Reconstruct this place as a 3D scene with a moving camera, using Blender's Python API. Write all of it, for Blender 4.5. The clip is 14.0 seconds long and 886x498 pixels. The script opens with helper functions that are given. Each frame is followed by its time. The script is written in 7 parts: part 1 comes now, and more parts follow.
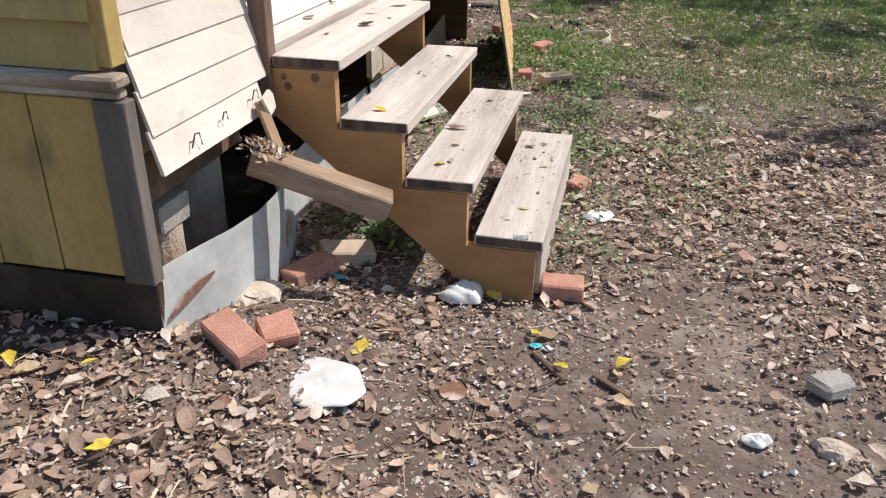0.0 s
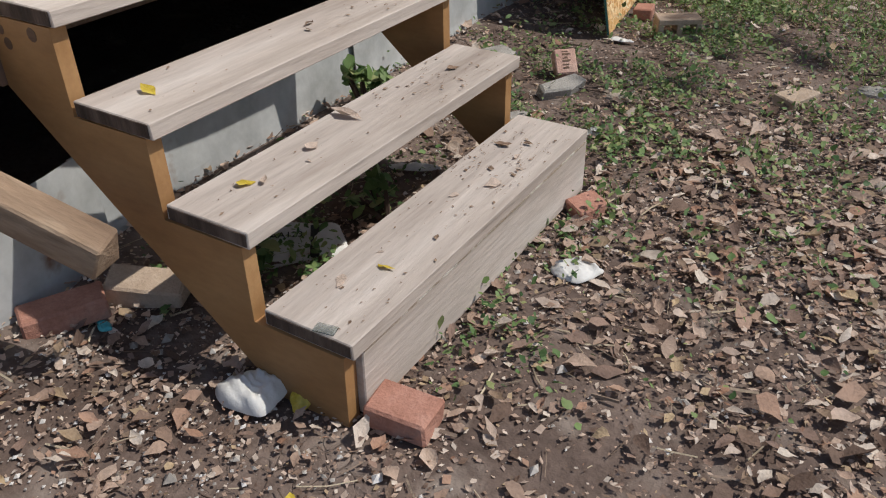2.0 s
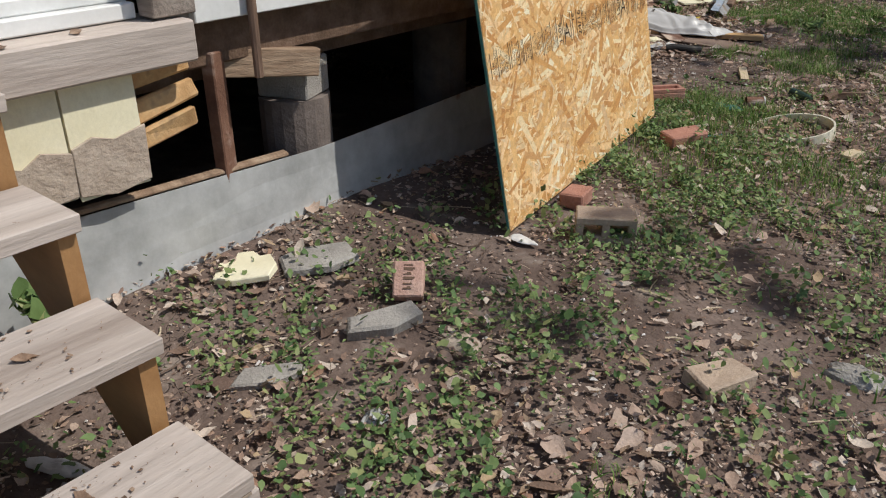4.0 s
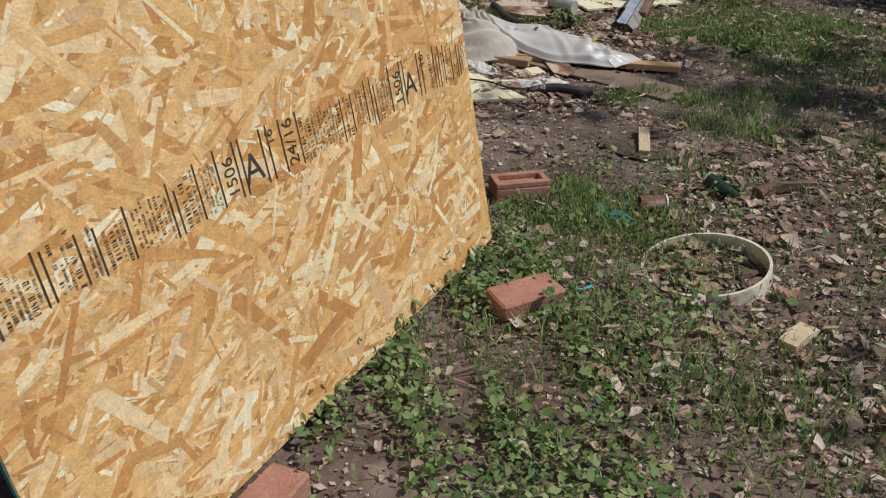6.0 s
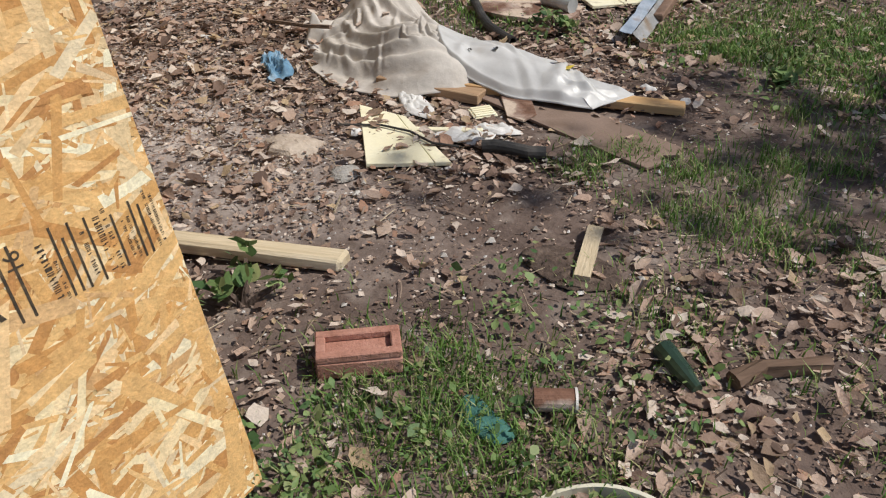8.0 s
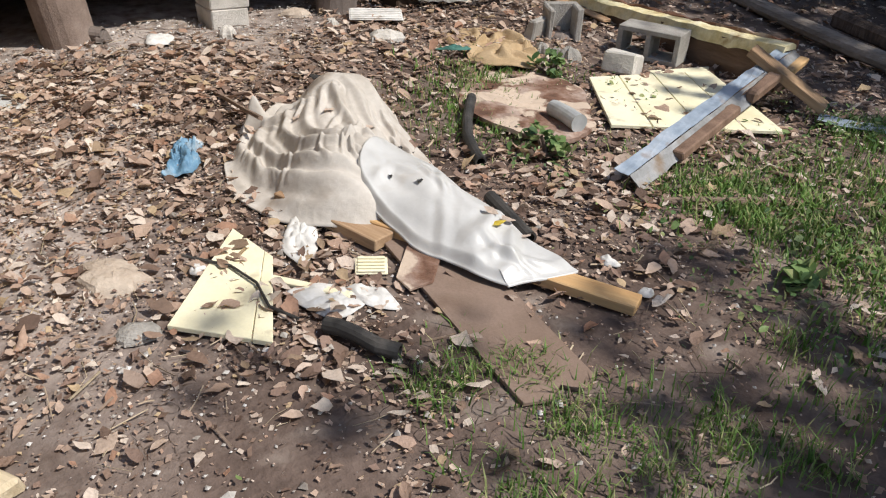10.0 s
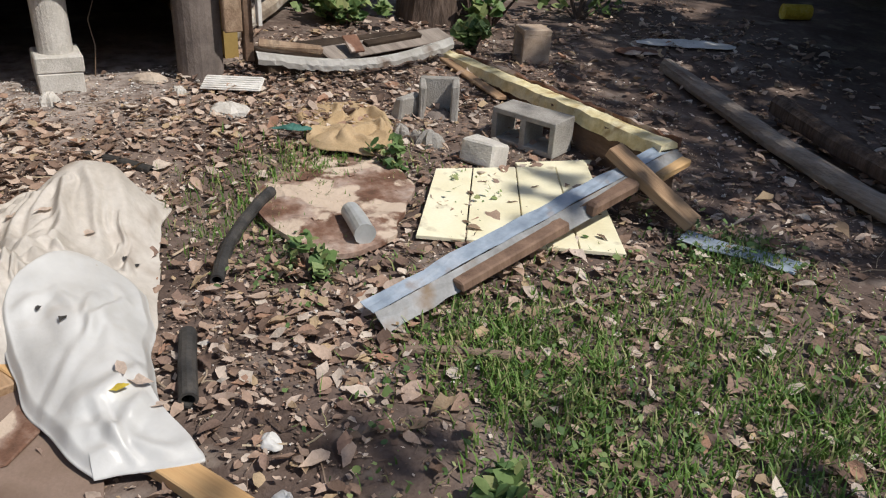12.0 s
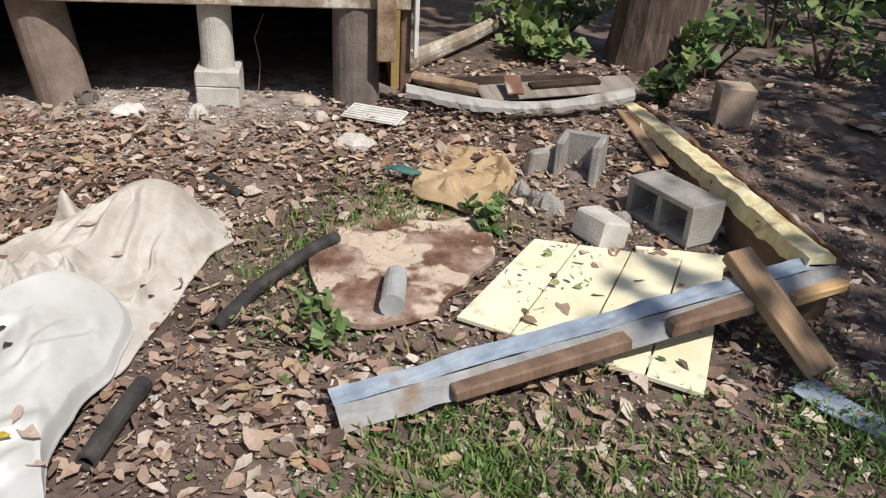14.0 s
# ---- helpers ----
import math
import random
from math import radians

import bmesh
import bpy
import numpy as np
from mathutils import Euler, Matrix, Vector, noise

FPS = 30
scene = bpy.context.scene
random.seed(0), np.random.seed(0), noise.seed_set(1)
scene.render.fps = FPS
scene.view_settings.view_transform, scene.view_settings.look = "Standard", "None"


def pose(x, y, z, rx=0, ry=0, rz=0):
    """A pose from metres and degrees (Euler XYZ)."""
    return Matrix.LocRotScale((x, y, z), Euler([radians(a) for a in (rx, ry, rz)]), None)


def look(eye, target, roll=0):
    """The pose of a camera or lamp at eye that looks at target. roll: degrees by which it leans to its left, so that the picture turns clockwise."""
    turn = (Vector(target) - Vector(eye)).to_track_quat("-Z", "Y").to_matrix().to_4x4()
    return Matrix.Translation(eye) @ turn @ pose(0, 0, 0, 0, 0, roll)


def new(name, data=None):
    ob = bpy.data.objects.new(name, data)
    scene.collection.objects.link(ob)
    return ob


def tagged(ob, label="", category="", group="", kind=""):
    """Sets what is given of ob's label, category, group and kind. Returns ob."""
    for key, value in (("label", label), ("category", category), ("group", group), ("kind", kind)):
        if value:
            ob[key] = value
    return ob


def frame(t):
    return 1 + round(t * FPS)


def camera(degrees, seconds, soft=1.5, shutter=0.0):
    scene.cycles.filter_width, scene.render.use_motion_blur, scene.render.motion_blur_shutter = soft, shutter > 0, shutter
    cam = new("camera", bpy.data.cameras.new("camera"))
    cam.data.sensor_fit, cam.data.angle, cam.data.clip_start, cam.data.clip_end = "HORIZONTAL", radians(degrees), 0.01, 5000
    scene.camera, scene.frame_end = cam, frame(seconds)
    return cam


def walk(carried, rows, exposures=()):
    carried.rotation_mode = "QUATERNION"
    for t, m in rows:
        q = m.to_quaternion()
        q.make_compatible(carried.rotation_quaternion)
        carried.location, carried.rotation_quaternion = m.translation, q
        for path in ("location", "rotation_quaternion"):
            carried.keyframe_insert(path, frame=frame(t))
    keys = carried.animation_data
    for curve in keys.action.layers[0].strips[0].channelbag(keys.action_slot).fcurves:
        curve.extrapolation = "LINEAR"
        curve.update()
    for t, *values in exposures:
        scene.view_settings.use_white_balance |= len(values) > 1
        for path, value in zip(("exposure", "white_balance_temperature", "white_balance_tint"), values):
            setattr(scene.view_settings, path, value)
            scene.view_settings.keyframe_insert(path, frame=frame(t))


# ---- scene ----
cam = camera(58.3, 14.0, soft=1.15)
PATH = [
    (0, (0.212, -2.428, 1.395), (-0.188, -0.682, 0.506), 0.5),
    (0.5, (0.326, -2.065, 1.383), (-0.275, -0.352, 0.545), -1.6),
    (0.6, (0.359, -2.0, 1.363), (-0.283, -0.273, 0.585), -1.8),
    (0.7, (0.408, -1.939, 1.343), (-0.281, -0.199, 0.638), -4.9),
    (0.8, (0.448, -1.852, 1.318), (-0.333, -0.106, 0.734), -5.8),
    (1, (0.443, -1.609, 1.245), (-0.38, 0.125, 0.683), -4.9),
    (1.5, (0.589, -1.194, 1.217), (-0.299, 0.406, 0.409), 0.3),
    (2, (0.811, -0.942, 1.257), (-0.082, 0.473, 0.163), -1.0),
    (2.5, (0.893, -0.607, 1.242), (-0.105, 0.71, 0.114), -1.1),
    (3, (0.912, -0.236, 1.246), (-0.165, 1.053, 0.161), -1.6),
    (3.5, (0.986, 0.168, 1.225), (-0.144, 1.496, 0.246), -1.0),
    (3.6, (0.983, 0.234, 1.233), (-0.155, 1.585, 0.295), -0.4),
    (3.7, (0.994, 0.311, 1.228), (-0.169, 1.671, 0.335), -0.5),
    (5.8, (0.485, 2.198, 1.219), (-0.56, 3.61, 0.263), 2.1),
    (6, (0.46, 2.343, 1.219), (-0.575, 3.753, 0.248), 0.7),
    (6.5, (0.404, 2.7, 1.238), (-0.664, 4.068, 0.242), -1.6),
    (7, (0.304, 3.055, 1.224), (-0.78, 4.406, 0.224), -0.4),
    (7.2, (0.295, 3.184, 1.221), (-0.792, 4.523, 0.208), -1.0),
    (9.3, (0.208, 4.451, 1.315), (-1.064, 5.515, 0.197), 2.4),
    (9.5, (0.21, 4.568, 1.317), (-1.116, 5.634, 0.265), 2.4),
    (10, (0.185, 4.898, 1.288), (-1.208, 5.912, 0.272), 2.9),
    (10.5, (0.175, 5.256, 1.305), (-1.269, 6.225, 0.317), 2.4),
    (11, (0.279, 5.586, 1.34), (-1.191, 6.502, 0.339), 1.5),
    (11.5, (0.287, 5.847, 1.354), (-1.232, 6.703, 0.373), 1.5),
    (12, (0.224, 6.169, 1.354), (-1.294, 7.068, 0.412), 3.5),
    (12.5, (0.238, 6.47, 1.355), (-1.334, 7.299, 0.437), 2.7),
    (13, (0.168, 6.76, 1.345), (-1.459, 7.519, 0.463), 2.5),
    (13.5, (0.048, 6.929, 1.344), (-1.6, 7.599, 0.432), 3.3),
    (14, (0.034, 7.026, 1.359), (-1.721, 7.291, 0.438), 3.2),
]
walk(cam, [(t, look(eye, target, roll)) for t, eye, target, roll in PATH],
     exposures=[(0, 0.3), (0.5, 0.2), (1.0, -0.05), (1.5, -0.5), (2.0, -0.38), (2.5, -0.18), (3.5, -0.3), (6.0, -0.52), (7.0, -0.48), (9.5, 0.12), (11.0, -0.18), (11.5, -0.2), (12.5, -0.05), (14.0, 0.0)])

# ---- light ----
SUN_AZ, SUN_EL = radians(58.0), radians(54.0)   # azimuth clockwise from +y
SUN_DIR = Vector((math.sin(SUN_AZ) * math.cos(SUN_EL), math.cos(SUN_AZ) * math.cos(SUN_EL), math.sin(SUN_EL)))
world = bpy.data.worlds.new("sky")
scene.world = world
world.use_nodes = True
sky = world.node_tree.nodes.new("ShaderNodeTexSky")
sky.sky_type, sky.sun_disc = "NISHITA", False
sky.sun_elevation, sky.sun_rotation = SUN_EL, SUN_AZ
world.node_tree.links.new(sky.outputs[0], world.node_tree.nodes["Background"].inputs[0])
world.node_tree.nodes["Background"].inputs[1].default_value = 0.13
sun = new("sun", bpy.data.lights.new("sun", "SUN"))
sun.data.energy, sun.data.angle, sun.data.color = 4.6, radians(0.6), (1.0, 0.95, 0.87)
sun.matrix_world = look(SUN_DIR * 30, (0, 0, 0))

# ---- materials ----
def link(nt, a, b):
    nt.links.new(a, b)


def surface(name, colors, scale=6.0, rough=0.8, bump=0.25, fine=70.0, stretch=(1, 1, 1), metal=0.0, vary=0.0, island=False,
            stain=None, spec=0.35, grain=0.35, crumple=0.0):
    """A node material: a ramp of colours on noise, finer grain, optional stains, and a random shade for each object or island."""
    m = bpy.data.materials.new(name)
    m.use_nodes = True
    nt = m.node_tree
    N = nt.nodes
    b = N["Principled BSDF"]
    tc, mp = N.new("ShaderNodeTexCoord"), N.new("ShaderNodeMapping")
    mp.inputs["Scale"].default_value = stretch
    link(nt, tc.outputs["Object"], mp.inputs["Vector"])
    n1, n2 = N.new("ShaderNodeTexNoise"), N.new("ShaderNodeTexNoise")
    for n, s, d in ((n1, scale, 5.0), (n2, fine, 4.0)):
        n.inputs["Scale"].default_value, n.inputs["Detail"].default_value, n.inputs["Roughness"].default_value = s, d, 0.62
        link(nt, mp.outputs[0], n.inputs["Vector"])
    ramp = N.new("ShaderNodeValToRGB")
    cs = list(colors)
    while len(ramp.color_ramp.elements) < len(cs):
        ramp.color_ramp.elements.new(0.5)
    lo, hi = (0.02, 0.98) if island else (0.3, 0.7)
    for i, c in enumerate(cs):
        e = ramp.color_ramp.elements[i]
        e.position, e.color = lo + (hi - lo) * i / max(1, len(cs) - 1), (*c, 1)
    if island:
        geo = N.new("ShaderNodeNewGeometry")
        link(nt, geo.outputs["Random Per Island"], ramp.inputs[0])
    else:
        link(nt, n1.outputs[0], ramp.inputs[0])
    col = ramp.outputs[0]
    hsv = N.new("ShaderNodeHueSaturation")
    add = N.new("ShaderNodeMath")
    add.operation = "MULTIPLY_ADD"
    link(nt, n2.outputs[0], add.inputs[0])
    add.inputs[1].default_value, add.inputs[2].default_value = grain * 2, 1.0 - grain
    val = add.outputs[0]
    if island:
        a2 = N.new("ShaderNodeMath")
        a2.operation = "MULTIPLY_ADD"
        link(nt, n1.outputs[0], a2.inputs[0])
        a2.inputs[1].default_value = 0.8
        link(nt, val, a2.inputs[2])
        a3 = N.new("ShaderNodeMath")
        a3.operation = "SUBTRACT"
        link(nt, a2.outputs[0], a3.inputs[0])
        a3.inputs[1].default_value = 0.4
        val = a3.outputs[0]
    if vary:
        oi, a4 = N.new("ShaderNodeObjectInfo"), N.new("ShaderNodeMath")
        a4.operation = "MULTIPLY_ADD"
        link(nt, oi.outputs["Random"], a4.inputs[0])
        a4.inputs[1].default_value = vary * 2
        a5 = N.new("ShaderNodeMath")
        a5.operation = "SUBTRACT"
        link(nt, val, a4.inputs[2])
        link(nt, a4.outputs[0], a5.inputs[0])
        a5.inputs[1].default_value = vary
        val = a5.outputs[0]
    link(nt, val, hsv.inputs["Value"])
    link(nt, col, hsv.inputs["Color"])
    col = hsv.outputs[0]
    if stain:
        sc, ss, lo, hi = stain
        n3, r3, mix = N.new("ShaderNodeTexNoise"), N.new("ShaderNodeMapRange"), N.new("ShaderNodeMix")
        n3.inputs["Scale"].default_value, n3.inputs["Detail"].default_value = ss, 6.0
        link(nt, mp.outputs[0], n3.inputs["Vector"])
        r3.inputs["From Min"].default_value, r3.inputs["From Max"].default_value = lo, hi
        link(nt, n3.outputs[0], r3.inputs[0])
        mix.data_type = "RGBA"
        link(nt, r3.outputs[0], mix.inputs[0])
        link(nt, col, mix.inputs[6])
        mix.inputs[7].default_value = (*sc, 1)
        col = mix.outputs[2]
    link(nt, col, b.inputs["Base Color"])
    bp = N.new("ShaderNodeBump")
    bp.inputs["Strength"].default_value, bp.inputs["Distance"].default_value = bump, 0.01
    link(nt, n2.outputs[0], bp.inputs["Height"])
    if crumple:
        n4, b4 = N.new("ShaderNodeTexNoise"), N.new("ShaderNodeBump")
        n4.noise_type = "RIDGED_MULTIFRACTAL"
        n4.inputs["Scale"].default_value, n4.inputs["Detail"].default_value = 9.0, 3.0
        n4.inputs["Distortion"].default_value = 1.2
        link(nt, tc.outputs["Object"], n4.inputs["Vector"])
        b4.inputs["Strength"].default_value, b4.inputs["Distance"].default_value = crumple, 0.03
        link(nt, n4.outputs[0], b4.inputs["Height"])
        link(nt, b4.outputs[0], bp.inputs["Normal"])
    link(nt, bp.outputs[0], b.inputs["Normal"])
    rr = N.new("ShaderNodeMapRange")
    rr.inputs["To Min"].default_value, rr.inputs["To Max"].default_value = max(0.05, rough - 0.12), min(1, rough + 0.12)
    link(nt, n1.outputs[0], rr.inputs[0])
    link(nt, rr.outputs[0], b.inputs["Roughness"])
    b.inputs["Metallic"].default_value = metal
    b.inputs["Specular IOR Level"].default_value = spec
    return m


def leafy(m, amount=0.25):
    """Lets some light through thin leaves."""
    b = m.node_tree.nodes["Principled BSDF"]
    out = m.node_tree.nodes["Material Output"]
    tr, mx = m.node_tree.nodes.new("ShaderNodeBsdfTranslucent"), m.node_tree.nodes.new("ShaderNodeMixShader")
    m.node_tree.links.new(b.inputs["Base Color"].links[0].from_socket, tr.inputs[0])
    mx.inputs[0].default_value = amount
    m.node_tree.links.new(b.outputs[0], mx.inputs[1])
    m.node_tree.links.new(tr.outputs[0], mx.inputs[2])
    m.node_tree.links.new(mx.outputs[0], out.inputs[0])
    return m


def soil_material():
    m = surface("soil", [(0.078, 0.055, 0.046), (0.138, 0.101, 0.085), (0.205, 0.158, 0.135)], scale=2.2, rough=0.92, bump=0.9, fine=38, grain=0.5,
                stain=((0.30, 0.25, 0.215), 6.0, 0.55, 0.78), spec=0.15)
    nt = m.node_tree
    N = nt.nodes
    tc = N.new("ShaderNodeTexCoord")
    vo = N.new("ShaderNodeTexVoronoi")
    vo.feature = "DISTANCE_TO_EDGE"
    vo.inputs["Scale"].default_value = 16.0
    wob, addv = N.new("ShaderNodeTexNoise"), N.new("ShaderNodeVectorMath")
    wob.inputs["Scale"].default_value = 9.0
    link(nt, tc.outputs["Object"], wob.inputs["Vector"])
    sc = N.new("ShaderNodeVectorMath")
    sc.operation = "SCALE"
    sc.inputs["Scale"].default_value = 0.12
    link(nt, wob.outputs["Color"], sc.inputs[0])
    link(nt, tc.outputs["Object"], addv.inputs[0])
    link(nt, sc.outputs[0], addv.inputs[1])
    link(nt, addv.outputs[0], vo.inputs["Vector"])
    r = N.new("ShaderNodeMapRange")
    r.inputs["From Max"].default_value = 0.05
    link(nt, vo.outputs["Distance"], r.inputs[0])
    mk, mr, mm = N.new("ShaderNodeTexNoise"), N.new("ShaderNodeMapRange"), N.new("ShaderNodeMath")
    mk.inputs["Scale"].default_value = 1.7
    link(nt, tc.outputs["Object"], mk.inputs["Vector"])
    mr.inputs["From Min"].default_value, mr.inputs["From Max"].default_value = 0.56, 0.64
    mr.inputs["To Min"].default_value, mr.inputs["To Max"].default_value = 1.0, 0.0
    link(nt, mk.outputs[0], mr.inputs[0])
    mm.operation = "MAXIMUM"
    link(nt, mr.outputs[0], mm.inputs[0])
    link(nt, r.outputs[0], mm.inputs[1])
    b2 = N.new("ShaderNodeBump")
    b2.inputs["Strength"].default_value, b2.inputs["Distance"].default_value = 0.6, 0.012
    link(nt, mm.outputs[0], b2.inputs["Height"])
    b = N["Principled BSDF"]
    # pale dry dust by the piers and along the yard
    masks = []
    for cx, cy, rx, ry in ((-4.2, 6.0, 0.7, 1.15), (-3.2, 5.2, 0.9, 0.5), (-2.4, 5.0, 0.9, 0.45)):
        mp = N.new("ShaderNodeMapping")
        mp.vector_type = "POINT"
        mp.inputs["Location"].default_value = (-cx / rx, -cy / ry, 0)
        mp.inputs["Scale"].default_value = (1 / rx, 1 / ry, 0)
        ln, mr2 = N.new("ShaderNodeVectorMath"), N.new("ShaderNodeMapRange")
        ln.operation = "LENGTH"
        link(nt, tc.outputs["Object"], mp.inputs[0])
        link(nt, mp.outputs[0], ln.inputs[0])
        mr2.inputs["From Min"].default_value, mr2.inputs["From Max"].default_value = 1.5, 0.4
        link(nt, ln.outputs["Value"], mr2.inputs[0])
        masks.append(mr2.outputs[0])
    m1, m2, m3, nz, mixd = N.new("ShaderNodeMath"), N.new("ShaderNodeMath"), N.new("ShaderNodeMath"), N.new("ShaderNodeTexNoise"), N.new("ShaderNodeMix")
    m1.operation, m2.operation, m3.operation = "MAXIMUM", "MAXIMUM", "MULTIPLY"
    nz.inputs["Scale"].default_value, nz.inputs["Detail"].default_value = 11.0, 6.0
    link(nt, tc.outputs["Object"], nz.inputs["Vector"])
    link(nt, masks[0], m1.inputs[0])
    link(nt, masks[1], m1.inputs[1])
    link(nt, m1.outputs[0], m2.inputs[0])
    link(nt, masks[2], m2.inputs[1])
    spread = N.new("ShaderNodeMapRange")
    spread.inputs["From Min"].default_value, spread.inputs["From Max"].default_value = 0.32, 0.62
    link(nt, nz.outputs[0], spread.inputs[0])
    link(nt, m2.outputs[0], m3.inputs[0])
    link(nt, spread.outputs[0], m3.inputs[1])
    mixd.data_type = "RGBA"
    link(nt, m3.outputs[0], mixd.inputs[0])
    link(nt, b.inputs["Base Color"].links[0].from_socket, mixd.inputs[6])
    mixd.inputs[7].default_value = (0.47, 0.41, 0.375, 1)
    link(nt, mixd.outputs[2], b.inputs["Base Color"])
    link(nt, b.inputs["Normal"].links[0].from_socket, b2.inputs["Normal"])
    link(nt, b2.outputs[0], b.inputs["Normal"])
    return m


def glass_material():
    m = bpy.data.materials.new("window_glass")
    m.use_nodes = True
    b = m.node_tree.nodes["Principled BSDF"]
    b.inputs["Base Color"].default_value = (0.86, 0.92, 0.92, 1)
    b.inputs["Transmission Weight"].default_value, b.inputs["Roughness"].default_value, b.inputs["IOR"].default_value = 1.0, 0.03, 1.45
    nt = m.node_tree
    N = nt.nodes
    tc, mp, no, mr = N.new("ShaderNodeTexCoord"), N.new("ShaderNodeMapping"), N.new("ShaderNodeTexNoise"), N.new("ShaderNodeMapRange")
    mp.inputs["Scale"].default_value = (7.0, 7.0, 2.0)
    no.inputs["Scale"].default_value, no.inputs["Detail"].default_value = 1.0, 5.0
    mr.inputs["From Min"].default_value, mr.inputs["From Max"].default_value = 0.35, 0.75
    mr.inputs["To Min"].default_value, mr.inputs["To Max"].default_value = 0.05, 0.14
    dust, mix = N.new("ShaderNodeBsdfDiffuse"), N.new("ShaderNodeMixShader")
    dust.inputs["Color"].default_value = (0.42, 0.45, 0.45, 1)
    link(nt, tc.outputs["Object"], mp.inputs[0])
    link(nt, mp.outputs[0], no.inputs["Vector"])
    link(nt, no.outputs[0], mr.inputs[0])
    link(nt, mr.outputs[0], mix.inputs[0])
    link(nt, b.outputs[0], mix.inputs[1])
    link(nt, dust.outputs[0], mix.inputs[2])
    link(nt, mix.outputs[0], N["Material Output"].inputs[0])
    return m


SOIL = soil_material()
# One yellow paint in two tones: paler for the sunlit wall, darker for shade.
LITYELLOW = surface("yellow_paint_lit_tone", [(0.70, 0.63, 0.42), (0.76, 0.70, 0.50), (0.80, 0.75, 0.57)], scale=5, rough=0.62, bump=0.12, fine=90, grain=0.1,
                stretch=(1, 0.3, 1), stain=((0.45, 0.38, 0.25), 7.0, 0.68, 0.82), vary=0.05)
SHADEYELLOW = surface("yellow_paint", [(0.33, 0.225, 0.075), (0.40, 0.28, 0.10), (0.45, 0.33, 0.14)], scale=5, rough=0.62, bump=0.2, fine=60, grain=0.24,
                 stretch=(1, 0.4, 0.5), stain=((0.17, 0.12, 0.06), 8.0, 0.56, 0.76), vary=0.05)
DARKSHEET = surface("dark_brown_sheet", [(0.028, 0.02, 0.015), (0.05, 0.036, 0.027), (0.085, 0.062, 0.047)], scale=5, rough=0.95, bump=0.4, fine=50, grain=0.3, spec=0.1)
CREAM = surface("cream_painted_board", [(0.74, 0.68, 0.46), (0.82, 0.77, 0.56), (0.86, 0.82, 0.64)], scale=4, rough=0.55, bump=0.1, fine=80, grain=0.1,
                stain=((0.33, 0.26, 0.17), 9.0, 0.62, 0.82), vary=0.03)
BEIGE = surface("beige_paint", [(0.55, 0.48, 0.42), (0.62, 0.55, 0.485), (0.68, 0.61, 0.545)], scale=5, rough=0.6, bump=0.25, fine=60, grain=0.12,
                stretch=(1, 0.6, 1), stain=((0.30, 0.23, 0.17), 8.0, 0.68, 0.85), vary=0.06)
PEELED = surface("peeling_white_wood", [(0.20, 0.15, 0.11), (0.34, 0.28, 0.22), (0.70, 0.68, 0.62)], scale=9, rough=0.8, bump=0.5, fine=60, stretch=(0.3, 1, 1))
TREAD = surface("weathered_pine", [(0.35, 0.29, 0.25), (0.49, 0.425, 0.38), (0.62, 0.56, 0.515)], scale=3, rough=0.78, bump=0.3, fine=30,
                stretch=(2.4, 0.22, 2.4), grain=0.27, stain=((0.62, 0.58, 0.54), 9.0, 0.70, 0.82), vary=0.06)
STRINGER = surface("stained_plank", [(0.26, 0.135, 0.055), (0.35, 0.19, 0.08), (0.42, 0.245, 0.11)], scale=4, rough=0.6, bump=0.15, fine=40,
                   stretch=(0.6, 2, 1.6), grain=0.16, stain=((0.17, 0.065, 0.025), 3.5, 0.68, 0.76))
TIMBER = surface("old_timber", [(0.16, 0.10, 0.065), (0.29, 0.20, 0.135), (0.44, 0.335, 0.24)], scale=6, rough=0.88, bump=0.6, fine=40, stretch=(0.35, 1.6, 1.6), grain=0.35, stain=((0.09, 0.06, 0.04), 9, 0.6, 0.75))
PINE = surface("bare_pine", [(0.42, 0.24, 0.10), (0.55, 0.34, 0.16), (0.62, 0.42, 0.22)], scale=5, rough=0.7, bump=0.3, fine=35, stretch=(0.18, 2.5, 2.5),
               grain=0.22, stain=((0.22, 0.12, 0.06), 5, 0.62, 0.8))
SPLITWOOD = surface("pale_split_wood", [(0.46, 0.36, 0.23), (0.58, 0.48, 0.33), (0.68, 0.59, 0.45)], scale=5, rough=0.85, bump=0.5, fine=40, stretch=(0.2, 2.5, 2.5), grain=0.25,
                    stain=((0.25, 0.18, 0.12), 8, 0.6, 0.8))
DULLMETAL = surface("dull_grey_metal", [(0.17, 0.168, 0.165), (0.26, 0.262, 0.265), (0.36, 0.365, 0.375)], scale=8, rough=0.6, bump=0.3, fine=30, grain=0.2,
                    stain=((0.20, 0.14, 0.09), 7, 0.56, 0.75))
OLDPINE = surface("old_pine", [(0.25, 0.15, 0.085), (0.36, 0.235, 0.14), (0.47, 0.33, 0.21)], scale=5, rough=0.8, bump=0.4, fine=38, stretch=(0.2, 2.5, 2.5), grain=0.25)
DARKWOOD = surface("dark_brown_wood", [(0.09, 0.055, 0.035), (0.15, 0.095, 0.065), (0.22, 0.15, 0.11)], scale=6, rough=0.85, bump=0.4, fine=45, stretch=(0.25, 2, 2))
BROWNPOST = surface("brown_trim", [(0.13, 0.08, 0.055), (0.19, 0.12, 0.085), (0.26, 0.17, 0.12)], scale=6, rough=0.75, bump=0.3, fine=50, stretch=(2, 2, 0.25))
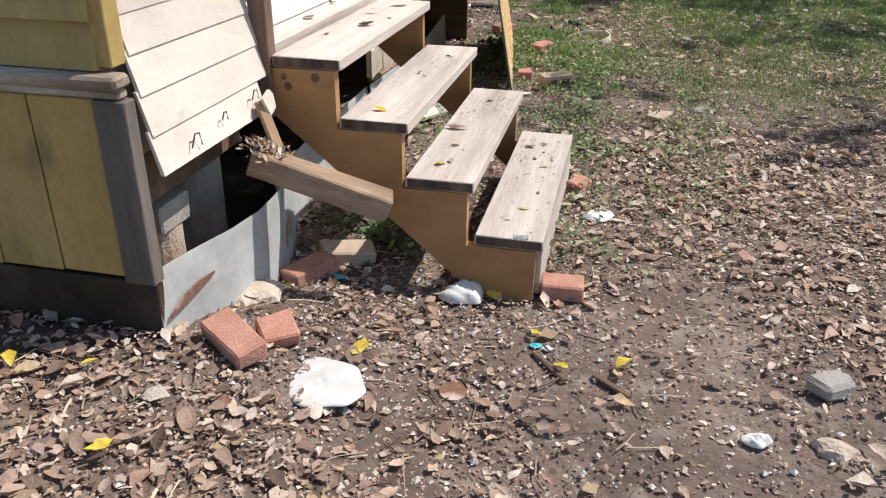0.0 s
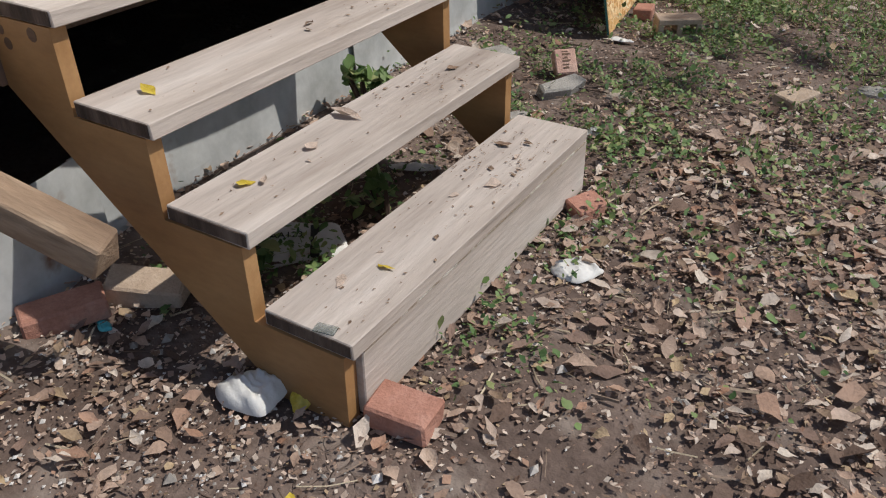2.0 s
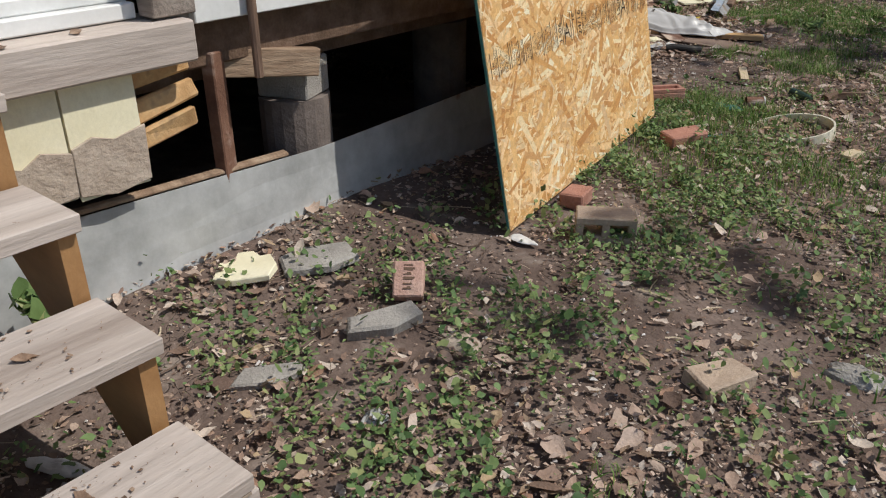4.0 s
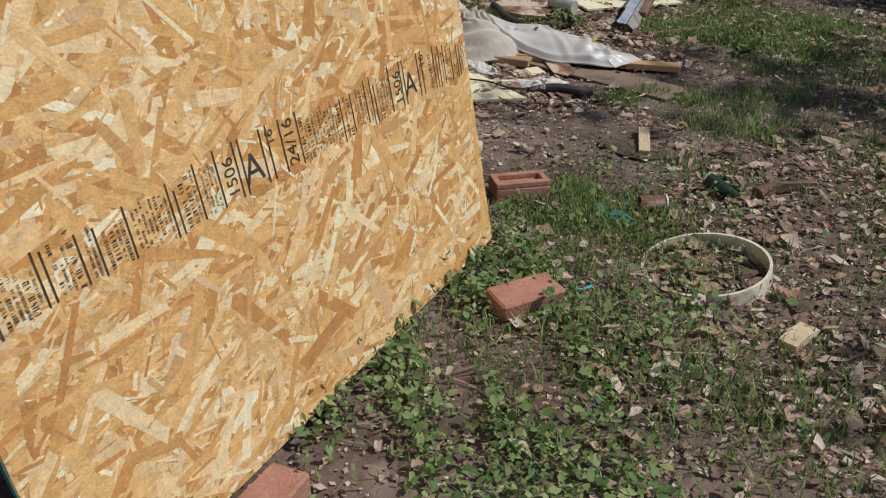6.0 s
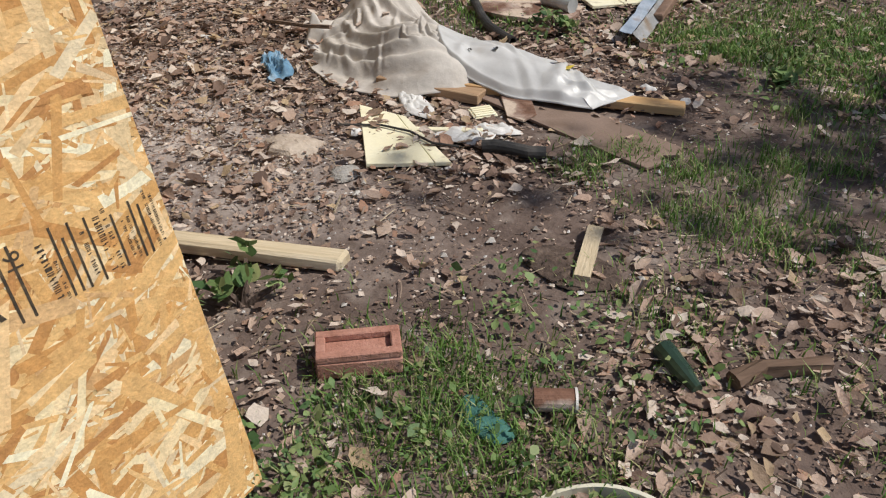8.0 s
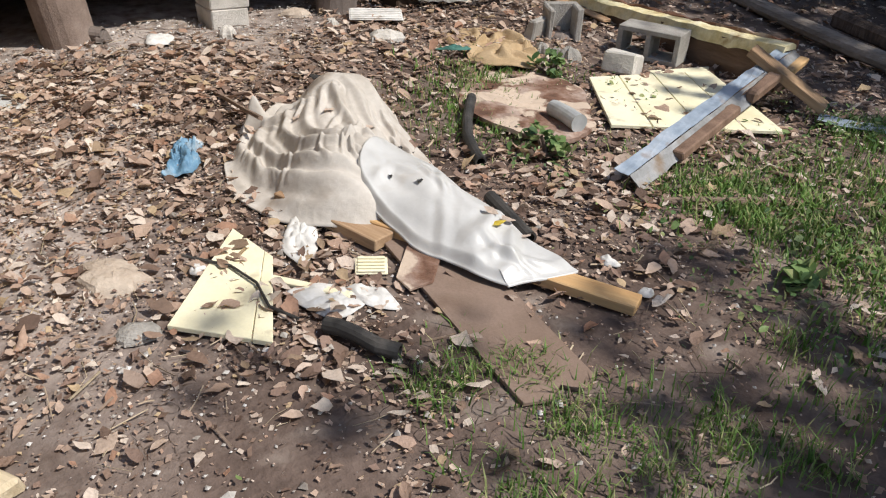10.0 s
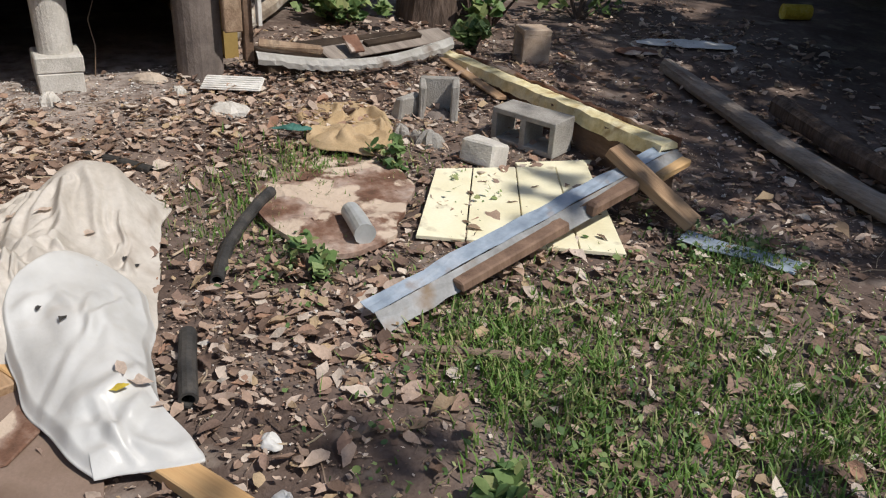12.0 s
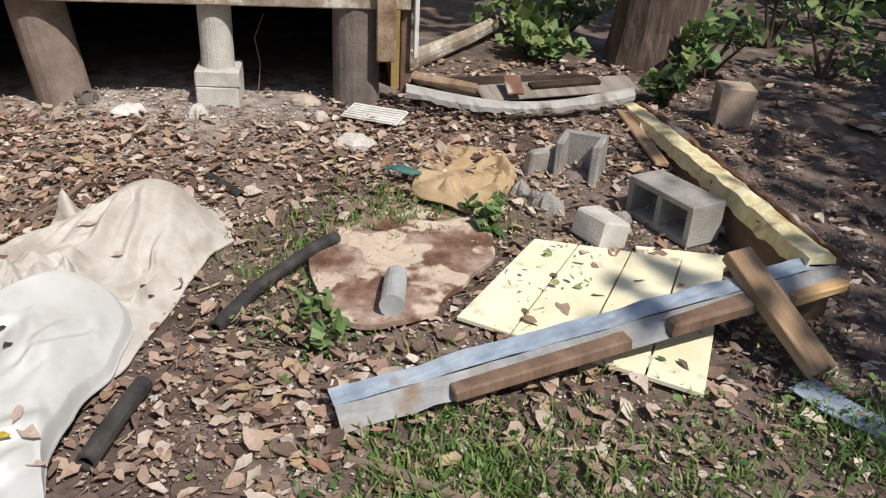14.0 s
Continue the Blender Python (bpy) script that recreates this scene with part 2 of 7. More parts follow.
DARKTRIM = surface("dark_grey_trim", [(0.085, 0.07, 0.06), (0.13, 0.11, 0.095), (0.19, 0.165, 0.145)], scale=6, rough=0.9, bump=0.5, fine=45, stretch=(2, 2, 0.3), grain=0.3)
GREYWOOD = surface("grey_weathered_wood", [(0.16, 0.13, 0.11), (0.25, 0.21, 0.18), (0.36, 0.31, 0.27)], scale=6, rough=0.9, bump=0.6, fine=40, stretch=(0.2, 2.5, 2.5), grain=0.4)
BOARDBROWN = surface("brown_hardboard", [(0.17, 0.115, 0.085), (0.22, 0.155, 0.12), (0.28, 0.205, 0.165)], scale=3, rough=0.8, bump=0.2, fine=90, grain=0.2,
                     stain=((0.12, 0.075, 0.05), 3, 0.6, 0.8))
GALV = surface("galvanised_sheet", [(0.37, 0.38, 0.38), (0.48, 0.49, 0.49), (0.58, 0.59, 0.59)], scale=7, rough=0.5, bump=0.12, fine=25, metal=0.2, grain=0.12,
               stain=((0.24, 0.13, 0.08), 3.0, 0.66, 0.72), spec=0.5)
BLUEMETAL = surface("blue_grey_flashing", [(0.22, 0.27, 0.34), (0.32, 0.38, 0.46), (0.46, 0.50, 0.56)], scale=8, rough=0.5, bump=0.3, fine=20, metal=0.12, grain=0.2,
                    stain=((0.30, 0.26, 0.24), 9, 0.62, 0.75), spec=0.5)
WHITEMETAL = surface("white_painted_metal", [(0.50, 0.48, 0.45), (0.66, 0.64, 0.61), (0.78, 0.77, 0.74)], scale=6, rough=0.55, bump=0.4, fine=22, grain=0.2,
                     stain=((0.25, 0.17, 0.12), 6, 0.6, 0.75))
ALU = surface("white_window_frame", [(0.66, 0.67, 0.66), (0.74, 0.75, 0.74), (0.80, 0.81, 0.80)], scale=5, rough=0.45, bump=0.05, fine=60, grain=0.08,
              stain=((0.42, 0.38, 0.32), 12, 0.66, 0.85))
CONCRETE = surface("concrete", [(0.25, 0.235, 0.215), (0.34, 0.32, 0.295), (0.43, 0.41, 0.38)], scale=7, rough=0.92, bump=0.6, fine=110, grain=0.25, spec=0.2)
PIERBROWN = surface("brown_stained_concrete", [(0.17, 0.125, 0.105), (0.25, 0.19, 0.16), (0.33, 0.265, 0.23)], scale=6, rough=0.92, bump=0.4, fine=70, grain=0.25)
PALECONC = surface("pale_concrete", [(0.42, 0.40, 0.36), (0.54, 0.51, 0.47), (0.64, 0.61, 0.57)], scale=8, rough=0.9, bump=0.5, fine=80, grain=0.2)
DARKCONC = surface("sooty_concrete", [(0.11, 0.09, 0.08), (0.17, 0.14, 0.125), (0.24, 0.20, 0.18)], scale=6, rough=0.92, bump=0.4, fine=70, grain=0.25)
BRICK = surface("red_brick", [(0.33, 0.155, 0.11), (0.42, 0.21, 0.155), (0.48, 0.27, 0.21)], scale=14, rough=0.9, bump=0.5, fine=120, grain=0.3, vary=0.08,
                stain=((0.28, 0.20, 0.15), 14, 0.62, 0.8))
PINKBRICK = surface("pink_brick", [(0.42, 0.25, 0.20), (0.50, 0.32, 0.26), (0.56, 0.39, 0.33)], scale=14, rough=0.9, bump=0.5, fine=120, grain=0.3, stain=((0.34, 0.24, 0.18), 12, 0.6, 0.8))
TANBRICK = surface("tan_block", [(0.36, 0.27, 0.20), (0.44, 0.34, 0.26), (0.50, 0.40, 0.32)], scale=12, rough=0.9, bump=0.5, fine=110, grain=0.25)
STONE = surface("pale_stone", [(0.36, 0.29, 0.23), (0.46, 0.38, 0.31), (0.55, 0.47, 0.39)], scale=9, rough=0.92, bump=0.6, fine=60, grain=0.25)
CANVAS = surface("dirty_canvas", [(0.42, 0.38, 0.335), (0.52, 0.48, 0.435), (0.60, 0.565, 0.525)], scale=5, rough=0.9, bump=0.25, fine=45, grain=0.14,
                 stain=((0.26, 0.20, 0.15), 5, 0.58, 0.8), spec=0.15, crumple=0.2)
SHEET = surface("white_plastic_sheet", [(0.48, 0.475, 0.465), (0.55, 0.545, 0.535), (0.60, 0.595, 0.585)], scale=4, rough=0.42, bump=0.12, fine=30, grain=0.06,
                stain=((0.36, 0.30, 0.24), 4, 0.60, 0.85), spec=0.5, crumple=0.10)
BURLAP = surface("tan_burlap", [(0.34, 0.235, 0.13), (0.44, 0.32, 0.19), (0.52, 0.39, 0.25)], scale=7, rough=0.95, bump=0.5, fine=160, grain=0.25, spec=0.1)
WHITECLOTH = surface("white_scrap", [(0.52, 0.51, 0.49), (0.63, 0.62, 0.60), (0.72, 0.71, 0.69)], scale=9, rough=0.85, bump=0.3, fine=50, grain=0.1,
                     stain=((0.45, 0.38, 0.30), 8, 0.64, 0.82))
BLUERAG = surface("blue_plastic_rag", [(0.07, 0.16, 0.26), (0.15, 0.28, 0.40), (0.50, 0.56, 0.60)], scale=9, rough=0.6, bump=0.4, fine=50)
GREENRAG = surface("green_rag", [(0.03, 0.09, 0.08), (0.05, 0.15, 0.125), (0.09, 0.21, 0.18)], scale=12, rough=0.9, bump=0.5, fine=80)
RUBBER = surface("black_rubber", [(0.022, 0.021, 0.021), (0.04, 0.038, 0.037), (0.075, 0.068, 0.062)], scale=12, rough=0.65, bump=0.3, fine=60)
PLASTIC = surface("cream_plastic", [(0.58, 0.54, 0.40), (0.68, 0.65, 0.52), (0.76, 0.73, 0.62)], scale=6, rough=0.45, bump=0.06, fine=40, grain=0.08,
                  stain=((0.35, 0.30, 0.18), 9, 0.64, 0.8))
FOAM = surface("yellow_foam", [(0.60, 0.49, 0.24), (0.72, 0.63, 0.38), (0.80, 0.74, 0.54)], scale=12, rough=0.95, bump=0.8, fine=40, grain=0.25,
               stain=((0.32, 0.20, 0.08), 7, 0.6, 0.72))
RUST = surface("rusty_sheet", [(0.10, 0.045, 0.03), (0.20, 0.105, 0.07), (0.36, 0.26, 0.205)], scale=4, rough=0.92, bump=0.5, fine=50, grain=0.3,
               stain=((0.46, 0.38, 0.33), 4, 0.50, 0.58))
ROTTEN = surface("rotten_panel", [(0.085, 0.045, 0.03), (0.17, 0.09, 0.06), (0.32, 0.225, 0.18), (0.47, 0.385, 0.335)], scale=6.0, rough=0.95, bump=0.8, fine=34, grain=0.4,
                 stain=((0.56, 0.45, 0.36), 4.5, 0.53, 0.57))
BARK = surface("bark", [(0.05, 0.035, 0.028), (0.10, 0.07, 0.055), (0.17, 0.125, 0.10)], scale=10, rough=0.95, bump=1.0, fine=30, stretch=(2, 2, 0.4), grain=0.5)
OSBBASE = surface("strand_board", [(0.44, 0.27, 0.10), (0.56, 0.38, 0.17), (0.66, 0.50, 0.27)], scale=24, rough=0.75, bump=0.4, fine=90, stretch=(1, 1, 0.4))
OSBSTRAND = surface("wood_strands", [(0.490, 0.239, 0.085), (0.557, 0.283, 0.094), (0.638, 0.366, 0.138), (0.673, 0.404, 0.165), (0.719, 0.449, 0.187), (0.742, 0.477, 0.220),
                                     (0.80, 0.57, 0.32), (0.83, 0.69, 0.43), (0.550, 0.286, 0.104), (0.85, 0.77, 0.55)], scale=40, rough=0.7, bump=0.3, fine=160, island=True, grain=0.18)
INK = surface("black_ink", [(0.03, 0.022, 0.016), (0.06, 0.045, 0.03), (0.11, 0.08, 0.05)], scale=60, rough=0.8, bump=0.05)
GREENEDGE = surface("green_edge_paint", [(0.03, 0.12, 0.11), (0.05, 0.18, 0.16), (0.08, 0.24, 0.21)], scale=20, rough=0.7, bump=0.1)
LITTER = leafy(surface("dead_leaves", [(0.13, 0.085, 0.065), (0.24, 0.16, 0.12), (0.36, 0.25, 0.19), (0.47, 0.34, 0.265), (0.56, 0.435, 0.35), (0.37, 0.21, 0.14),
                                 (0.62, 0.51, 0.43), (0.68, 0.59, 0.505), (0.31, 0.21, 0.165), (0.18, 0.12, 0.095), (0.51, 0.38, 0.24)], scale=18, rough=0.8, bump=0.5, fine=120, island=True, grain=0.3), 0.18)
YLEAF = leafy(surface("yellow_leaf", [(0.45, 0.32, 0.04), (0.62, 0.47, 0.06), (0.66, 0.55, 0.16)], scale=20, rough=0.6, bump=0.3, fine=90), 0.2)
BLEAF = surface("brown_leaf", [(0.13, 0.08, 0.055), (0.24, 0.16, 0.11), (0.40, 0.30, 0.22)], scale=30, rough=0.8, bump=0.4, fine=90, vary=0.2)
GRASS = leafy(surface("grass", [(0.067, 0.132, 0.028), (0.101, 0.204, 0.039), (0.146, 0.264, 0.055), (0.202, 0.312, 0.088), (0.381, 0.372, 0.176), (0.112, 0.216, 0.044)], scale=6, rough=0.6, bump=0.1,
                island=True, grain=0.2), 0.3)
WEED = leafy(surface("weeds", [(0.065, 0.126, 0.045), (0.11, 0.19, 0.065), (0.16, 0.25, 0.085), (0.23, 0.31, 0.12), (0.30, 0.33, 0.14)], scale=9, rough=0.55, bump=0.2, island=True, grain=0.2), 0.25)
CROWN = leafy(surface("tree_leaves", [(0.022, 0.045, 0.014), (0.035, 0.07, 0.02), (0.055, 0.10, 0.028)], scale=3, rough=0.55, bump=0.2, island=True, grain=0.2), 0.2)
CHIPS = surface("pale_chips", [(0.20, 0.17, 0.145), (0.34, 0.31, 0.28), (0.50, 0.47, 0.44), (0.66, 0.64, 0.62)], scale=30, rough=0.9, bump=0.3, island=True)
TWIG = surface("twigs", [(0.09, 0.06, 0.045), (0.17, 0.12, 0.09), (0.28, 0.21, 0.16), (0.42, 0.34, 0.24), (0.50, 0.42, 0.30)], scale=12, rough=0.9, bump=0.4, island=True)
INNER = surface("interior_plaster", [(0.30, 0.29, 0.27), (0.36, 0.35, 0.33), (0.40, 0.39, 0.37)], scale=3, rough=0.9, bump=0.1)
ROOFMAT = surface("roof_shingle", [(0.07, 0.065, 0.06), (0.11, 0.10, 0.095), (0.15, 0.14, 0.13)], scale=8, rough=0.95, bump=0.6, fine=60)
GLASS = glass_material()
TEAL = surface("teal_plastic", [(0.05, 0.32, 0.36), (0.09, 0.42, 0.46), (0.16, 0.50, 0.52)], scale=9, rough=0.5, bump=0.1)

BOTTLEGREEN = surface("dark_green_glass", [(0.018, 0.035, 0.022), (0.03, 0.055, 0.035), (0.05, 0.08, 0.05)], scale=9, rough=0.3, bump=0.1, spec=0.5)

# ---- mesh helpers ----
def ease(v):
    v = np.clip(v, 0, 1)
    return v * v * (3 - 2 * v)


def finish(bm, name, material, smooth=False):
    me = bpy.data.meshes.new(name)
    bmesh.ops.recalc_face_normals(bm, faces=bm.faces)
    bm.to_mesh(me)
    bm.free()
    me.materials.append(material)
    if smooth:
        me.shade_smooth()
    return me


def part(name, bm, material, parent, label="", smooth=False, at=None):
    ob = new(name, finish(bm, name, material, smooth))
    ob.parent = parent
    if at is not None:
        ob.matrix_local = at
    return tagged(ob, label) if label else ob


def thing(name, m, label, category, group="", kind=""):
    ob = new(name)
    ob.matrix_world = m
    return tagged(ob, label, category, group, kind)


def solo(name, bm, material, m, label, category, group="", kind="", smooth=False):
    ob = new(name, finish(bm, name, material, smooth))
    ob.matrix_world = m
    return tagged(ob, label, category, group, kind)


def box(bm, x0, y0, z0, x1, y1, z1, bevel=0.003, jit=0.0, m=None):
    v = bmesh.ops.create_cube(bm, size=1.0)["verts"]
    for q in v:
        q.co = Vector((x0 + (x1 - x0) * (q.co.x + 0.5), y0 + (y1 - y0) * (q.co.y + 0.5), z0 + (z1 - z0) * (q.co.z + 0.5)))
        if jit:
            q.co += Vector([random.uniform(-jit, jit) for _ in range(3)])
    if bevel:
        es = list({e for q in v for e in q.link_edges})
        r = bmesh.ops.bevel(bm, geom=es, offset=bevel, segments=1, profile=0.5, affect="EDGES")
        v = list({q for f in r["faces"] for q in f.verts} | {q for q in v if q.is_valid})
    if m is not None:
        for q in v:
            q.co = m @ q.co
    return bm


def one_box(*a, **k):
    return box(bmesh.new(), *a, **k)


def prism(points, y0, y1):
    """A flat outline in x and z, as thick as y0 to y1."""
    bm = bmesh.new()
    a = [bm.verts.new((x, y0, z)) for x, z in points]
    b = [bm.verts.new((x, y1, z)) for x, z in points]
    bm.faces.new(a)
    bm.faces.new(b[::-1])
    n = len(points)
    for i in range(n):
        bm.faces.new((a[i], b[i], b[(i + 1) % n], a[(i + 1) % n]))
    return bm


def slab(points, thick, bevel=0.006, rough=0.0, cuts=0):
    """A flat outline in x and y, lying from 0 to thick."""
    bm = bmesh.new()
    lo = [bm.verts.new((x, y, 0)) for x, y in points]
    hi = [bm.verts.new((x + random.uniform(-rough, rough), y + random.uniform(-rough, rough), thick + random.uniform(-rough, rough))) for x, y in points]
    bm.faces.new(lo[::-1])
    top = bm.faces.new(hi)
    n = len(points)
    for i in range(n):
        bm.faces.new((lo[i], lo[(i + 1) % n], hi[(i + 1) % n], hi[i]))
    if bevel:
        bmesh.ops.bevel(bm, geom=list(top.edges), offset=bevel, segments=1, profile=0.5, affect="EDGES")
    return bm


def blob(cx, cy, rx, ry, h, seed, n=14, rings=5, rough=0.25):
    """A lump of stone or cloth with an uneven outline, standing on z = 0."""
    bm = bmesh.new()
    rnd = random.Random(seed)
    rad = [1 + rough * rnd.uniform(-1, 1) for _ in range(n)]
    rows = []
    for r in range(rings):
        f = r / (rings - 1)
        rows.append([bm.verts.new((cx + rx * rad[i] * math.cos(2 * math.pi * i / n) * math.cos(f * 1.35) + rnd.uniform(-1, 1) * rx * 0.05,
                                   cy + ry * rad[i] * math.sin(2 * math.pi * i / n) * math.cos(f * 1.35) + rnd.uniform(-1, 1) * ry * 0.05,
                                   h * math.sin(f * 1.5) * (1 + rough * rnd.uniform(-0.4, 0.4)))) for i in range(n)])
    for a, b in zip(rows, rows[1:]):
        for i in range(n):
            bm.faces.new((a[i], a[(i + 1) % n], b[(i + 1) % n], b[i]))
    bm.faces.new(rows[-1])
    bm.faces.new(rows[0][::-1])
    return bm


def tube(points, radius, n=10, taper=1.0, hollow=0.0, wob=0.0):
    """A round bar along a line of places; hollow: the bore as a share of the radius."""
    bm = bmesh.new()
    pts = [Vector(p) for p in points]
    rings, inner = [], []
    for k, p in enumerate(pts):
        d = (pts[min(k + 1, len(pts) - 1)] - pts[max(k - 1, 0)]).normalized()
        s = d.orthogonal().normalized() if abs(d.z) > 0.9 else d.cross(Vector((0, 0, 1))).normalized()
        t = s.cross(d)
        r = radius * (1 + (taper - 1) * k / max(1, len(pts) - 1))
        rings.append([bm.verts.new(p + (s * math.cos(2 * math.pi * i / n) + t * math.sin(2 * math.pi * i / n)) * r * (1 + random.uniform(-wob, wob))) for i in range(n)])
        if hollow:
            inner.append([bm.verts.new(p + (s * math.cos(2 * math.pi * i / n) + t * math.sin(2 * math.pi * i / n)) * r * hollow) for i in range(n)])
    for a, b in zip(rings, rings[1:]):
        for i in range(n):
            bm.faces.new((a[i], a[(i + 1) % n], b[(i + 1) % n], b[i]))
    if hollow:
        for a, b in zip(inner, inner[1:]):
            for i in range(n):
                bm.faces.new((a[i], b[i], b[(i + 1) % n], a[(i + 1) % n]))
        for a, b in ((rings[0], inner[0]), (rings[-1], inner[-1])):
            for i in range(n):
                bm.faces.new((a[i], a[(i + 1) % n], b[(i + 1) % n], b[i]))
    else:
        bm.faces.new(rings[0][::-1])
        bm.faces.new(rings[-1])
    return bm


def strip(points, up, thick=0.004, fold=None, wave=0.0, seed=0):
    """A sheet of metal along a line of places: at each the sheet rises by up (a vector), in 4 steps."""
    bm = bmesh.new()
    rnd = random.Random(seed)
    pts = [Vector(p) for p in points]
    front, back = [], []
    for k, p in enumerate(pts):
        d = (pts[min(k + 1, len(pts) - 1)] - pts[max(k - 1, 0)]).normalized()
        u = Vector(up[k]) if isinstance(up, list) else Vector(up)
        nrm = d.cross(u).normalized()
        ra, rb = [], []
        for j in range(5):
            q = p + u * (j / 4) + nrm * wave * rnd.uniform(-1, 1)
            ra.append(bm.verts.new(q))
            rb.append(bm.verts.new(q - nrm * thick))
        front.append(ra)
        back.append(rb)
    for k in range(len(pts) - 1):
        for j in range(4):
            bm.faces.new((front[k][j], front[k + 1][j], front[k + 1][j + 1], front[k][j + 1]))
            bm.faces.new((back[k][j], back[k][j + 1], back[k + 1][j + 1], back[k + 1][j]))
        bm.faces.new((front[k][4], front[k + 1][4], back[k + 1][4], back[k][4]))
        bm.faces.new((front[k][0], back[k][0], back[k + 1][0], front[k + 1][0]))
    for k in (0, -1):
        for j in range(4):
            bm.faces.new((front[k][j], front[k][j + 1], back[k][j + 1], back[k][j]))
    return bm


def drape(outline, centre, height, fold=0.03, freq=6.0, seed=0, rings=26, per=10, edge=0.012, profile=0.55, thick=0.004):
    """Cloth heaped over what it hides: falls from its height at the centre to its outline, with folds."""
    pts = [Vector((*p, 0)) if len(p) == 2 else Vector(p) for p in outline]
    n = len(pts)
    loop = []
    for i in range(n):
        a, b, c, d = pts[i - 1], pts[i], pts[(i + 1) % n], pts[(i + 2) % n]
        for k in range(per):
            t = k / per
            loop.append(0.5 * ((2 * b) + (c - a) * t + (2 * a - 5 * b + 4 * c - d) * t * t + (3 * b - a - 3 * c + d) * t ** 3))
    bm = bmesh.new()
    c0 = Vector((*centre, 0))
    off = Vector((seed * 3.7, seed * 1.3, seed * 0.7))
    rows = []
    for r in range(1, rings + 1):
        f = r / rings
        row = []
        for i, p in enumerate(loop):
            q = c0.lerp(Vector((p.x, p.y, 0)), f)
            base = p.z * f + height * (1 - f ** 2) ** profile + edge * (1 - 0.5 * f)
            w = Vector((noise.noise(q * 4 + off), noise.noise(q * 4 - off), 0)) * 0.3
            n1 = abs(noise.noise((q + w) * freq + off))
            n2 = abs(noise.noise((q + w) * freq * 2.3 - off))
            n3 = abs(noise.noise((q + w * 1.5) * freq * 4.1 + off * 2))
            z = base + fold * ((0.4 - n1) * 1.6 + (0.3 - n2) * 0.9 + (0.3 - n3) * 0.45) * (0.3 + 0.7 * min(1, (1 - f) * 4))
            q = q + Vector((noise.noise(q * 7 + off), noise.noise(q * 7 - off), 0)) * 0.02 * f
            row.append(bm.verts.new((q.x, q.y, max(z, 0.004))))
        rows.append(row)
    m = len(loop)
    top = bm.verts.new((c0.x, c0.y, height + edge))
    for i in range(m):
        bm.faces.new((top, rows[0][i], rows[0][(i + 1) % m]))
    for a, b in zip(rows, rows[1:]):
        for i in range(m):
            bm.faces.new((a[i], b[i], b[(i + 1) % m], a[(i + 1) % m]))
    rim = [bm.verts.new((v.co.x, v.co.y, max(v.co.z - thick, 0.0))) for v in rows[-1]]
    for i in range(m):
        bm.faces.new((rows[-1][i], rim[i], rim[(i + 1) % m], rows[-1][(i + 1) % m]))
    return bm


def cloth(outline, centre, field, fold, along, across, angle, seed, lift, rings=64, per=20, rim=0.25):
    """A cloth over the heights of field(x, y), with long wrinkles at an angle, down to its outline."""
    pts = [Vector((*p, 0)) for p in outline]
    n = len(pts)
    loop = []
    for i in range(n):
        a, b, c, d = pts[i - 1], pts[i], pts[(i + 1) % n], pts[(i + 2) % n]
        for k in range(per):
            t = k / per
            loop.append(0.5 * ((2 * b) + (c - a) * t + (2 * a - 5 * b + 4 * c - d) * t * t + (3 * b - a - 3 * c + d) * t ** 3))
    bm = bmesh.new()
    c0 = Vector((*centre, 0))
    off = Vector((seed * 3.7, seed * 1.3, seed * 0.7))
    ca, sa = math.cos(angle), math.sin(angle)
    def height(q, f):
        w = Vector((noise.noise(q * 2.2 + off), noise.noise(q * 2.2 - off), 0)) * 0.22 + Vector((noise.noise(q * 6 + off), noise.noise(q * 6 - off), 0)) * 0.05
        p = q + w
        u, v = p.x * ca + p.y * sa, -p.x * sa + p.y * ca
        n1 = 1 - abs(noise.noise(Vector((u * along, v * across, seed)))) * 2.2
        n2 = 1 - abs(noise.noise(Vector((u * along * 2.1, v * across * 2.0, seed + 5)))) * 2.2
        n3 = 1 - abs(noise.noise(Vector((v * along * 1.6, u * across * 1.2, seed + 9)))) * 2.2
        k = rim + (1 - rim) * min(1, (1 - f) * 3.5)
        return field(q.x, q.y) + lift + fold * k * (0.55 * n1 + 0.3 * n2 + 0.25 * n3)
    rows = []
    for r in range(1, rings + 1):
        f = r / rings
        row = []
        for p in loop:
            q = c0.lerp(p, f)
            q = q + Vector((noise.noise(q * 9 + off), noise.noise(q * 9 - off), 0)) * 0.022 * f
            row.append(bm.verts.new((q.x, q.y, max(height(q, f), 0.006))))
        rows.append(row)
    m = len(loop)
    top = bm.verts.new((c0.x, c0.y, height(c0, 0)))
    for i in range(m):
        bm.faces.new((top, rows[0][i], rows[0][(i + 1) % m]))
    for a, b in zip(rows, rows[1:]):
        for i in range(m):
            bm.faces.new((a[i], b[i], b[(i + 1) % m], a[(i + 1) % m]))
    low = [bm.verts.new((v.co.x, v.co.y, max(v.co.z - 0.02, 0.0))) for v in rows[-1]]
    for i in range(m):
        bm.faces.new((rows[-1][i], low[i], low[(i + 1) % m], rows[-1][(i + 1) % m]))
    return bm


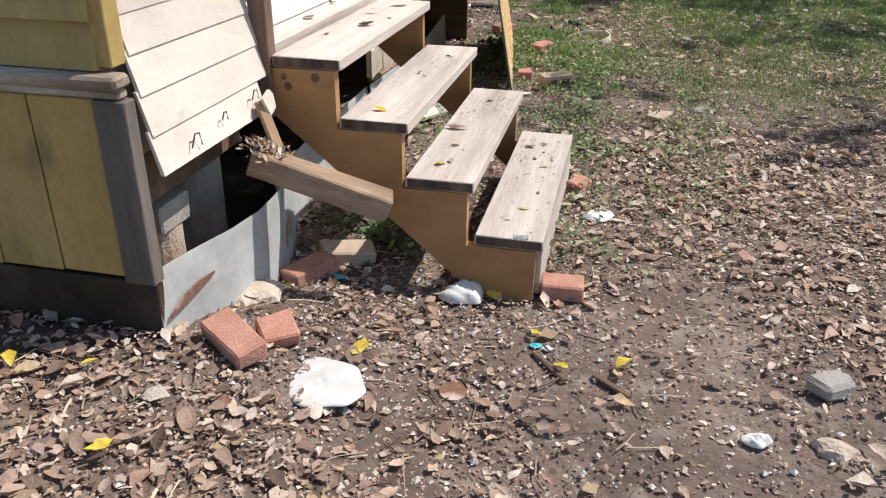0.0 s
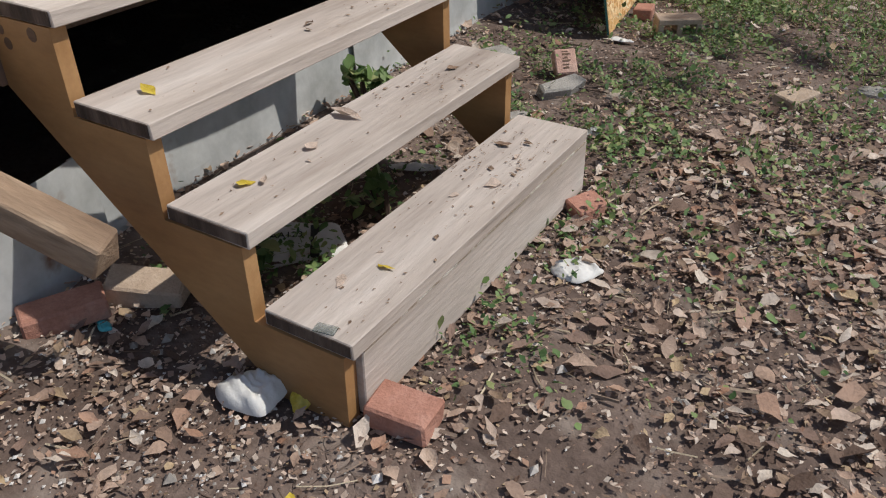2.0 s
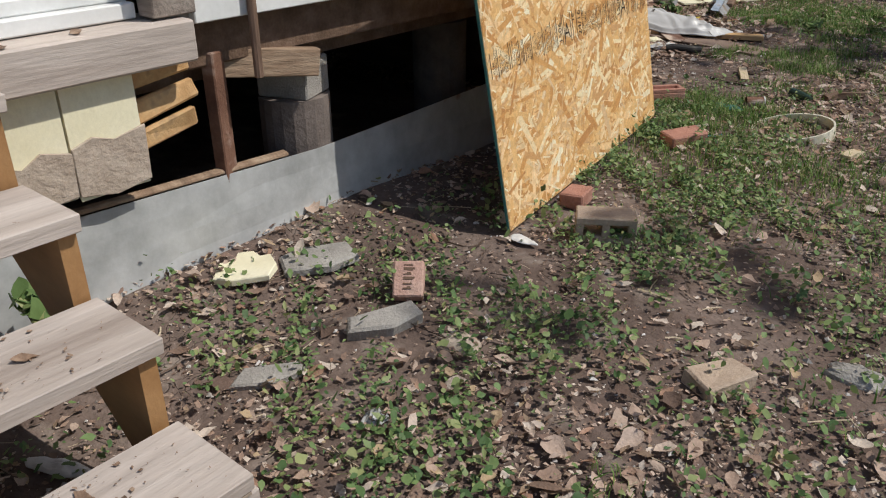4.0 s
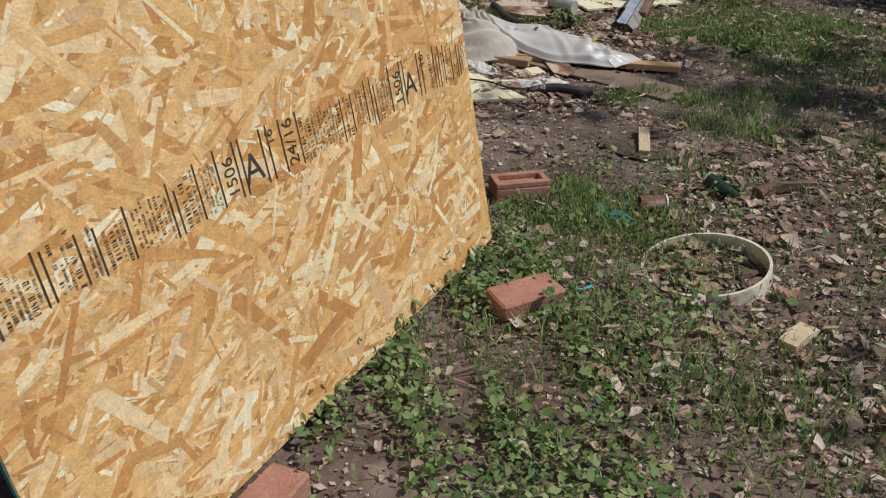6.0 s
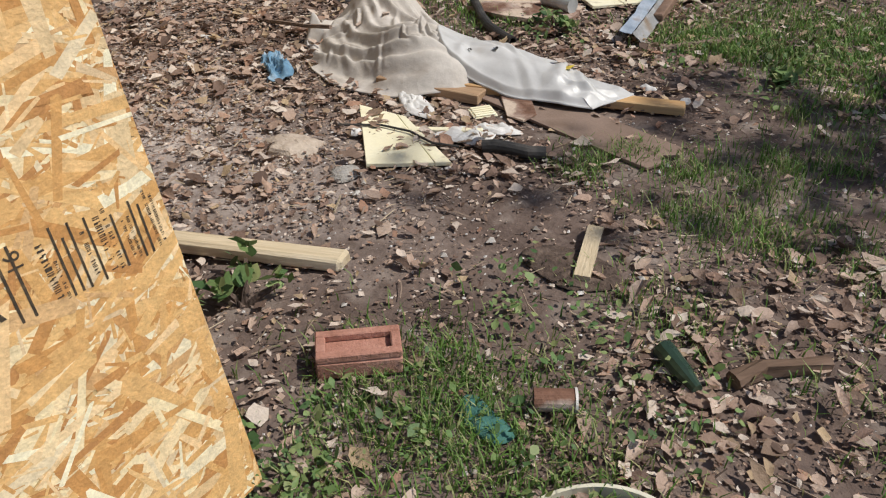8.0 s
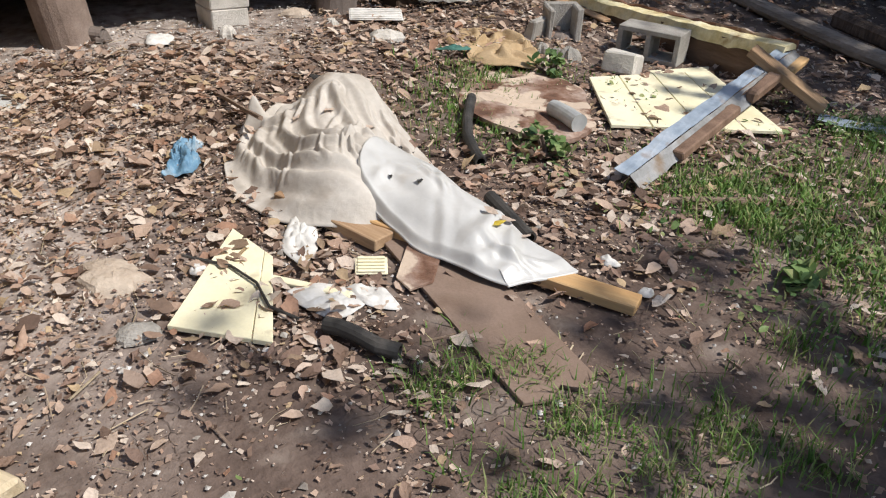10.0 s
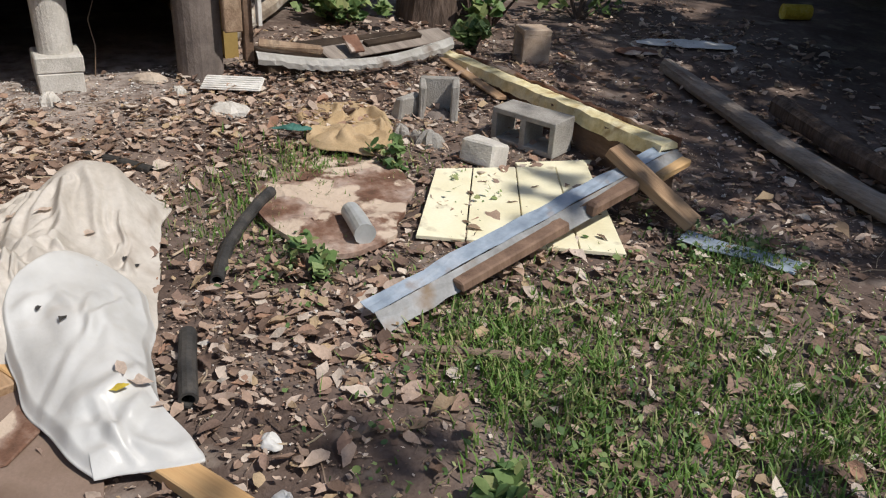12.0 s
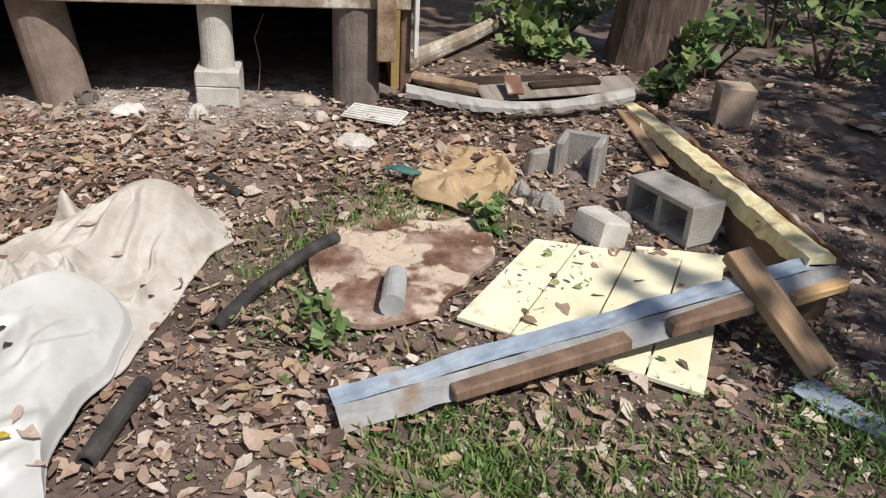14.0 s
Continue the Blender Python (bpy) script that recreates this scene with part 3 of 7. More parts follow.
def folded(outline, centre, field, ridges, seed, lift, rings=80, per=22, soft=0.010, tuck=0.5):
    """A cloth over the heights of field(x, y); each ridge is a bowed fold (a, middle, b, width, height)."""
    pts = [Vector((*p, 0)) for p in outline]
    n = len(pts)
    loop = []
    for i in range(n):
        a, b, c, d = pts[i - 1], pts[i], pts[(i + 1) % n], pts[(i + 2) % n]
        for k in range(per):
            t = k / per
            loop.append(0.5 * ((2 * b) + (c - a) * t + (2 * a - 5 * b + 4 * c - d) * t * t + (3 * b - a - 3 * c + d) * t ** 3))
    m = len(loop)
    off = Vector((seed * 3.7, seed * 1.3, seed * 0.7))
    f = np.linspace(0.02, 1, rings)[:, None]
    L = np.array([(p.x, p.y) for p in loop])
    X = centre[0] + (L[None, :, 0] - centre[0]) * f
    Y = centre[1] + (L[None, :, 1] - centre[1]) * f
    X, Y = X.ravel(), Y.ravel()
    W = np.array([(noise.noise(Vector((x * 7, y * 7, seed))), noise.noise(Vector((x * 7, y * 7, seed + 3)))) for x, y in zip(X, Y)]) * 0.016
    F = np.repeat(f.ravel(), m)
    X, Y = X + W[:, 0] * F, Y + W[:, 1] * F
    Z = np.array([field(x, y) for x, y in zip(X, Y)]) + lift
    Z += soft * np.array([noise.noise(Vector((x * 5, y * 5, 0)) + off) + 0.5 * noise.noise(Vector((x * 13, y * 13, 2)) + off) for x, y in zip(X, Y)])
    Xw, Yw = X + W[:, 1] * 1.6, Y + W[:, 0] * 1.6
    T = np.linspace(0, 1, 13)
    for a, b, c, wd, hg in ridges:
        best = np.full(len(X), 9.0)
        fade = np.zeros(len(X))
        Q = [((1 - t) ** 2 * a[0] + 2 * t * (1 - t) * b[0] + t * t * c[0], (1 - t) ** 2 * a[1] + 2 * t * (1 - t) * b[1] + t * t * c[1]) for t in T]
        for k in range(len(Q) - 1):
            dx, dy = Q[k + 1][0] - Q[k][0], Q[k + 1][1] - Q[k][1]
            u = np.clip(((Xw - Q[k][0]) * dx + (Yw - Q[k][1]) * dy) / (dx * dx + dy * dy), 0, 1)
            d = np.hypot(Xw - Q[k][0] - u * dx, Yw - Q[k][1] - u * dy)
            near = d < best
            best = np.where(near, d, best)
            fade = np.where(near, np.sin(np.pi * (0.04 + 0.92 * (k + u) / (len(Q) - 1))) ** 0.7, fade)
        q = best / wd
        Z += hg * fade * (np.exp(-q * q) - 0.35 * np.exp(-((q - 1.9) / 0.8) ** 2))
    Z = Z * (1 - tuck * ease((F - 0.88) / 0.12))
    Z = np.maximum(Z, 0.010)
    V = list(zip(X.tolist(), Y.tolist(), Z.tolist()))
    V += [(V[(rings - 1) * m + i][0], V[(rings - 1) * m + i][1], max(0.0, V[(rings - 1) * m + i][2] - 0.006)) for i in range(m)]
    bm = bmesh.new()
    vs = [bm.verts.new(p) for p in V]
    bm.faces.new([vs[i] for i in range(m)])
    for r in range(rings):
        for i in range(m):
            j = (i + 1) % m
            bm.faces.new((vs[r * m + i], vs[(r + 1) * m + i], vs[(r + 1) * m + j], vs[r * m + j]))
    return bm


# ---- ground ----
# The back yard has a plan of its own: YARD sets it into the place.
YARD_SCALE, YARD_TURN, YARD_X, YARD_Y = 0.8927, radians(0.41), -0.1375, 0.9797
YARD = Matrix.Translation((YARD_X, YARD_Y, 0)) @ Matrix.Rotation(YARD_TURN, 4, "Z") @ Matrix.Scale(YARD_SCALE, 4)


def to_plan(x, y):
    c, s_ = math.cos(YARD_TURN) / YARD_SCALE, math.sin(YARD_TURN) / YARD_SCALE
    return (x - YARD_X) * c + (y - YARD_Y) * s_, (y - YARD_Y) * c - (x - YARD_X) * s_


def far_rise(x, y):
    return 0.1 * ease((-2.4 - x) / 1.8) * ease((y - 4.5) / 1.0)


def near_rise(x, y):
    x, y = np.asarray(x, float), np.asarray(y, float)
    w = 0.55 + 0.8 * np.maximum(0, -0.9 - y)
    a = np.exp(-(np.maximum(0, x + 1.0) / w) ** 2) * np.exp(-(np.maximum(0, y + 0.9) / 0.75) ** 2)
    near = ease((-0.62 - x) / 0.5) * ease((y + 0.3) / 0.8) * ease((3.4 - y) / 1.0)
    return 0.2 * a + 0.09 * near


def ground_np(x, y):
    xp, yp = to_plan(np.asarray(x, float), np.asarray(y, float))
    return near_rise(x, y) + YARD_SCALE * far_rise(xp, yp)


def gz(x, y):
    """The ground's height; past y = 4.6 by the yard's own plan."""
    return float(near_rise(x, y) + far_rise(x, y))


def on(x, y, rz=0, dz=0.0, rx=0, ry=0):
    return pose(x, y, gz(x, y) + dz, rx, ry, rz)


def sheet_mesh(name, verts, faces, material):
    me = bpy.data.meshes.new(name)
    me.from_pydata(verts, [], faces)
    me.materials.append(material)
    return me


def build_ground():
    xs = np.concatenate(([-300, -120, -60, -30, -18, -12, -9, -7.5], np.arange(-6.6, 3.01, 0.06), [3.6, 4.5, 6, 9, 14, 25, 60, 120, 300]))
    ys = np.concatenate(([-300, -120, -60, -30, -16, -9, -6, -4.8], np.arange(-4.0, 13.01, 0.06), [13.8, 15, 17, 20, 26, 40, 80, 160, 300]))
    X, Y = np.meshgrid(xs, ys)
    Z = ground_np(X, Y)
    bump = np.array([noise.noise((x * 2.1, y * 2.1, 0)) * 0.012 + noise.noise((x * 7, y * 7, 3)) * 0.006 + noise.noise((x * 17, y * 17, 5)) * 0.003
                     for x, y in zip(X.ravel(), Y.ravel())]).reshape(X.shape)
    Z = Z + bump - 0.006
    nx, ny = len(xs), len(ys)
    V = np.stack((X.ravel(), Y.ravel(), Z.ravel()), 1)
    i = np.arange(nx * (ny - 1)).reshape(ny - 1, nx)[:, :-1].ravel()
    F = np.stack((i, i + 1, i + 1 + nx, i + nx), 1)
    ob = new("ground", sheet_mesh("ground", V.tolist(), F.tolist(), SOIL))
    ob.data.shade_smooth()
    tagged(ob, "bare dark soil of a littered yard", "ground", kind="structure")


build_ground()

# ---- house ----
def build_house():
    # walls of the wing by the steps
    bm = bmesh.new()
    box(bm, -1.14, -0.70, 0.66, -1.04, -0.03, 2.9, bevel=0)
    box(bm, -1.14, 1.80, 0.80, -1.04, 4.25, 2.9, bevel=0)
    box(bm, -1.14, -0.03, 2.12, -1.04, 1.80, 2.9, bevel=0)
    w1 = tagged(new("wall_east", finish(bm, "wall_east", INNER)), "side wall of a raised wooden house with lap siding", "wall", kind="structure")
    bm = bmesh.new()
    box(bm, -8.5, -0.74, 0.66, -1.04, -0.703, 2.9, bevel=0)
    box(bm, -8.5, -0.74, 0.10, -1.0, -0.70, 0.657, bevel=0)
    w2 = tagged(new("wall_south", finish(bm, "wall_south", SHADEYELLOW)), "yellow front wall of a wooden house in shade", "wall", kind="structure")
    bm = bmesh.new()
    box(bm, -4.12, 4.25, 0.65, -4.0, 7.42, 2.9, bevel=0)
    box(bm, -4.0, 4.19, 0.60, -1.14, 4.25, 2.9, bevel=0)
    w3 = tagged(new("wall_rear", finish(bm, "wall_rear", SHADEYELLOW)), "yellow rear wall of the house above its piers", "wall", kind="structure")
    # Unseen far walls; they reach the ground so the crawl space stays dark.
    bm = bmesh.new()
    box(bm, -8.6, -0.70, -0.1, -8.5, 7.42, 2.9, bevel=0)
    box(bm, -8.5, 7.34, -0.1, -4.35, 7.42, 2.9, bevel=0)
    tagged(new("wall_west", finish(bm, "wall_west", SHADEYELLOW)), "far walls that close the house", "wall", kind="structure")
    # Boards added to stop light under the wing, coloured dark like its shade.
    part("end_skirt", one_box(-4.0, 4.20, -0.1, -1.12, 4.245, 0.598, bevel=0), DARKWOOD, w3, "added dark boards that keep the crawl space black")
    bm = bmesh.new()
    box(bm, -4.28, -0.70, 0.60, -1.16, 4.19, 0.70, bevel=0)
    box(bm, -8.5, -0.70, 0.54, -4.32, 7.34, 0.62, bevel=0)
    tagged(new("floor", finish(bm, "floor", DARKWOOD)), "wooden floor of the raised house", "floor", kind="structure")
    bm = bmesh.new()
    box(bm, -4.28, -0.70, 2.80, -1.14, 4.19, 2.86, bevel=0)
    box(bm, -8.5, -0.70, 2.80, -4.30, 7.34, 2.86, bevel=0)
    tagged(new("ceiling", finish(bm, "ceiling", INNER)), "plain ceiling inside the house", "ceiling", kind="structure")
    bm = bmesh.new()
    box(bm, -4.28, -1.0, 2.92, -0.86, 4.45, 3.02, bevel=0.01)
    box(bm, -8.8, -1.0, 3.03, -3.80, 7.7, 3.13, bevel=0.01)
    tagged(new("roof", finish(bm, "roof", ROOFMAT)), "low dark shingle roof of the house", "roof", kind="structure")
    # lap siding beside the steps, loose and flaring out at the foot
    z = 0.640
    for k in range(23):
        t = min(1.0, k / 4.0)
        xo = -0.915 - 0.085 * t
        y0, y1 = -0.722 + 0.035 * t, -0.032
        if k == 0:
            y1 = -0.10
        h = 0.102
        lean = 0.026 if k < 4 else 0.012
        bm = bmesh.new()
        vs = [(xo, z), (xo - 0.012, z), (xo - 0.012 - lean, z + h + 0.012), (xo - 0.004 - lean, z + h + 0.012)]
        a = [bm.verts.new((x, y0, q + (0.006 if k < 4 else 0))) for x, q in vs]
        b = [bm.verts.new((x, y1, q)) for x, q in vs]
        bm.faces.new(a), bm.faces.new(b[::-1])
        for i in range(4):
            bm.faces.new((a[i], b[i], b[(i + 1) % 4], a[(i + 1) % 4]))
        part("siding_board", bm, BEIGE if k < 5 else LITYELLOW, w1)
        z += 0.1005
    # broken corner of the lowest board
    part("siding_board", slab([(-0.04, -0.05), (0.02, -0.035), (0.012, 0.03), (-0.03, 0.05), (-0.05, 0.03)], 0.009, 0), BEIGE, w1, at=pose(-0.885, -0.14, 0.668, 0, 72, 8))
    for y, zz, q in ((-0.58, 0.675, 1.0), (-0.40, 0.70, 0.6), (-0.20, 0.705, 0.8)):
        part("scratch_mark", tube([(-0.912, y, zz), (-0.911, y + 0.02 * q, zz + 0.035 * q), (-0.912, y + 0.045 * q, zz + 0.03 * q), (-0.910, y + 0.05 * q, zz - 0.005)], 0.0022, 5), DARKSHEET, w1, "dark scrawl on the board")
    # corner board of painted edge
    bm = bmesh.new()
    box(bm, -1.03, -0.762, 0.93, -0.985, -0.70, 2.9, bevel=0.003)
    part("corner_board", bm, SHADEYELLOW, w1)
    # lap siding beyond the window
    z = 0.905
    for k in range(20):
        bm = bmesh.new()
        vs = [(-1.012, z), (-1.026, z), (-1.038, z + 0.114), (-1.030, z + 0.114)]
        a = [bm.verts.new((x, 1.84, q)) for x, q in vs]
        b = [bm.verts.new((x, 4.25, q + 0.03)) for x, q in vs]
        bm.faces.new(a), bm.faces.new(b[::-1])
        for i in range(4):
            bm.faces.new((a[i], b[i], b[(i + 1) % 4], a[(i + 1) % 4]))
        part("siding_board", bm, LITYELLOW, w1)
        z += 0.1005
    part("bottom_board", one_box(-1.036, 1.84, 0.80, -1.004, 3.2, 0.905), ALU, w1, "white bottom board")
    # front wall: wide laps above the ledge, grooved boards below
    z = 0.925
    for k in range(16):
        bm = bmesh.new()
        vs = [(-0.776, z), (-0.756, z), (-0.742, z + 0.125), (-0.748, z + 0.125)]
        a = [bm.verts.new((-4.2, y, q)) for y, q in vs]
        b = [bm.verts.new((-1.02, y, q)) for y, q in vs]
        bm.faces.new(a), bm.faces.new(b[::-1])
        for i in range(4):
            bm.faces.new((a[i], b[i], b[(i + 1) % 4], a[(i + 1) % 4]))
        part("siding_board", bm, SHADEYELLOW, w2)
        z += 0.115
    part("ledge", one_box(-4.2, -0.815, 0.885, -0.955, -0.742, 0.920, bevel=0.008, jit=0.004), PEELED, w2, "ledge of peeling white paint and bare wood")
    part("ledge_moulding", one_box(-4.2, -0.785, 0.858, -0.965, -0.745, 0.882, bevel=0.006), PEELED, w2)
    x = -1.045
    for k in range(16):
        part("vertical_board", one_box(x - 0.188, -0.778, 0.365 - 0.004 * (k % 3), x, -0.744, 0.855, bevel=0.003), SHADEYELLOW, w2)
        x -= 0.193
    part("corner_trim", one_box(-1.042, -0.790, 0.352, -0.952, -0.742, 0.856, bevel=0.003), DARKTRIM, w2, "bare dark corner trim board")
    part("base_board", one_box(-4.2, -0.776, 0.10, -0.957, -0.743, 0.350, bevel=0.004), DARKSHEET, w2, "very dark brown base sheet")
    # brown post and sill under the sliding window
    part("brown_post", one_box(-0.985, -0.030, 0.60, -0.925, 0.028, 2.92), BROWNPOST, w1, "brown wooden post")
    part("jamb", one_box(-1.06, 1.705, 0.835, -0.985, 1.835, 2.12), GREYWOOD, w1, "grey-brown wooden door jamb")
    part("sill_beam", one_box(-1.16, -0.02, 0.715, -0.945, 1.80, 0.828, bevel=0.006, jit=0.003), TREAD, w1, "weathered wooden sill beam")
    part("rim_joist", one_box(-1.14, -0.70, 0.50, -1.05, -0.03, 0.655, bevel=0.006, jit=0.004), DARKWOOD, w1, "dark rotten rim joist")
    part("rim_joist", one_box(-1.155, 1.83, 0.66, -1.07, 4.18, 0.798, bevel=0.006, jit=0.004), DARKWOOD, w1, "dark rim joist")
    # sliding window
    win = tagged(new("window_1"), "white aluminium sliding window with dusty dark glass", "window", kind="structure")
    part("window_frame", one_box(-1.17, 0.03, 0.830, -1.06, 1.70, 0.872, bevel=0.004), ALU, win)
    part("window_frame", one_box(-1.16, 0.03, 0.873, -1.09, 1.70, 0.912, bevel=0.004), ALU, win)
    for y0, y1 in ((0.03, 0.075), (1.655, 1.70)):
        part("window_frame", one_box(-1.16, y0, 0.913, -1.085, y1, 2.06, bevel=0.004), ALU, win)
    part("window_frame", one_box(-1.16, 0.03, 2.061, -1.085, 1.70, 2.115, bevel=0.004), ALU, win)
    part("mullion", one_box(-1.150, 0.845, 0.913, -1.105, 0.905, 2.06, bevel=0.004), ALU, win, "aluminium meeting rail")
    for a, b, x in ((0.076, 0.844, -1.135), (0.906, 1.654, -1.125)):
        p = part("pane", one_box(x, a, 0.913, x + 0.006, b, 2.06, bevel=0), GLASS, win, "dusty glass pane")
        p.visible_shadow = False
    # Pale rail and two slats added for the pale shapes in the right pane.
    part("curtain_rail", one_box(-1.43, 1.38, 1.25, -1.39, 1.98, 1.275, bevel=0.004), ALU, win, "pale rail added behind the glass")
    part("curtain", one_box(-1.42, 1.43, 0.86, -1.40, 1.62, 1.24, bevel=0.004), WHITECLOTH, win, "pale upright slat added behind the glass")
    part("curtain", one_box(-1.42, 1.70, 0.86, -1.40, 1.86, 1.24, bevel=0.004), WHITECLOTH, win, "pale upright slat added behind the glass")
    # yellow panels that hang under the sill
    part("skirting_panel", prism([(0, 0), (0.02, 0), (0.02, 0.30), (0, 0.30)], 0, 0.17), CREAM, w1, "cream skirting panel with dirty foot", at=pose(-1.02, 1.245, 0.415))
    part("skirting_panel", prism([(0, 0.02), (0.02, 0.0), (0.02, 0.30), (0, 0.30)], 0, 0.20), CREAM, w1, "cream skirting panel with broken foot", at=pose(-1.015, 1.42, 0.405))
    part("dirty_foot", slab([(0, 0), (0.175, 0.01), (0.18, 0.13), (0.10, 0.15), (0.05, 0.12), (0, 0.14)], 0.006, 0.002, 0.002), STONE, w1, "rough dirty foot of the panel", at=pose(-0.997, 1.242, 0.41, 90, 0, 90))
    part("dirty_foot", slab([(0, 0.02), (0.10, 0.0), (0.205, 0.015), (0.21, 0.17), (0.12, 0.15), (0.06, 0.17), (0, 0.15)], 0.006, 0.002, 0.002), STONE, w1, "rough dirty foot of the panel", at=pose(-0.992, 1.418, 0.40, 90, 0, 90))
    for k in range(3):
        part("broken_lath", one_box(0, 0, 0, 0.03, 0.20, 0.055, bevel=0.006, jit=0.008), PINE, w1, "broken orange-brown lath", at=pose(-1.06, 1.63, 0.47 + 0.09 * k, 14 - 4 * k, 0, -6 + 5 * k))
    # rear: beam, post, corner board
    part("rear_beam", one_box(-4.14, 3.95, 0.588, -3.965, 7.40, 0.648, bevel=0.006, jit=0.004), PEELED, w3, "pale weathered bottom beam")
    part("post", one_box(-3.962, 7.235, 0.345, -3.91, 7.33, 0.72, bevel=0.005), TIMBER, w3, "brown wooden post end")
    part("post", one_box(-4.06, 7.36, 0.16, -4.0, 7.41, 0.64, bevel=0.005), DARKWOOD, w3, "dark wooden post")
    part("corner_board", one_box(-3.99, 7.423, 0.36, -3.94, 7.445, 2.9, bevel=0.003), WHITEMETAL, w3, "white corner board")
    for k in range(18):
        zz = 0.66 + 0.115 * k
        part("siding_board", one_box(-3.995, 3.95, zz, -3.975, 7.42, zz + 0.111, bevel=0.003), SHADEYELLOW, w3)


build_house()


def pier(m, r, h, mat, label, cap=None, lean=0.0):
    t = thing("pier", m, label, "pier", "piers under the house")
    part("shaft", tube([(lean * q, 0, h * q) for q in (0, 0.33, 0.66, 1)], r, 20, wob=0.012), mat, t, smooth=False)
    if cap:
        part("cap", one_box(-cap[0] / 2 + lean, -cap[1] / 2, h + 0.001, cap[0] / 2 + lean, cap[1] / 2, h + cap[2], bevel=0.006, jit=0.004), cap[3], t)
    return t


pier(on(-1.13, -0.50), 0.085, 0.24, TANBRICK, "short round concrete pier with pale broken top", (0.17, 0.16, 0.09, CONCRETE))
pier(on(-1.25, -0.08, 0, -0.02), 0.115, 0.50, CONCRETE, "round grey concrete pier under the house", (0.30, 0.30, 0.06, CONCRETE))
pier(on(-1.20, 2.32, 20, -0.02), 0.125, 0.40, DARKCONC, "round dark concrete pier with white rim", (0.20, 0.16, 0.13, CONCRETE))
pier(on(-1.45, 3.4, 0, -0.02), 0.125, 0.56, DARKCONC, "round dark concrete pier under the house")
pier(on(-4.46, 5.27, 90, -0.02), 0.15, 0.60, PIERBROWN, "leaning brown round concrete pier", lean=-0.08)
pier(on(-4.38, 6.93, 0, -0.02), 0.135, 0.59, DARKCONC, "dark round concrete pier beside the post")


def pier_on_blocks():
    t = thing("pier", on(-4.38, 6.15), "pale round pier on stacked white blocks", "pier", "piers under the house")
    part("base_block", one_box(-0.13, -0.12, -0.02, 0.13, 0.12, 0.11, bevel=0.008, jit=0.006), PALECONC, t)
    part("base_block", one_box(-0.125, -0.12, 0.112, 0.125, 0.125, 0.20, bevel=0.008, jit=0.006), PALECONC, t)
    part("shaft", tube([(0, 0, 0.20), (0, 0, 0.40), (0, 0, 0.555)], 0.092, 20), PALECONC, t)


pier_on_blocks()


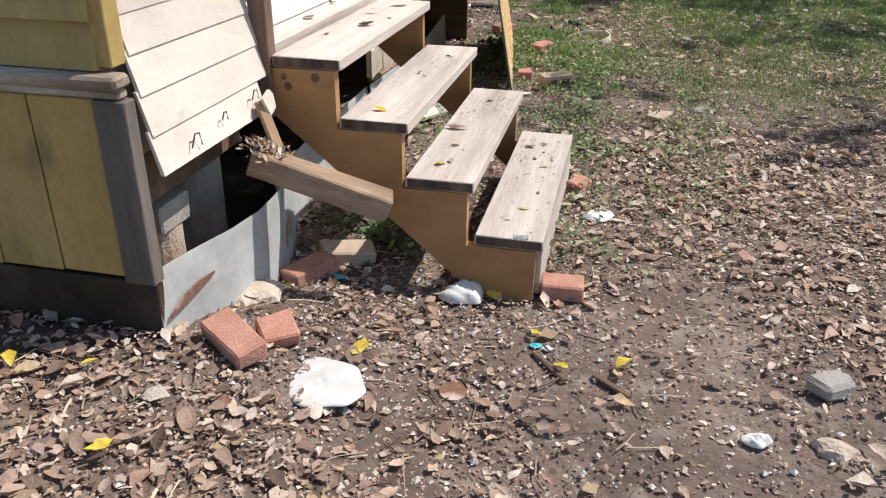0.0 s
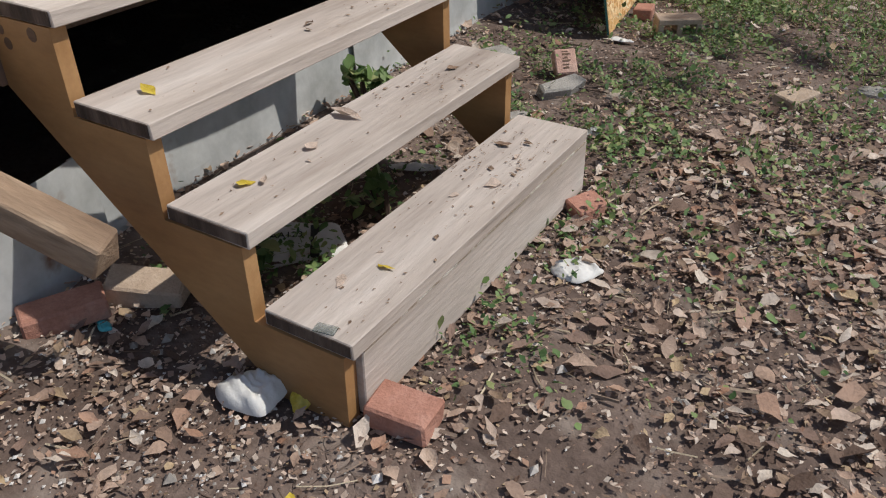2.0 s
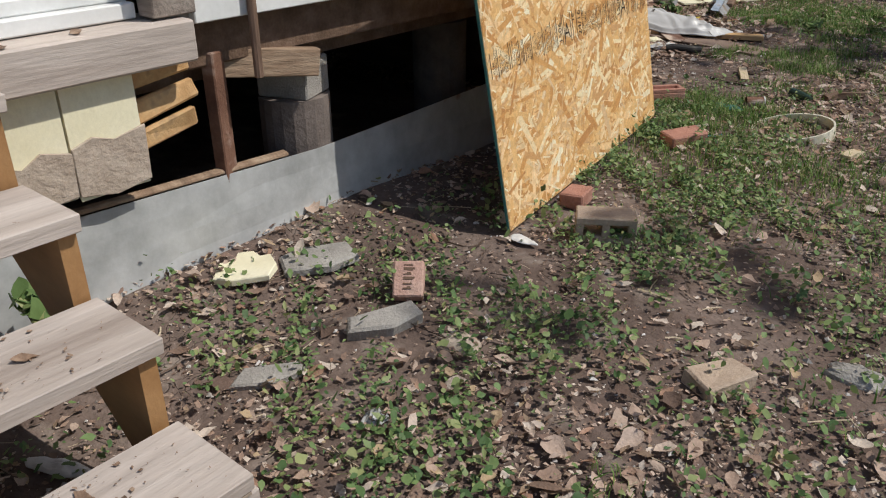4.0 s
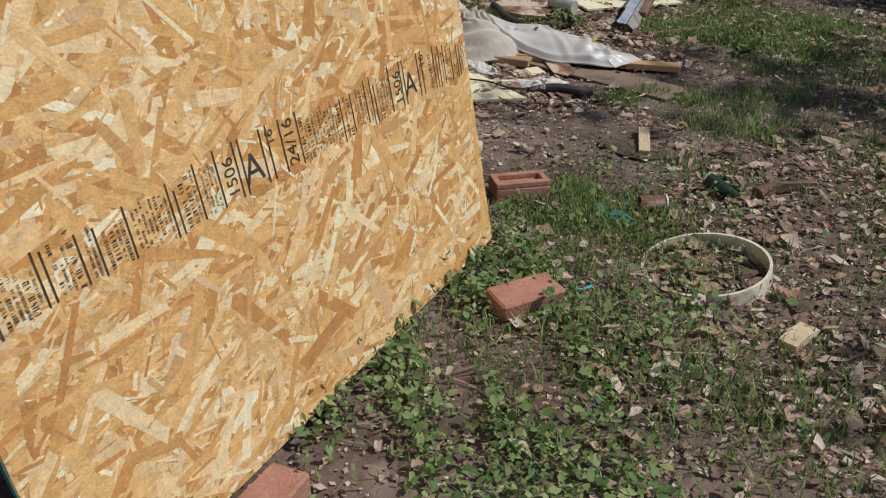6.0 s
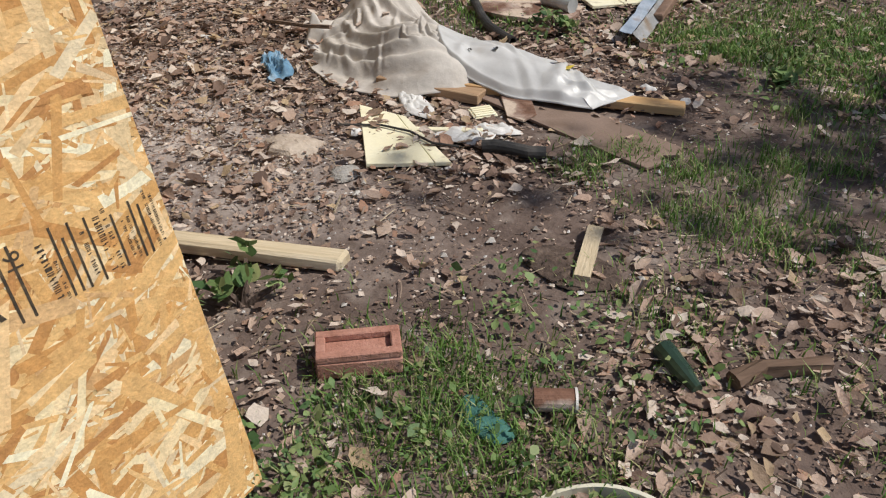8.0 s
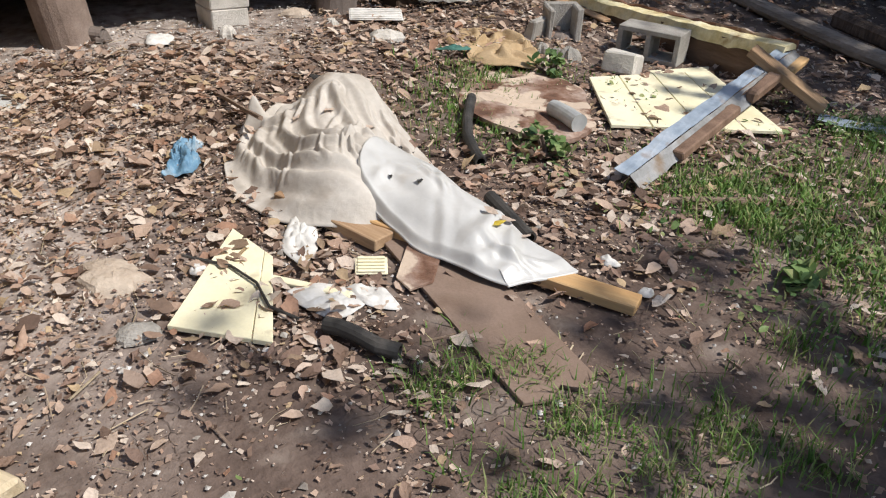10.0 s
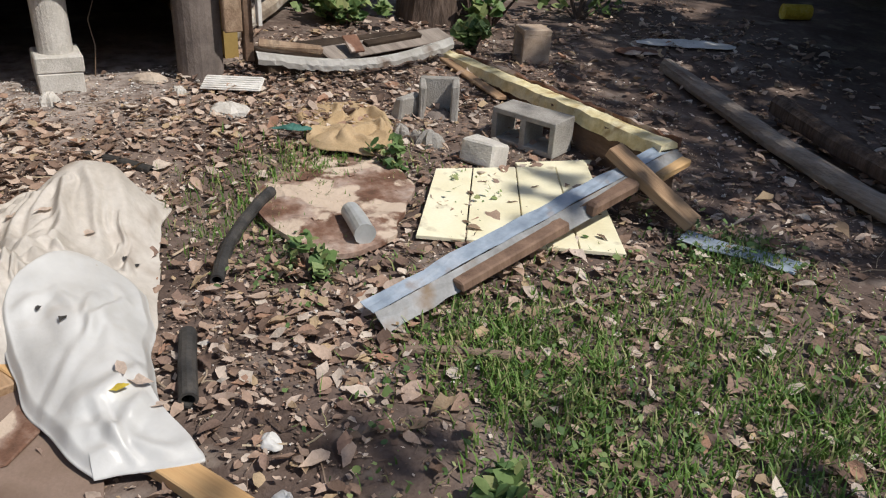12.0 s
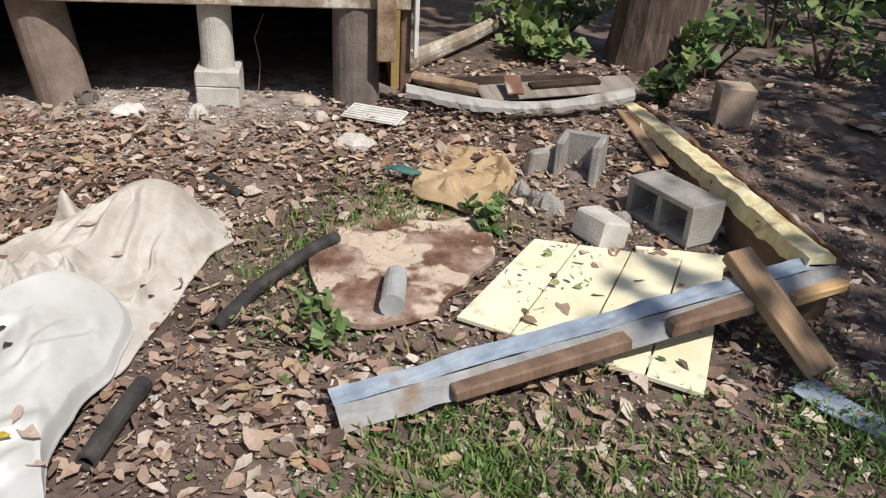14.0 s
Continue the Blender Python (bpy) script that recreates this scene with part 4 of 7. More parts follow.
# ---- metal skirting along the foot of the house ----
def skirting():
    line = [(-0.955, -0.775), (-0.925, -0.62), (-0.885, -0.45), (-0.868, -0.30), (-0.875, -0.15), (-0.91, 0.0), (-0.96, 0.15)]
    top = [0.385, 0.382, 0.378, 0.375, 0.370, 0.365, 0.36]
    pts = [(x, y, gz(x, y) - 0.03) for x, y in line]
    ups = [(-0.01, 0, tz - p[2]) for p, tz in zip(pts, top)]
    sk = solo("metal_skirting", strip(pts, ups, 0.003, wave=0.002, seed=3), GALV, pose(0, 0, 0), "bent galvanised skirting sheet with a rust streak", "skirting",
         "skirting sheets", smooth=False)
    part("rust_streak", strip([(-0.942, -0.755, 0.235), (-0.932, -0.69, 0.245), (-0.920, -0.62, 0.262), (-0.907, -0.56, 0.282)], [(0, 0, 0.012), (0, 0, 0.035), (0, 0, 0.028), (0, 0, 0.008)], 0.002, seed=6), RUST, sk, "red-brown rust streak")
    line = [(-0.985, 0.12), (-1.0, 0.35), (-1.02, 0.6), (-1.03, 0.85), (-1.035, 1.1), (-1.04, 1.4)]
    pts = [(x, y, gz(x, y) - 0.03) for x, y in line]
    ups = [(-0.03, 0, 0.33 - p[2]) for p in pts]
    solo("metal_skirting", strip(pts, ups, 0.003, wave=0.004, seed=4), GALV, pose(0, 0, 0), "galvanised skirting sheet behind the wooden steps", "skirting", "skirting sheets")
    line = [(-1.03, 1.38), (-1.035, 1.7), (-1.04, 2.0), (-1.05, 2.3), (-1.10, 2.8), (-1.16, 3.4), (-1.2, 3.8)]
    top = [0.345, 0.33, 0.315, 0.30, 0.29, 0.28, 0.28]
    pts = [(x, y, gz(x, y) - 0.03) for x, y in line]
    ups = [(-0.02, 0, tz - p[2]) for p, tz in zip(pts, top)]
    solo("metal_skirting", strip(pts, ups, 0.003, wave=0.004, seed=5), GALV, pose(0, 0, 0), "long galvanised skirting sheet below the open crawl space", "skirting", "skirting sheets")
    solo("wood_lath", one_box(0, 0, 0, 0.03, 0.75, 0.02, bevel=0.004, jit=0.004), TIMBER, pose(-1.075, 1.42, 0.345, -3.2, 0, 2), "rough wooden lath along the skirting top", "lath")
    solo("metal_post", one_box(-0.022, -0.03, 0, 0.022, 0.03, 0.50, bevel=0.004), RUST, pose(-1.085, 1.93, 0.20, 0, 0, 20), "rusty metal post under the sill", "post")
    solo("wood_brace", one_box(0, -0.02, -0.045, 0.34, 0.02, 0.045, bevel=0.004), TIMBER, pose(-1.11, 1.97, 0.655, 0, 8, 78), "pale wooden brace under the sill", "brace")
    solo("conduit", tube([(0, 0, 0), (0, 0, 0.55), (0.005, 0, 1.2), (0, 0, 2.0)], 0.014, 10), BROWNPOST, pose(-0.985, 2.02, 0.62), "brown vertical pipe on the yellow siding", "pipe")
    solo("conduit", tube([(0, 0, 0), (0, 0, 0.6), (0, 0, 1.4)], 0.017, 10), BROWNPOST, pose(-0.985, 3.02, 0.90), "brown hanging pipe on the yellow siding", "pipe")
    solo("cable", tube([(0, 0, 0.5), (0.01, 0.01, 0.2), (0.0, 0.03, 0.0), (-0.01, 0.06, 0.15), (-0.01, 0.06, 0.5)], 0.008, 8), DARKWOOD, pose(-0.985, 2.75, 1.0),
         "looped dark cable hanging on the wall", "cable")


skirting()


# ---- steps ----
def steps():
    t = thing("wooden_steps", pose(0, 0, 0), "weathered wooden steps with four open treads", "steps")
    zt = [0.230, 0.419, 0.609, 0.803]
    xf = [0.004, -0.238, -0.462, -0.686]
    prof = [(-0.022, 0.0)]
    for k in range(4):
        prof.append((xf[k] - 0.022, zt[k] - 0.040))
        prof.append((xf[k + 1] - 0.022 if k < 3 else -0.945, zt[k] - 0.040))
    prof += [(-0.945, 0.615), (-0.245, 0.02), (-0.22, -0.01), (-0.022, -0.01)]
    part("stringer", prism(prof, -0.014, 0.024), STRINGER, t, "orange-brown stained stringer with knots")
    part("stringer", prism(prof, 1.135, 1.172), STRINGER, t, "orange-brown stained stringer")
    for x, z, r in ((-0.775, 0.739, 0.016), (-0.885, 0.735, 0.012), (-0.872, 0.705, 0.014)):
        part("knot", tube([(x, -0.0146, z), (x, -0.0135, z)], r, 10), DARKWOOD, t, "dark knot in the wood")
    for k in range(4):
        bm = bmesh.new()
        box(bm, xf[k] - 0.236, -0.008 - 0.003 * k, zt[k] - 0.038, xf[k], 1.178 + 0.004 * (k % 2), zt[k], bevel=0.0022, jit=0.002)
        tr = part("tread", bm, TREAD, t, "grey weathered plank tread")
        # Dark end grain, coloured darker still for the shade on this side.
        part("end_grain", one_box(xf[k] - 0.230, -0.0105 - 0.003 * k, zt[k] - 0.034, xf[k] - 0.006, -0.0075 - 0.003 * k, zt[k] - 0.003, bevel=0.001), BARK, tr, "dark sawn plank end with its shade in the colour")
    part("riser", one_box(-0.026, 0.026, 0.012, 0.0, 1.19, 0.186, bevel=0.003, jit=0.003), TREAD, t, "grey weathered riser board")
    part("riser_strip", one_box(-0.02, 0.03, 0.1865, 0.003, 1.17, 0.1915, bevel=0), PEELED, t)


steps()
solo("timber", one_box(-0.14, -0.040, -0.040, 0.32, 0.040, 0.040, bevel=0.005, jit=0.006), TIMBER, pose(-0.775, -0.235, 0.485, 6, 20.5, 14),
     "broken brown timber jutting from under the siding", "timber")


# ---- strand board ----
def strand_board():
    P0 = Vector((-0.50, 2.67, 0.012))
    d = Vector((-0.225, 1.535, 0.014)).normalized()
    u = Vector((-0.180, -0.036, 1.0))
    u = (u - d * u.dot(d)).normalized()
    n = d.cross(u)
    m = Matrix.Translation(P0) @ Matrix((d, u, n)).transposed().to_4x4()
    L, H = 1.57, 1.22
    t = thing("strand_board_panel", m, "oriented strand board sheet with black stamps leaning on the house", "wood panel")
    part("panel", one_box(0, 0, -0.012, L, H, 0.0, bevel=0.001), OSBBASE, t)
    part("painted_edge", one_box(-0.0015, 0.002, -0.011, -0.0003, H - 0.002, -0.001, bevel=0), GREENEDGE, t, "green painted edge")
    rnd = random.Random(7)
    V, F = [], []
    def flake(cx, cy, ln, wd, a, z):
        c, s = math.cos(a), math.sin(a)
        k = len(V)
        j = lambda: rnd.uniform(-0.35, 0.35) * wd
        out = [(-ln / 2 + rnd.uniform(0, .3) * ln * .3, -wd / 2 + j()), (ln / 2 - rnd.uniform(0, .3) * ln * .3, -wd / 2 + j()), (ln / 2 + j() * .5, j()), (ln / 2 - rnd.uniform(0, .3) * ln * .3, wd / 2 + j()),
               (-ln / 2, wd / 2 + j())]
        for px, py in out:
            x, y = cx + px * c - py * s, cy + px * s + py * c
            V.append((min(max(x, 0.001), L - 0.001), min(max(y, 0.001), H - 0.001), z))
        F.append(list(range(k, k + 5)))
    for i in range(12000):
        big = rnd.random() < 0.42
        ln = rnd.uniform(0.06, 0.20) if big else rnd.uniform(0.015, 0.07)
        wd = ln * rnd.uniform(0.06, 0.20)
        a = rnd.gauss(0.1, 0.55) + (0.0 if rnd.random() < 0.8 else 1.4)
        flake(rnd.uniform(0, L), rnd.uniform(0, H), ln, wd, a, 0.0004 + i * 1.2e-7)
    ob = new("strand_layer", sheet_mesh("strand_layer", V, F, OSBSTRAND))
    ob.parent = t
    tagged(ob, "pressed golden wood strands", kind="stuff")
    # stamp: a band of bars, lines and figures along the sheet's middle
    V, F = [], []
    def bar(x0, y0, x1, y1):
        k = len(V)
        V.extend([(x0, y0, 0.0024), (x1, y0, 0.0024), (x1, y1, 0.0024), (x0, y1, 0.0024)])
        F.append([k, k + 1, k + 2, k + 3])
    clear = ((0.545, 0.725), (0.735, 0.79), (1.155, 1.345))   # room for the large figures
    for x0, x1 in clear:
        for x in (x0, x0 + 0.052, x0 + 0.068, x1 - 0.05, x1 - 0.03) if x1 - x0 > 0.1 else (x0, x1):
            bar(x, 0.542, x + 0.0045, 0.655)
    x = 0.02
    while x < L - 0.02:
        inside = [c for c in clear if c[0] - 0.008 < x < c[1]]
        if inside:
            x = inside[0][1] + 0.008
            continue
        lo = 0.540 + abs(rnd.gauss(0, 0.008))
        hi = 0.648 - abs(rnd.gauss(0, 0.02))
        k = rnd.random()
        if k < 0.14:
            bar(x, lo - 0.006, x + 0.004, hi + 0.006)
            x += 0.014
        else:
            tall = rnd.choice((0.0055, 0.0055, 0.0075, 0.011))
            y = lo
            while y < hi - 0.006:
                if rnd.random() < 0.16:
                    y += tall * 0.9
                    continue
                w = tall * rnd.uniform(0.35, 0.6)
                s = rnd.random()
                bar(x, y, x + tall * (1.0 if s < 0.7 else 0.6), y + w * 0.34)
                if s < 0.5:
                    bar(x, y + w * 0.66, x + tall, y + w)
                if s > 0.3:
                    bar(x + tall * rnd.choice((0, 0.4, 0.8)), y + w * 0.34, x + tall * rnd.choice((0.95, 1.0)), y + w * 0.66)
                y += w + tall * 0.22
            x += tall + 0.0045
    ob = new("stamp", sheet_mesh("stamp", V, F, INK))
    ob.parent = t
    tagged(ob, "smudged black ink stamp", kind="stuff")
    for word, x, y, size, turn in (("24/16", 0.747, 0.550, 0.044, 90), ("1506", 0.560, 0.552, 0.040, 90), ("1506", 1.175, 0.552, 0.042, 90), ("A", 0.590, 0.560, 0.085, 0), ("A", 1.200, 0.560, 0.085, 0),
                                   ("16", 0.685, 0.612, 0.034, 90), ("16", 1.300, 0.612, 0.034, 90)):
        cu = bpy.data.curves.new("figure", "FONT")
        cu.body, cu.size = word, size
        o = bpy.data.objects.new("figure", cu)
        scene.collection.objects.link(o)
        bpy.context.view_layer.update()
        me = bpy.data.meshes.new_from_object(o.evaluated_get(bpy.context.evaluated_depsgraph_get()))
        bpy.data.objects.remove(o)
        me.materials.clear()
        me.materials.append(INK)
        f = new("figure", me)
        f.parent = t
        f.matrix_local = pose(x + (0.03 if turn else 0.022), y, 0.0027, 0, 0, turn)


strand_board()

# ---- bricks, blocks, stones ----
def brick(m, label, size=(0.2, 0.095, 0.058), frog=False, mat=BRICK, group="loose bricks", jit=0.004):
    l, w, h = size
    bm = bmesh.new()
    if frog:
        t = thing("brick", m, label, "brick", group)
        box(bm, -l / 2, -w / 2, 0, l / 2, w / 2, h * 0.7, bevel=0.004, jit=jit * 0.5)
        box(bm, -l / 2, -w / 2, h * 0.7 + 0.0005, l / 2, -w / 2 + 0.022, h, bevel=0.003)
        box(bm, -l / 2, w / 2 - 0.022, h * 0.7 + 0.0005, l / 2, w / 2, h, bevel=0.003)
        box(bm, -l / 2, -w / 2 + 0.023, h * 0.7 + 0.0005, -l / 2 + 0.024, w / 2 - 0.023, h, bevel=0.003)
        box(bm, l / 2 - 0.024, -w / 2 + 0.023, h * 0.7 + 0.0005, l / 2, w / 2 - 0.023, h, bevel=0.003)
        part("body", bm, mat, t)
        return t
    box(bm, -l / 2, -w / 2, 0, l / 2, w / 2, h, bevel=0.006, jit=jit)
    return solo("brick", bm, mat, m, label, "brick", group)


brick(on(-0.765, -0.745, -34, 0.004, 6, 6), "red brick tilted in dead leaves by the house")
brick(on(-0.70, -0.615, 38, -0.01, 14, 0), "broken half red brick in dead leaves", size=(0.11, 0.095, 0.06), jit=0.01)
brick(on(-0.79, -0.135, 62, -0.006), "dusty red brick lying under the timber")
brick(on(-0.72, 0.06, 30, 0.006, 8, 4), "tan brick behind another under the timber", mat=TANBRICK, jit=0.008)
brick(on(0.075, 0.055, 5, -0.002), "red brick at the foot of the steps", size=(0.15, 0.10, 0.06))
brick(on(0.055, 1.085, 62, -0.012, 8, -6), "rough red brick beside the lowest tread", size=(0.10, 0.085, 0.06), jit=0.012)
brick(on(-0.47, 3.06, 100, 0.0), "red brick end at the foot of the strand board", size=(0.12, 0.09, 0.058))
brick(on(-0.465, 3.99, 64, 0.0, 4, 0), "clean red brick lying in the grass", size=(0.2, 0.1, 0.06))
brick(on(-0.865, 4.605, 50, 0.0), "red brick with a hollow top on bare soil", size=(0.2, 0.1, 0.07), frog=True)
brick(on(0.43, 2.295, 66, -0.01), "tan brick half sunk in the leaves", size=(0.16, 0.1, 0.05), mat=TANBRICK, jit=0.008)


def lettered_brick():
    """Half a brick on edge, leaning back, with a pressed name too worn to read."""
    t = thing("brick", pose(-0.475, 2.105, gz(-0.475, 2.105) - 0.01, -48, 0, 38), "pink half brick with pressed lettering leaning among weeds", "brick", "loose bricks")
    part("body", one_box(-0.048, -0.055, 0, 0.048, 0.0, 0.115, bevel=0.005, jit=0.004), PINKBRICK, t)
    rnd = random.Random(3)
    for k in range(6):
        part("letter", one_box(-0.014, -0.0565, 0.022 + 0.015 * k, 0.010 + rnd.uniform(0, 0.006), -0.0545, 0.026 + 0.015 * k, bevel=0), DARKWOOD, t, "dark worn letter stroke")
        part("letter", one_box(rnd.choice((-0.014, -0.004, 0.008)), -0.0565, 0.026 + 0.015 * k, rnd.choice((-0.008, 0.002, 0.014)) + 0.006, -0.0545, 0.031 + 0.015 * k, bevel=0), DARKWOOD, t, "dark worn letter stroke")


lettered_brick()
solo("stone_slab", slab([(-0.11, -0.04), (0.02, -0.05), (0.12, -0.01), (0.10, 0.05), (-0.03, 0.03), (-0.10, 0.02)], 0.055, 0.008, 0.006), CONCRETE, on(-0.43, 1.94, 58, -0.01, 14, 0), "grey wedge of stone against a brick", "stone")
solo("stone_slab", slab([(-0.12, -0.06), (0.03, -0.07), (0.13, -0.03), (0.11, 0.06), (-0.04, 0.07), (-0.12, 0.03)], 0.03, 0.008, 0.005), CONCRETE, on(-0.82, 2.05, 60, 0.0, 4, 0), "broken grey slab by the metal skirting", "stone")
solo("stone_slab", slab([(-0.10, -0.03), (0.0, -0.045), (0.10, -0.01), (0.08, 0.035), (-0.06, 0.03)], 0.02, 0.005, 0.004), CONCRETE, on(-0.48, 1.57, 55, -0.002, 5, 0), "flat grey stone in the weeds", "stone")
solo("board_scrap", slab([(-0.08, -0.07), (-0.02, -0.085), (0.09, -0.06), (0.10, 0.0), (0.06, 0.06), (0.03, 0.05), (0.0, 0.085), (-0.05, 0.08), (-0.045, 0.04), (-0.09, 0.02)], 0.02, 0.003, 0.003), CREAM, on(-0.90, 1.83, 35, 0.012, 5, -6), "broken cream painted board piece among weeds", "board scrap")


def concrete_block(m, label, l=0.395, d=0.195, h=0.195, wall=0.032, cells=2, mat=CONCRETE):
    """A hollow block; the cells run from front to back."""
    t = thing("concrete_block", m, label, "concrete block", "concrete blocks")
    part("face_shell", one_box(-l / 2, -d / 2, 0, l / 2, d / 2, wall, bevel=0.004, jit=0.002), mat, t)
    part("face_shell", one_box(-l / 2, -d / 2, h - wall, l / 2, d / 2, h, bevel=0.004, jit=0.002), mat, t)
    for k in range(cells + 1):
        x = -l / 2 + (l - wall) * k / cells
        part("web", one_box(x, -d / 2 + 0.001, wall - 0.003, x + wall, d / 2 - 0.001, h - wall + 0.003, bevel=0.002), mat, t)
    return t


concrete_block(on(-2.82, 8.285, 22, -0.006), "grey two-cell concrete block lying on its side")
concrete_block(on(-0.24, 2.88, 32, -0.01), "grey broken concrete block in the weeds", l=0.21, d=0.11, h=0.10, cells=2, wall=0.028, mat=TANBRICK)
solo("concrete_chunk", one_box(-0.10, -0.07, 0, 0.10, 0.07, 0.13, bevel=0.01, jit=0.012), PALECONC, on(-2.70, 7.90, 24, -0.01, -14, 0), "pale broken half block on the ground", "concrete chunk")
for i, (x, y, r) in enumerate(((-3.14, 7.66, 0.06), (-3.06, 7.72, 0.05), (-3.00, 7.76, 0.07), (-2.86, 8.06, 0.05))):
    solo("concrete_chunk", blob(0, 0, r, r * 0.7, r * 1.2, 20 + i), CONCRETE, on(x, y, 30 * i, -0.01), "small grey chunk of broken block", "concrete chunk", "block chunks")
solo("cinder_lump", one_box(-0.05, -0.045, 0, 0.055, 0.045, 0.06, bevel=0.012, jit=0.014), CONCRETE, on(0.89, -0.34, 35, -0.008), "grey block fragment on trodden soil", "stone")
STONES = [(-0.92, -0.40, 0.13, 0.10, 0.045, 15, STONE), (-1.02, -0.62, 0.07, 0.05, 0.04, 0, PALECONC), (0.86, -0.60, 0.06, 0.045, 0.03, 0, STONE),
          (-1.98, 4.80, 0.135, 0.10, 0.045, 35, STONE), (-1.64, 4.78, 0.075, 0.05, 0.035, 60, CONCRETE), (-3.70, 6.90, 0.13, 0.08, 0.06, 60, PALECONC),
          (-4.10, 6.06, 0.055, 0.05, 0.07, 0, PALECONC), (-4.36, 6.62, 0.11, 0.06, 0.05, 80, STONE), (-4.05, 6.72, 0.05, 0.04, 0.05, 0, PALECONC),
          (-0.20, 2.02, 0.07, 0.045, 0.025, 10, STONE),
          (-4.36, 5.42, 0.075, 0.05, 0.06, 0, DARKCONC), (-1.55, -0.98, 0.08, 0.05, 0.03, 0, CONCRETE), (0.70, 2.55, 0.08, 0.05, 0.03, 0, CONCRETE)]
for i, (x, y, rx, ry, h, a, mt) in enumerate(STONES):
    solo("stone", blob(0, 0, rx, ry, h, 40 + i, rough=0.22), mt, on(x, y, a, -0.008), "flat rough stone lying in the litter", "stone", "loose stones")


# ---- scraps by the steps ----
def scrap(m, rx, ry, h, seed, mat, label, category, fold=0.012, name="scrap"):
    rnd = random.Random(seed)
    n = 9
    h, fold = h * 0.3, min(fold, 0.02) * 0.85
    out = [(rx * math.cos(2 * math.pi * i / n) * rnd.uniform(0.75, 1.15), ry * math.sin(2 * math.pi * i / n) * rnd.uniform(0.75, 1.15)) for i in range(n)]
    return solo(name, drape(out, (0, 0), h, fold=fold, freq=11, seed=seed, rings=12, per=5, edge=0.004, thick=0.002), mat, m, label, category, smooth=True)


plate = [(0.122 * math.cos(math.tau * i / 18) * (1 + 0.05 * math.sin(i * 2.7)), 0.112 * math.sin(math.tau * i / 18) * (1 + 0.07 * math.sin(i * 1.9))) for i in range(18)]
solo("white_plastic", drape(plate, (0, 0), 0.005, fold=0.006, freq=9, seed=1, rings=14, per=4, edge=0.008, thick=0.003), SHEET, on(-0.505, -0.765, -25, 0.008), "flattened white plastic sheet on leaf litter", "plastic", smooth=True)
scrap(on(0.165, 0.775, 20, 0.004), 0.07, 0.055, 0.03, 2, WHITECLOTH, "crumpled white paper on dead leaves", "paper", 0.02, "paper")
scrap(on(-0.25, -0.06, 0, 0.004), 0.085, 0.065, 0.12, 3, WHITECLOTH, "crumpled white plastic bag at the steps", "plastic bag", 0.03, "plastic_bag")
scrap(on(-0.165, 0.0, 20, 0.004), 0.028, 0.045, 0.02, 4, YLEAF, "crumpled yellow wrapper beside the bag", "wrapper", 0.02, "wrapper")
scrap(on(0.66, -0.62, 0, 0.004), 0.035, 0.03, 0.02, 5, WHITECLOTH, "torn white plastic cup scrap", "plastic", 0.02, "plastic_scrap")
scrap(on(-0.44, 2.66, 0, 0.004), 0.06, 0.03, 0.015, 6, WHITECLOTH, "white paper scrap by the board", "paper", 0.01, "paper")
pack = thing("packaging", on(-0.58, 0.48, 38, 0.012, 10, 0), "grey printed pouch with a black band under the steps", "packaging")
part("pouch", drape([(-0.13, -0.08), (0.02, -0.09), (0.13, -0.075), (0.125, 0.06), (0.03, 0.075), (-0.12, 0.07)], (0, 0), 0.014, fold=0.012, freq=9, seed=9, rings=10, per=4, edge=0.004, thick=0.002), WHITECLOTH, pack, smooth=True)
part("band", one_box(0.035, -0.08, 0.012, 0.06, 0.05, 0.024, bevel=0.002, jit=0.002), RUBBER, pack, "black band")
words = bpy.data.curves.new("lettering", "FONT")
words.body, words.size, words.extrude = "ESAA123", 0.034, 0.0006
word_ob = new("lettering", words)
word_mesh = bpy.data.meshes.new_from_object(word_ob.evaluated_get(bpy.context.evaluated_depsgraph_get()))
bpy.data.objects.remove(word_ob)
word_mesh.materials.append(RUBBER)
word_ob = new("lettering", word_mesh)
word_ob.parent = pack
word_ob.matrix_local = pose(-0.115, 0.0, 0.024)
scrap(on(-0.55, 1.05, 30, 0.01), 0.09, 0.03, 0.03, 10, WHITECLOTH, "clear plastic bottle crushed under the steps", "bottle", 0.01, "crushed_bottle")
scrap(on(-0.14, 1.62, 0, 0.004), 0.03, 0.03, 0.02, 11, GALV, "grey plastic scrap in the weeds", "plastic", 0.02, "plastic_scrap")
scrap(on(-0.71, -0.10, 0, 0.0), 0.03, 0.02, 0.01, 12, TEAL, "teal plastic scrap beside the brick", "plastic", 0.01, "plastic_scrap")
scrap(on(0.03, -0.30, 0, 0.0), 0.02, 0.012, 0.006, 13, TEAL, "blue plastic scrap on the soil", "plastic", 0.004, "plastic_scrap")
solo("tin_lid", tube([(0, 0, 0), (0, 0, 0.006)], 0.04, 20), RUST, on(-0.17, -0.62, 0, 0.004, 4, 3), "round rusty lid pressed into the soil", "lid")
solo("glass_scrap", one_box(-0.025, -0.014, 0, 0.025, 0.014, 0.003, bevel=0.001), GLASS, pose(-0.075, 0.006, 0.2315, 4, 0, 10), "small clear plastic scrap on the lowest tread", "plastic")
solo("bark_strip", one_box(-0.07, -0.012, 0, 0.07, 0.012, 0.012, bevel=0.004, jit=0.004), DARKWOOD, on(0.27, -0.46, -40), "dark strip of bark on soil", "bark")
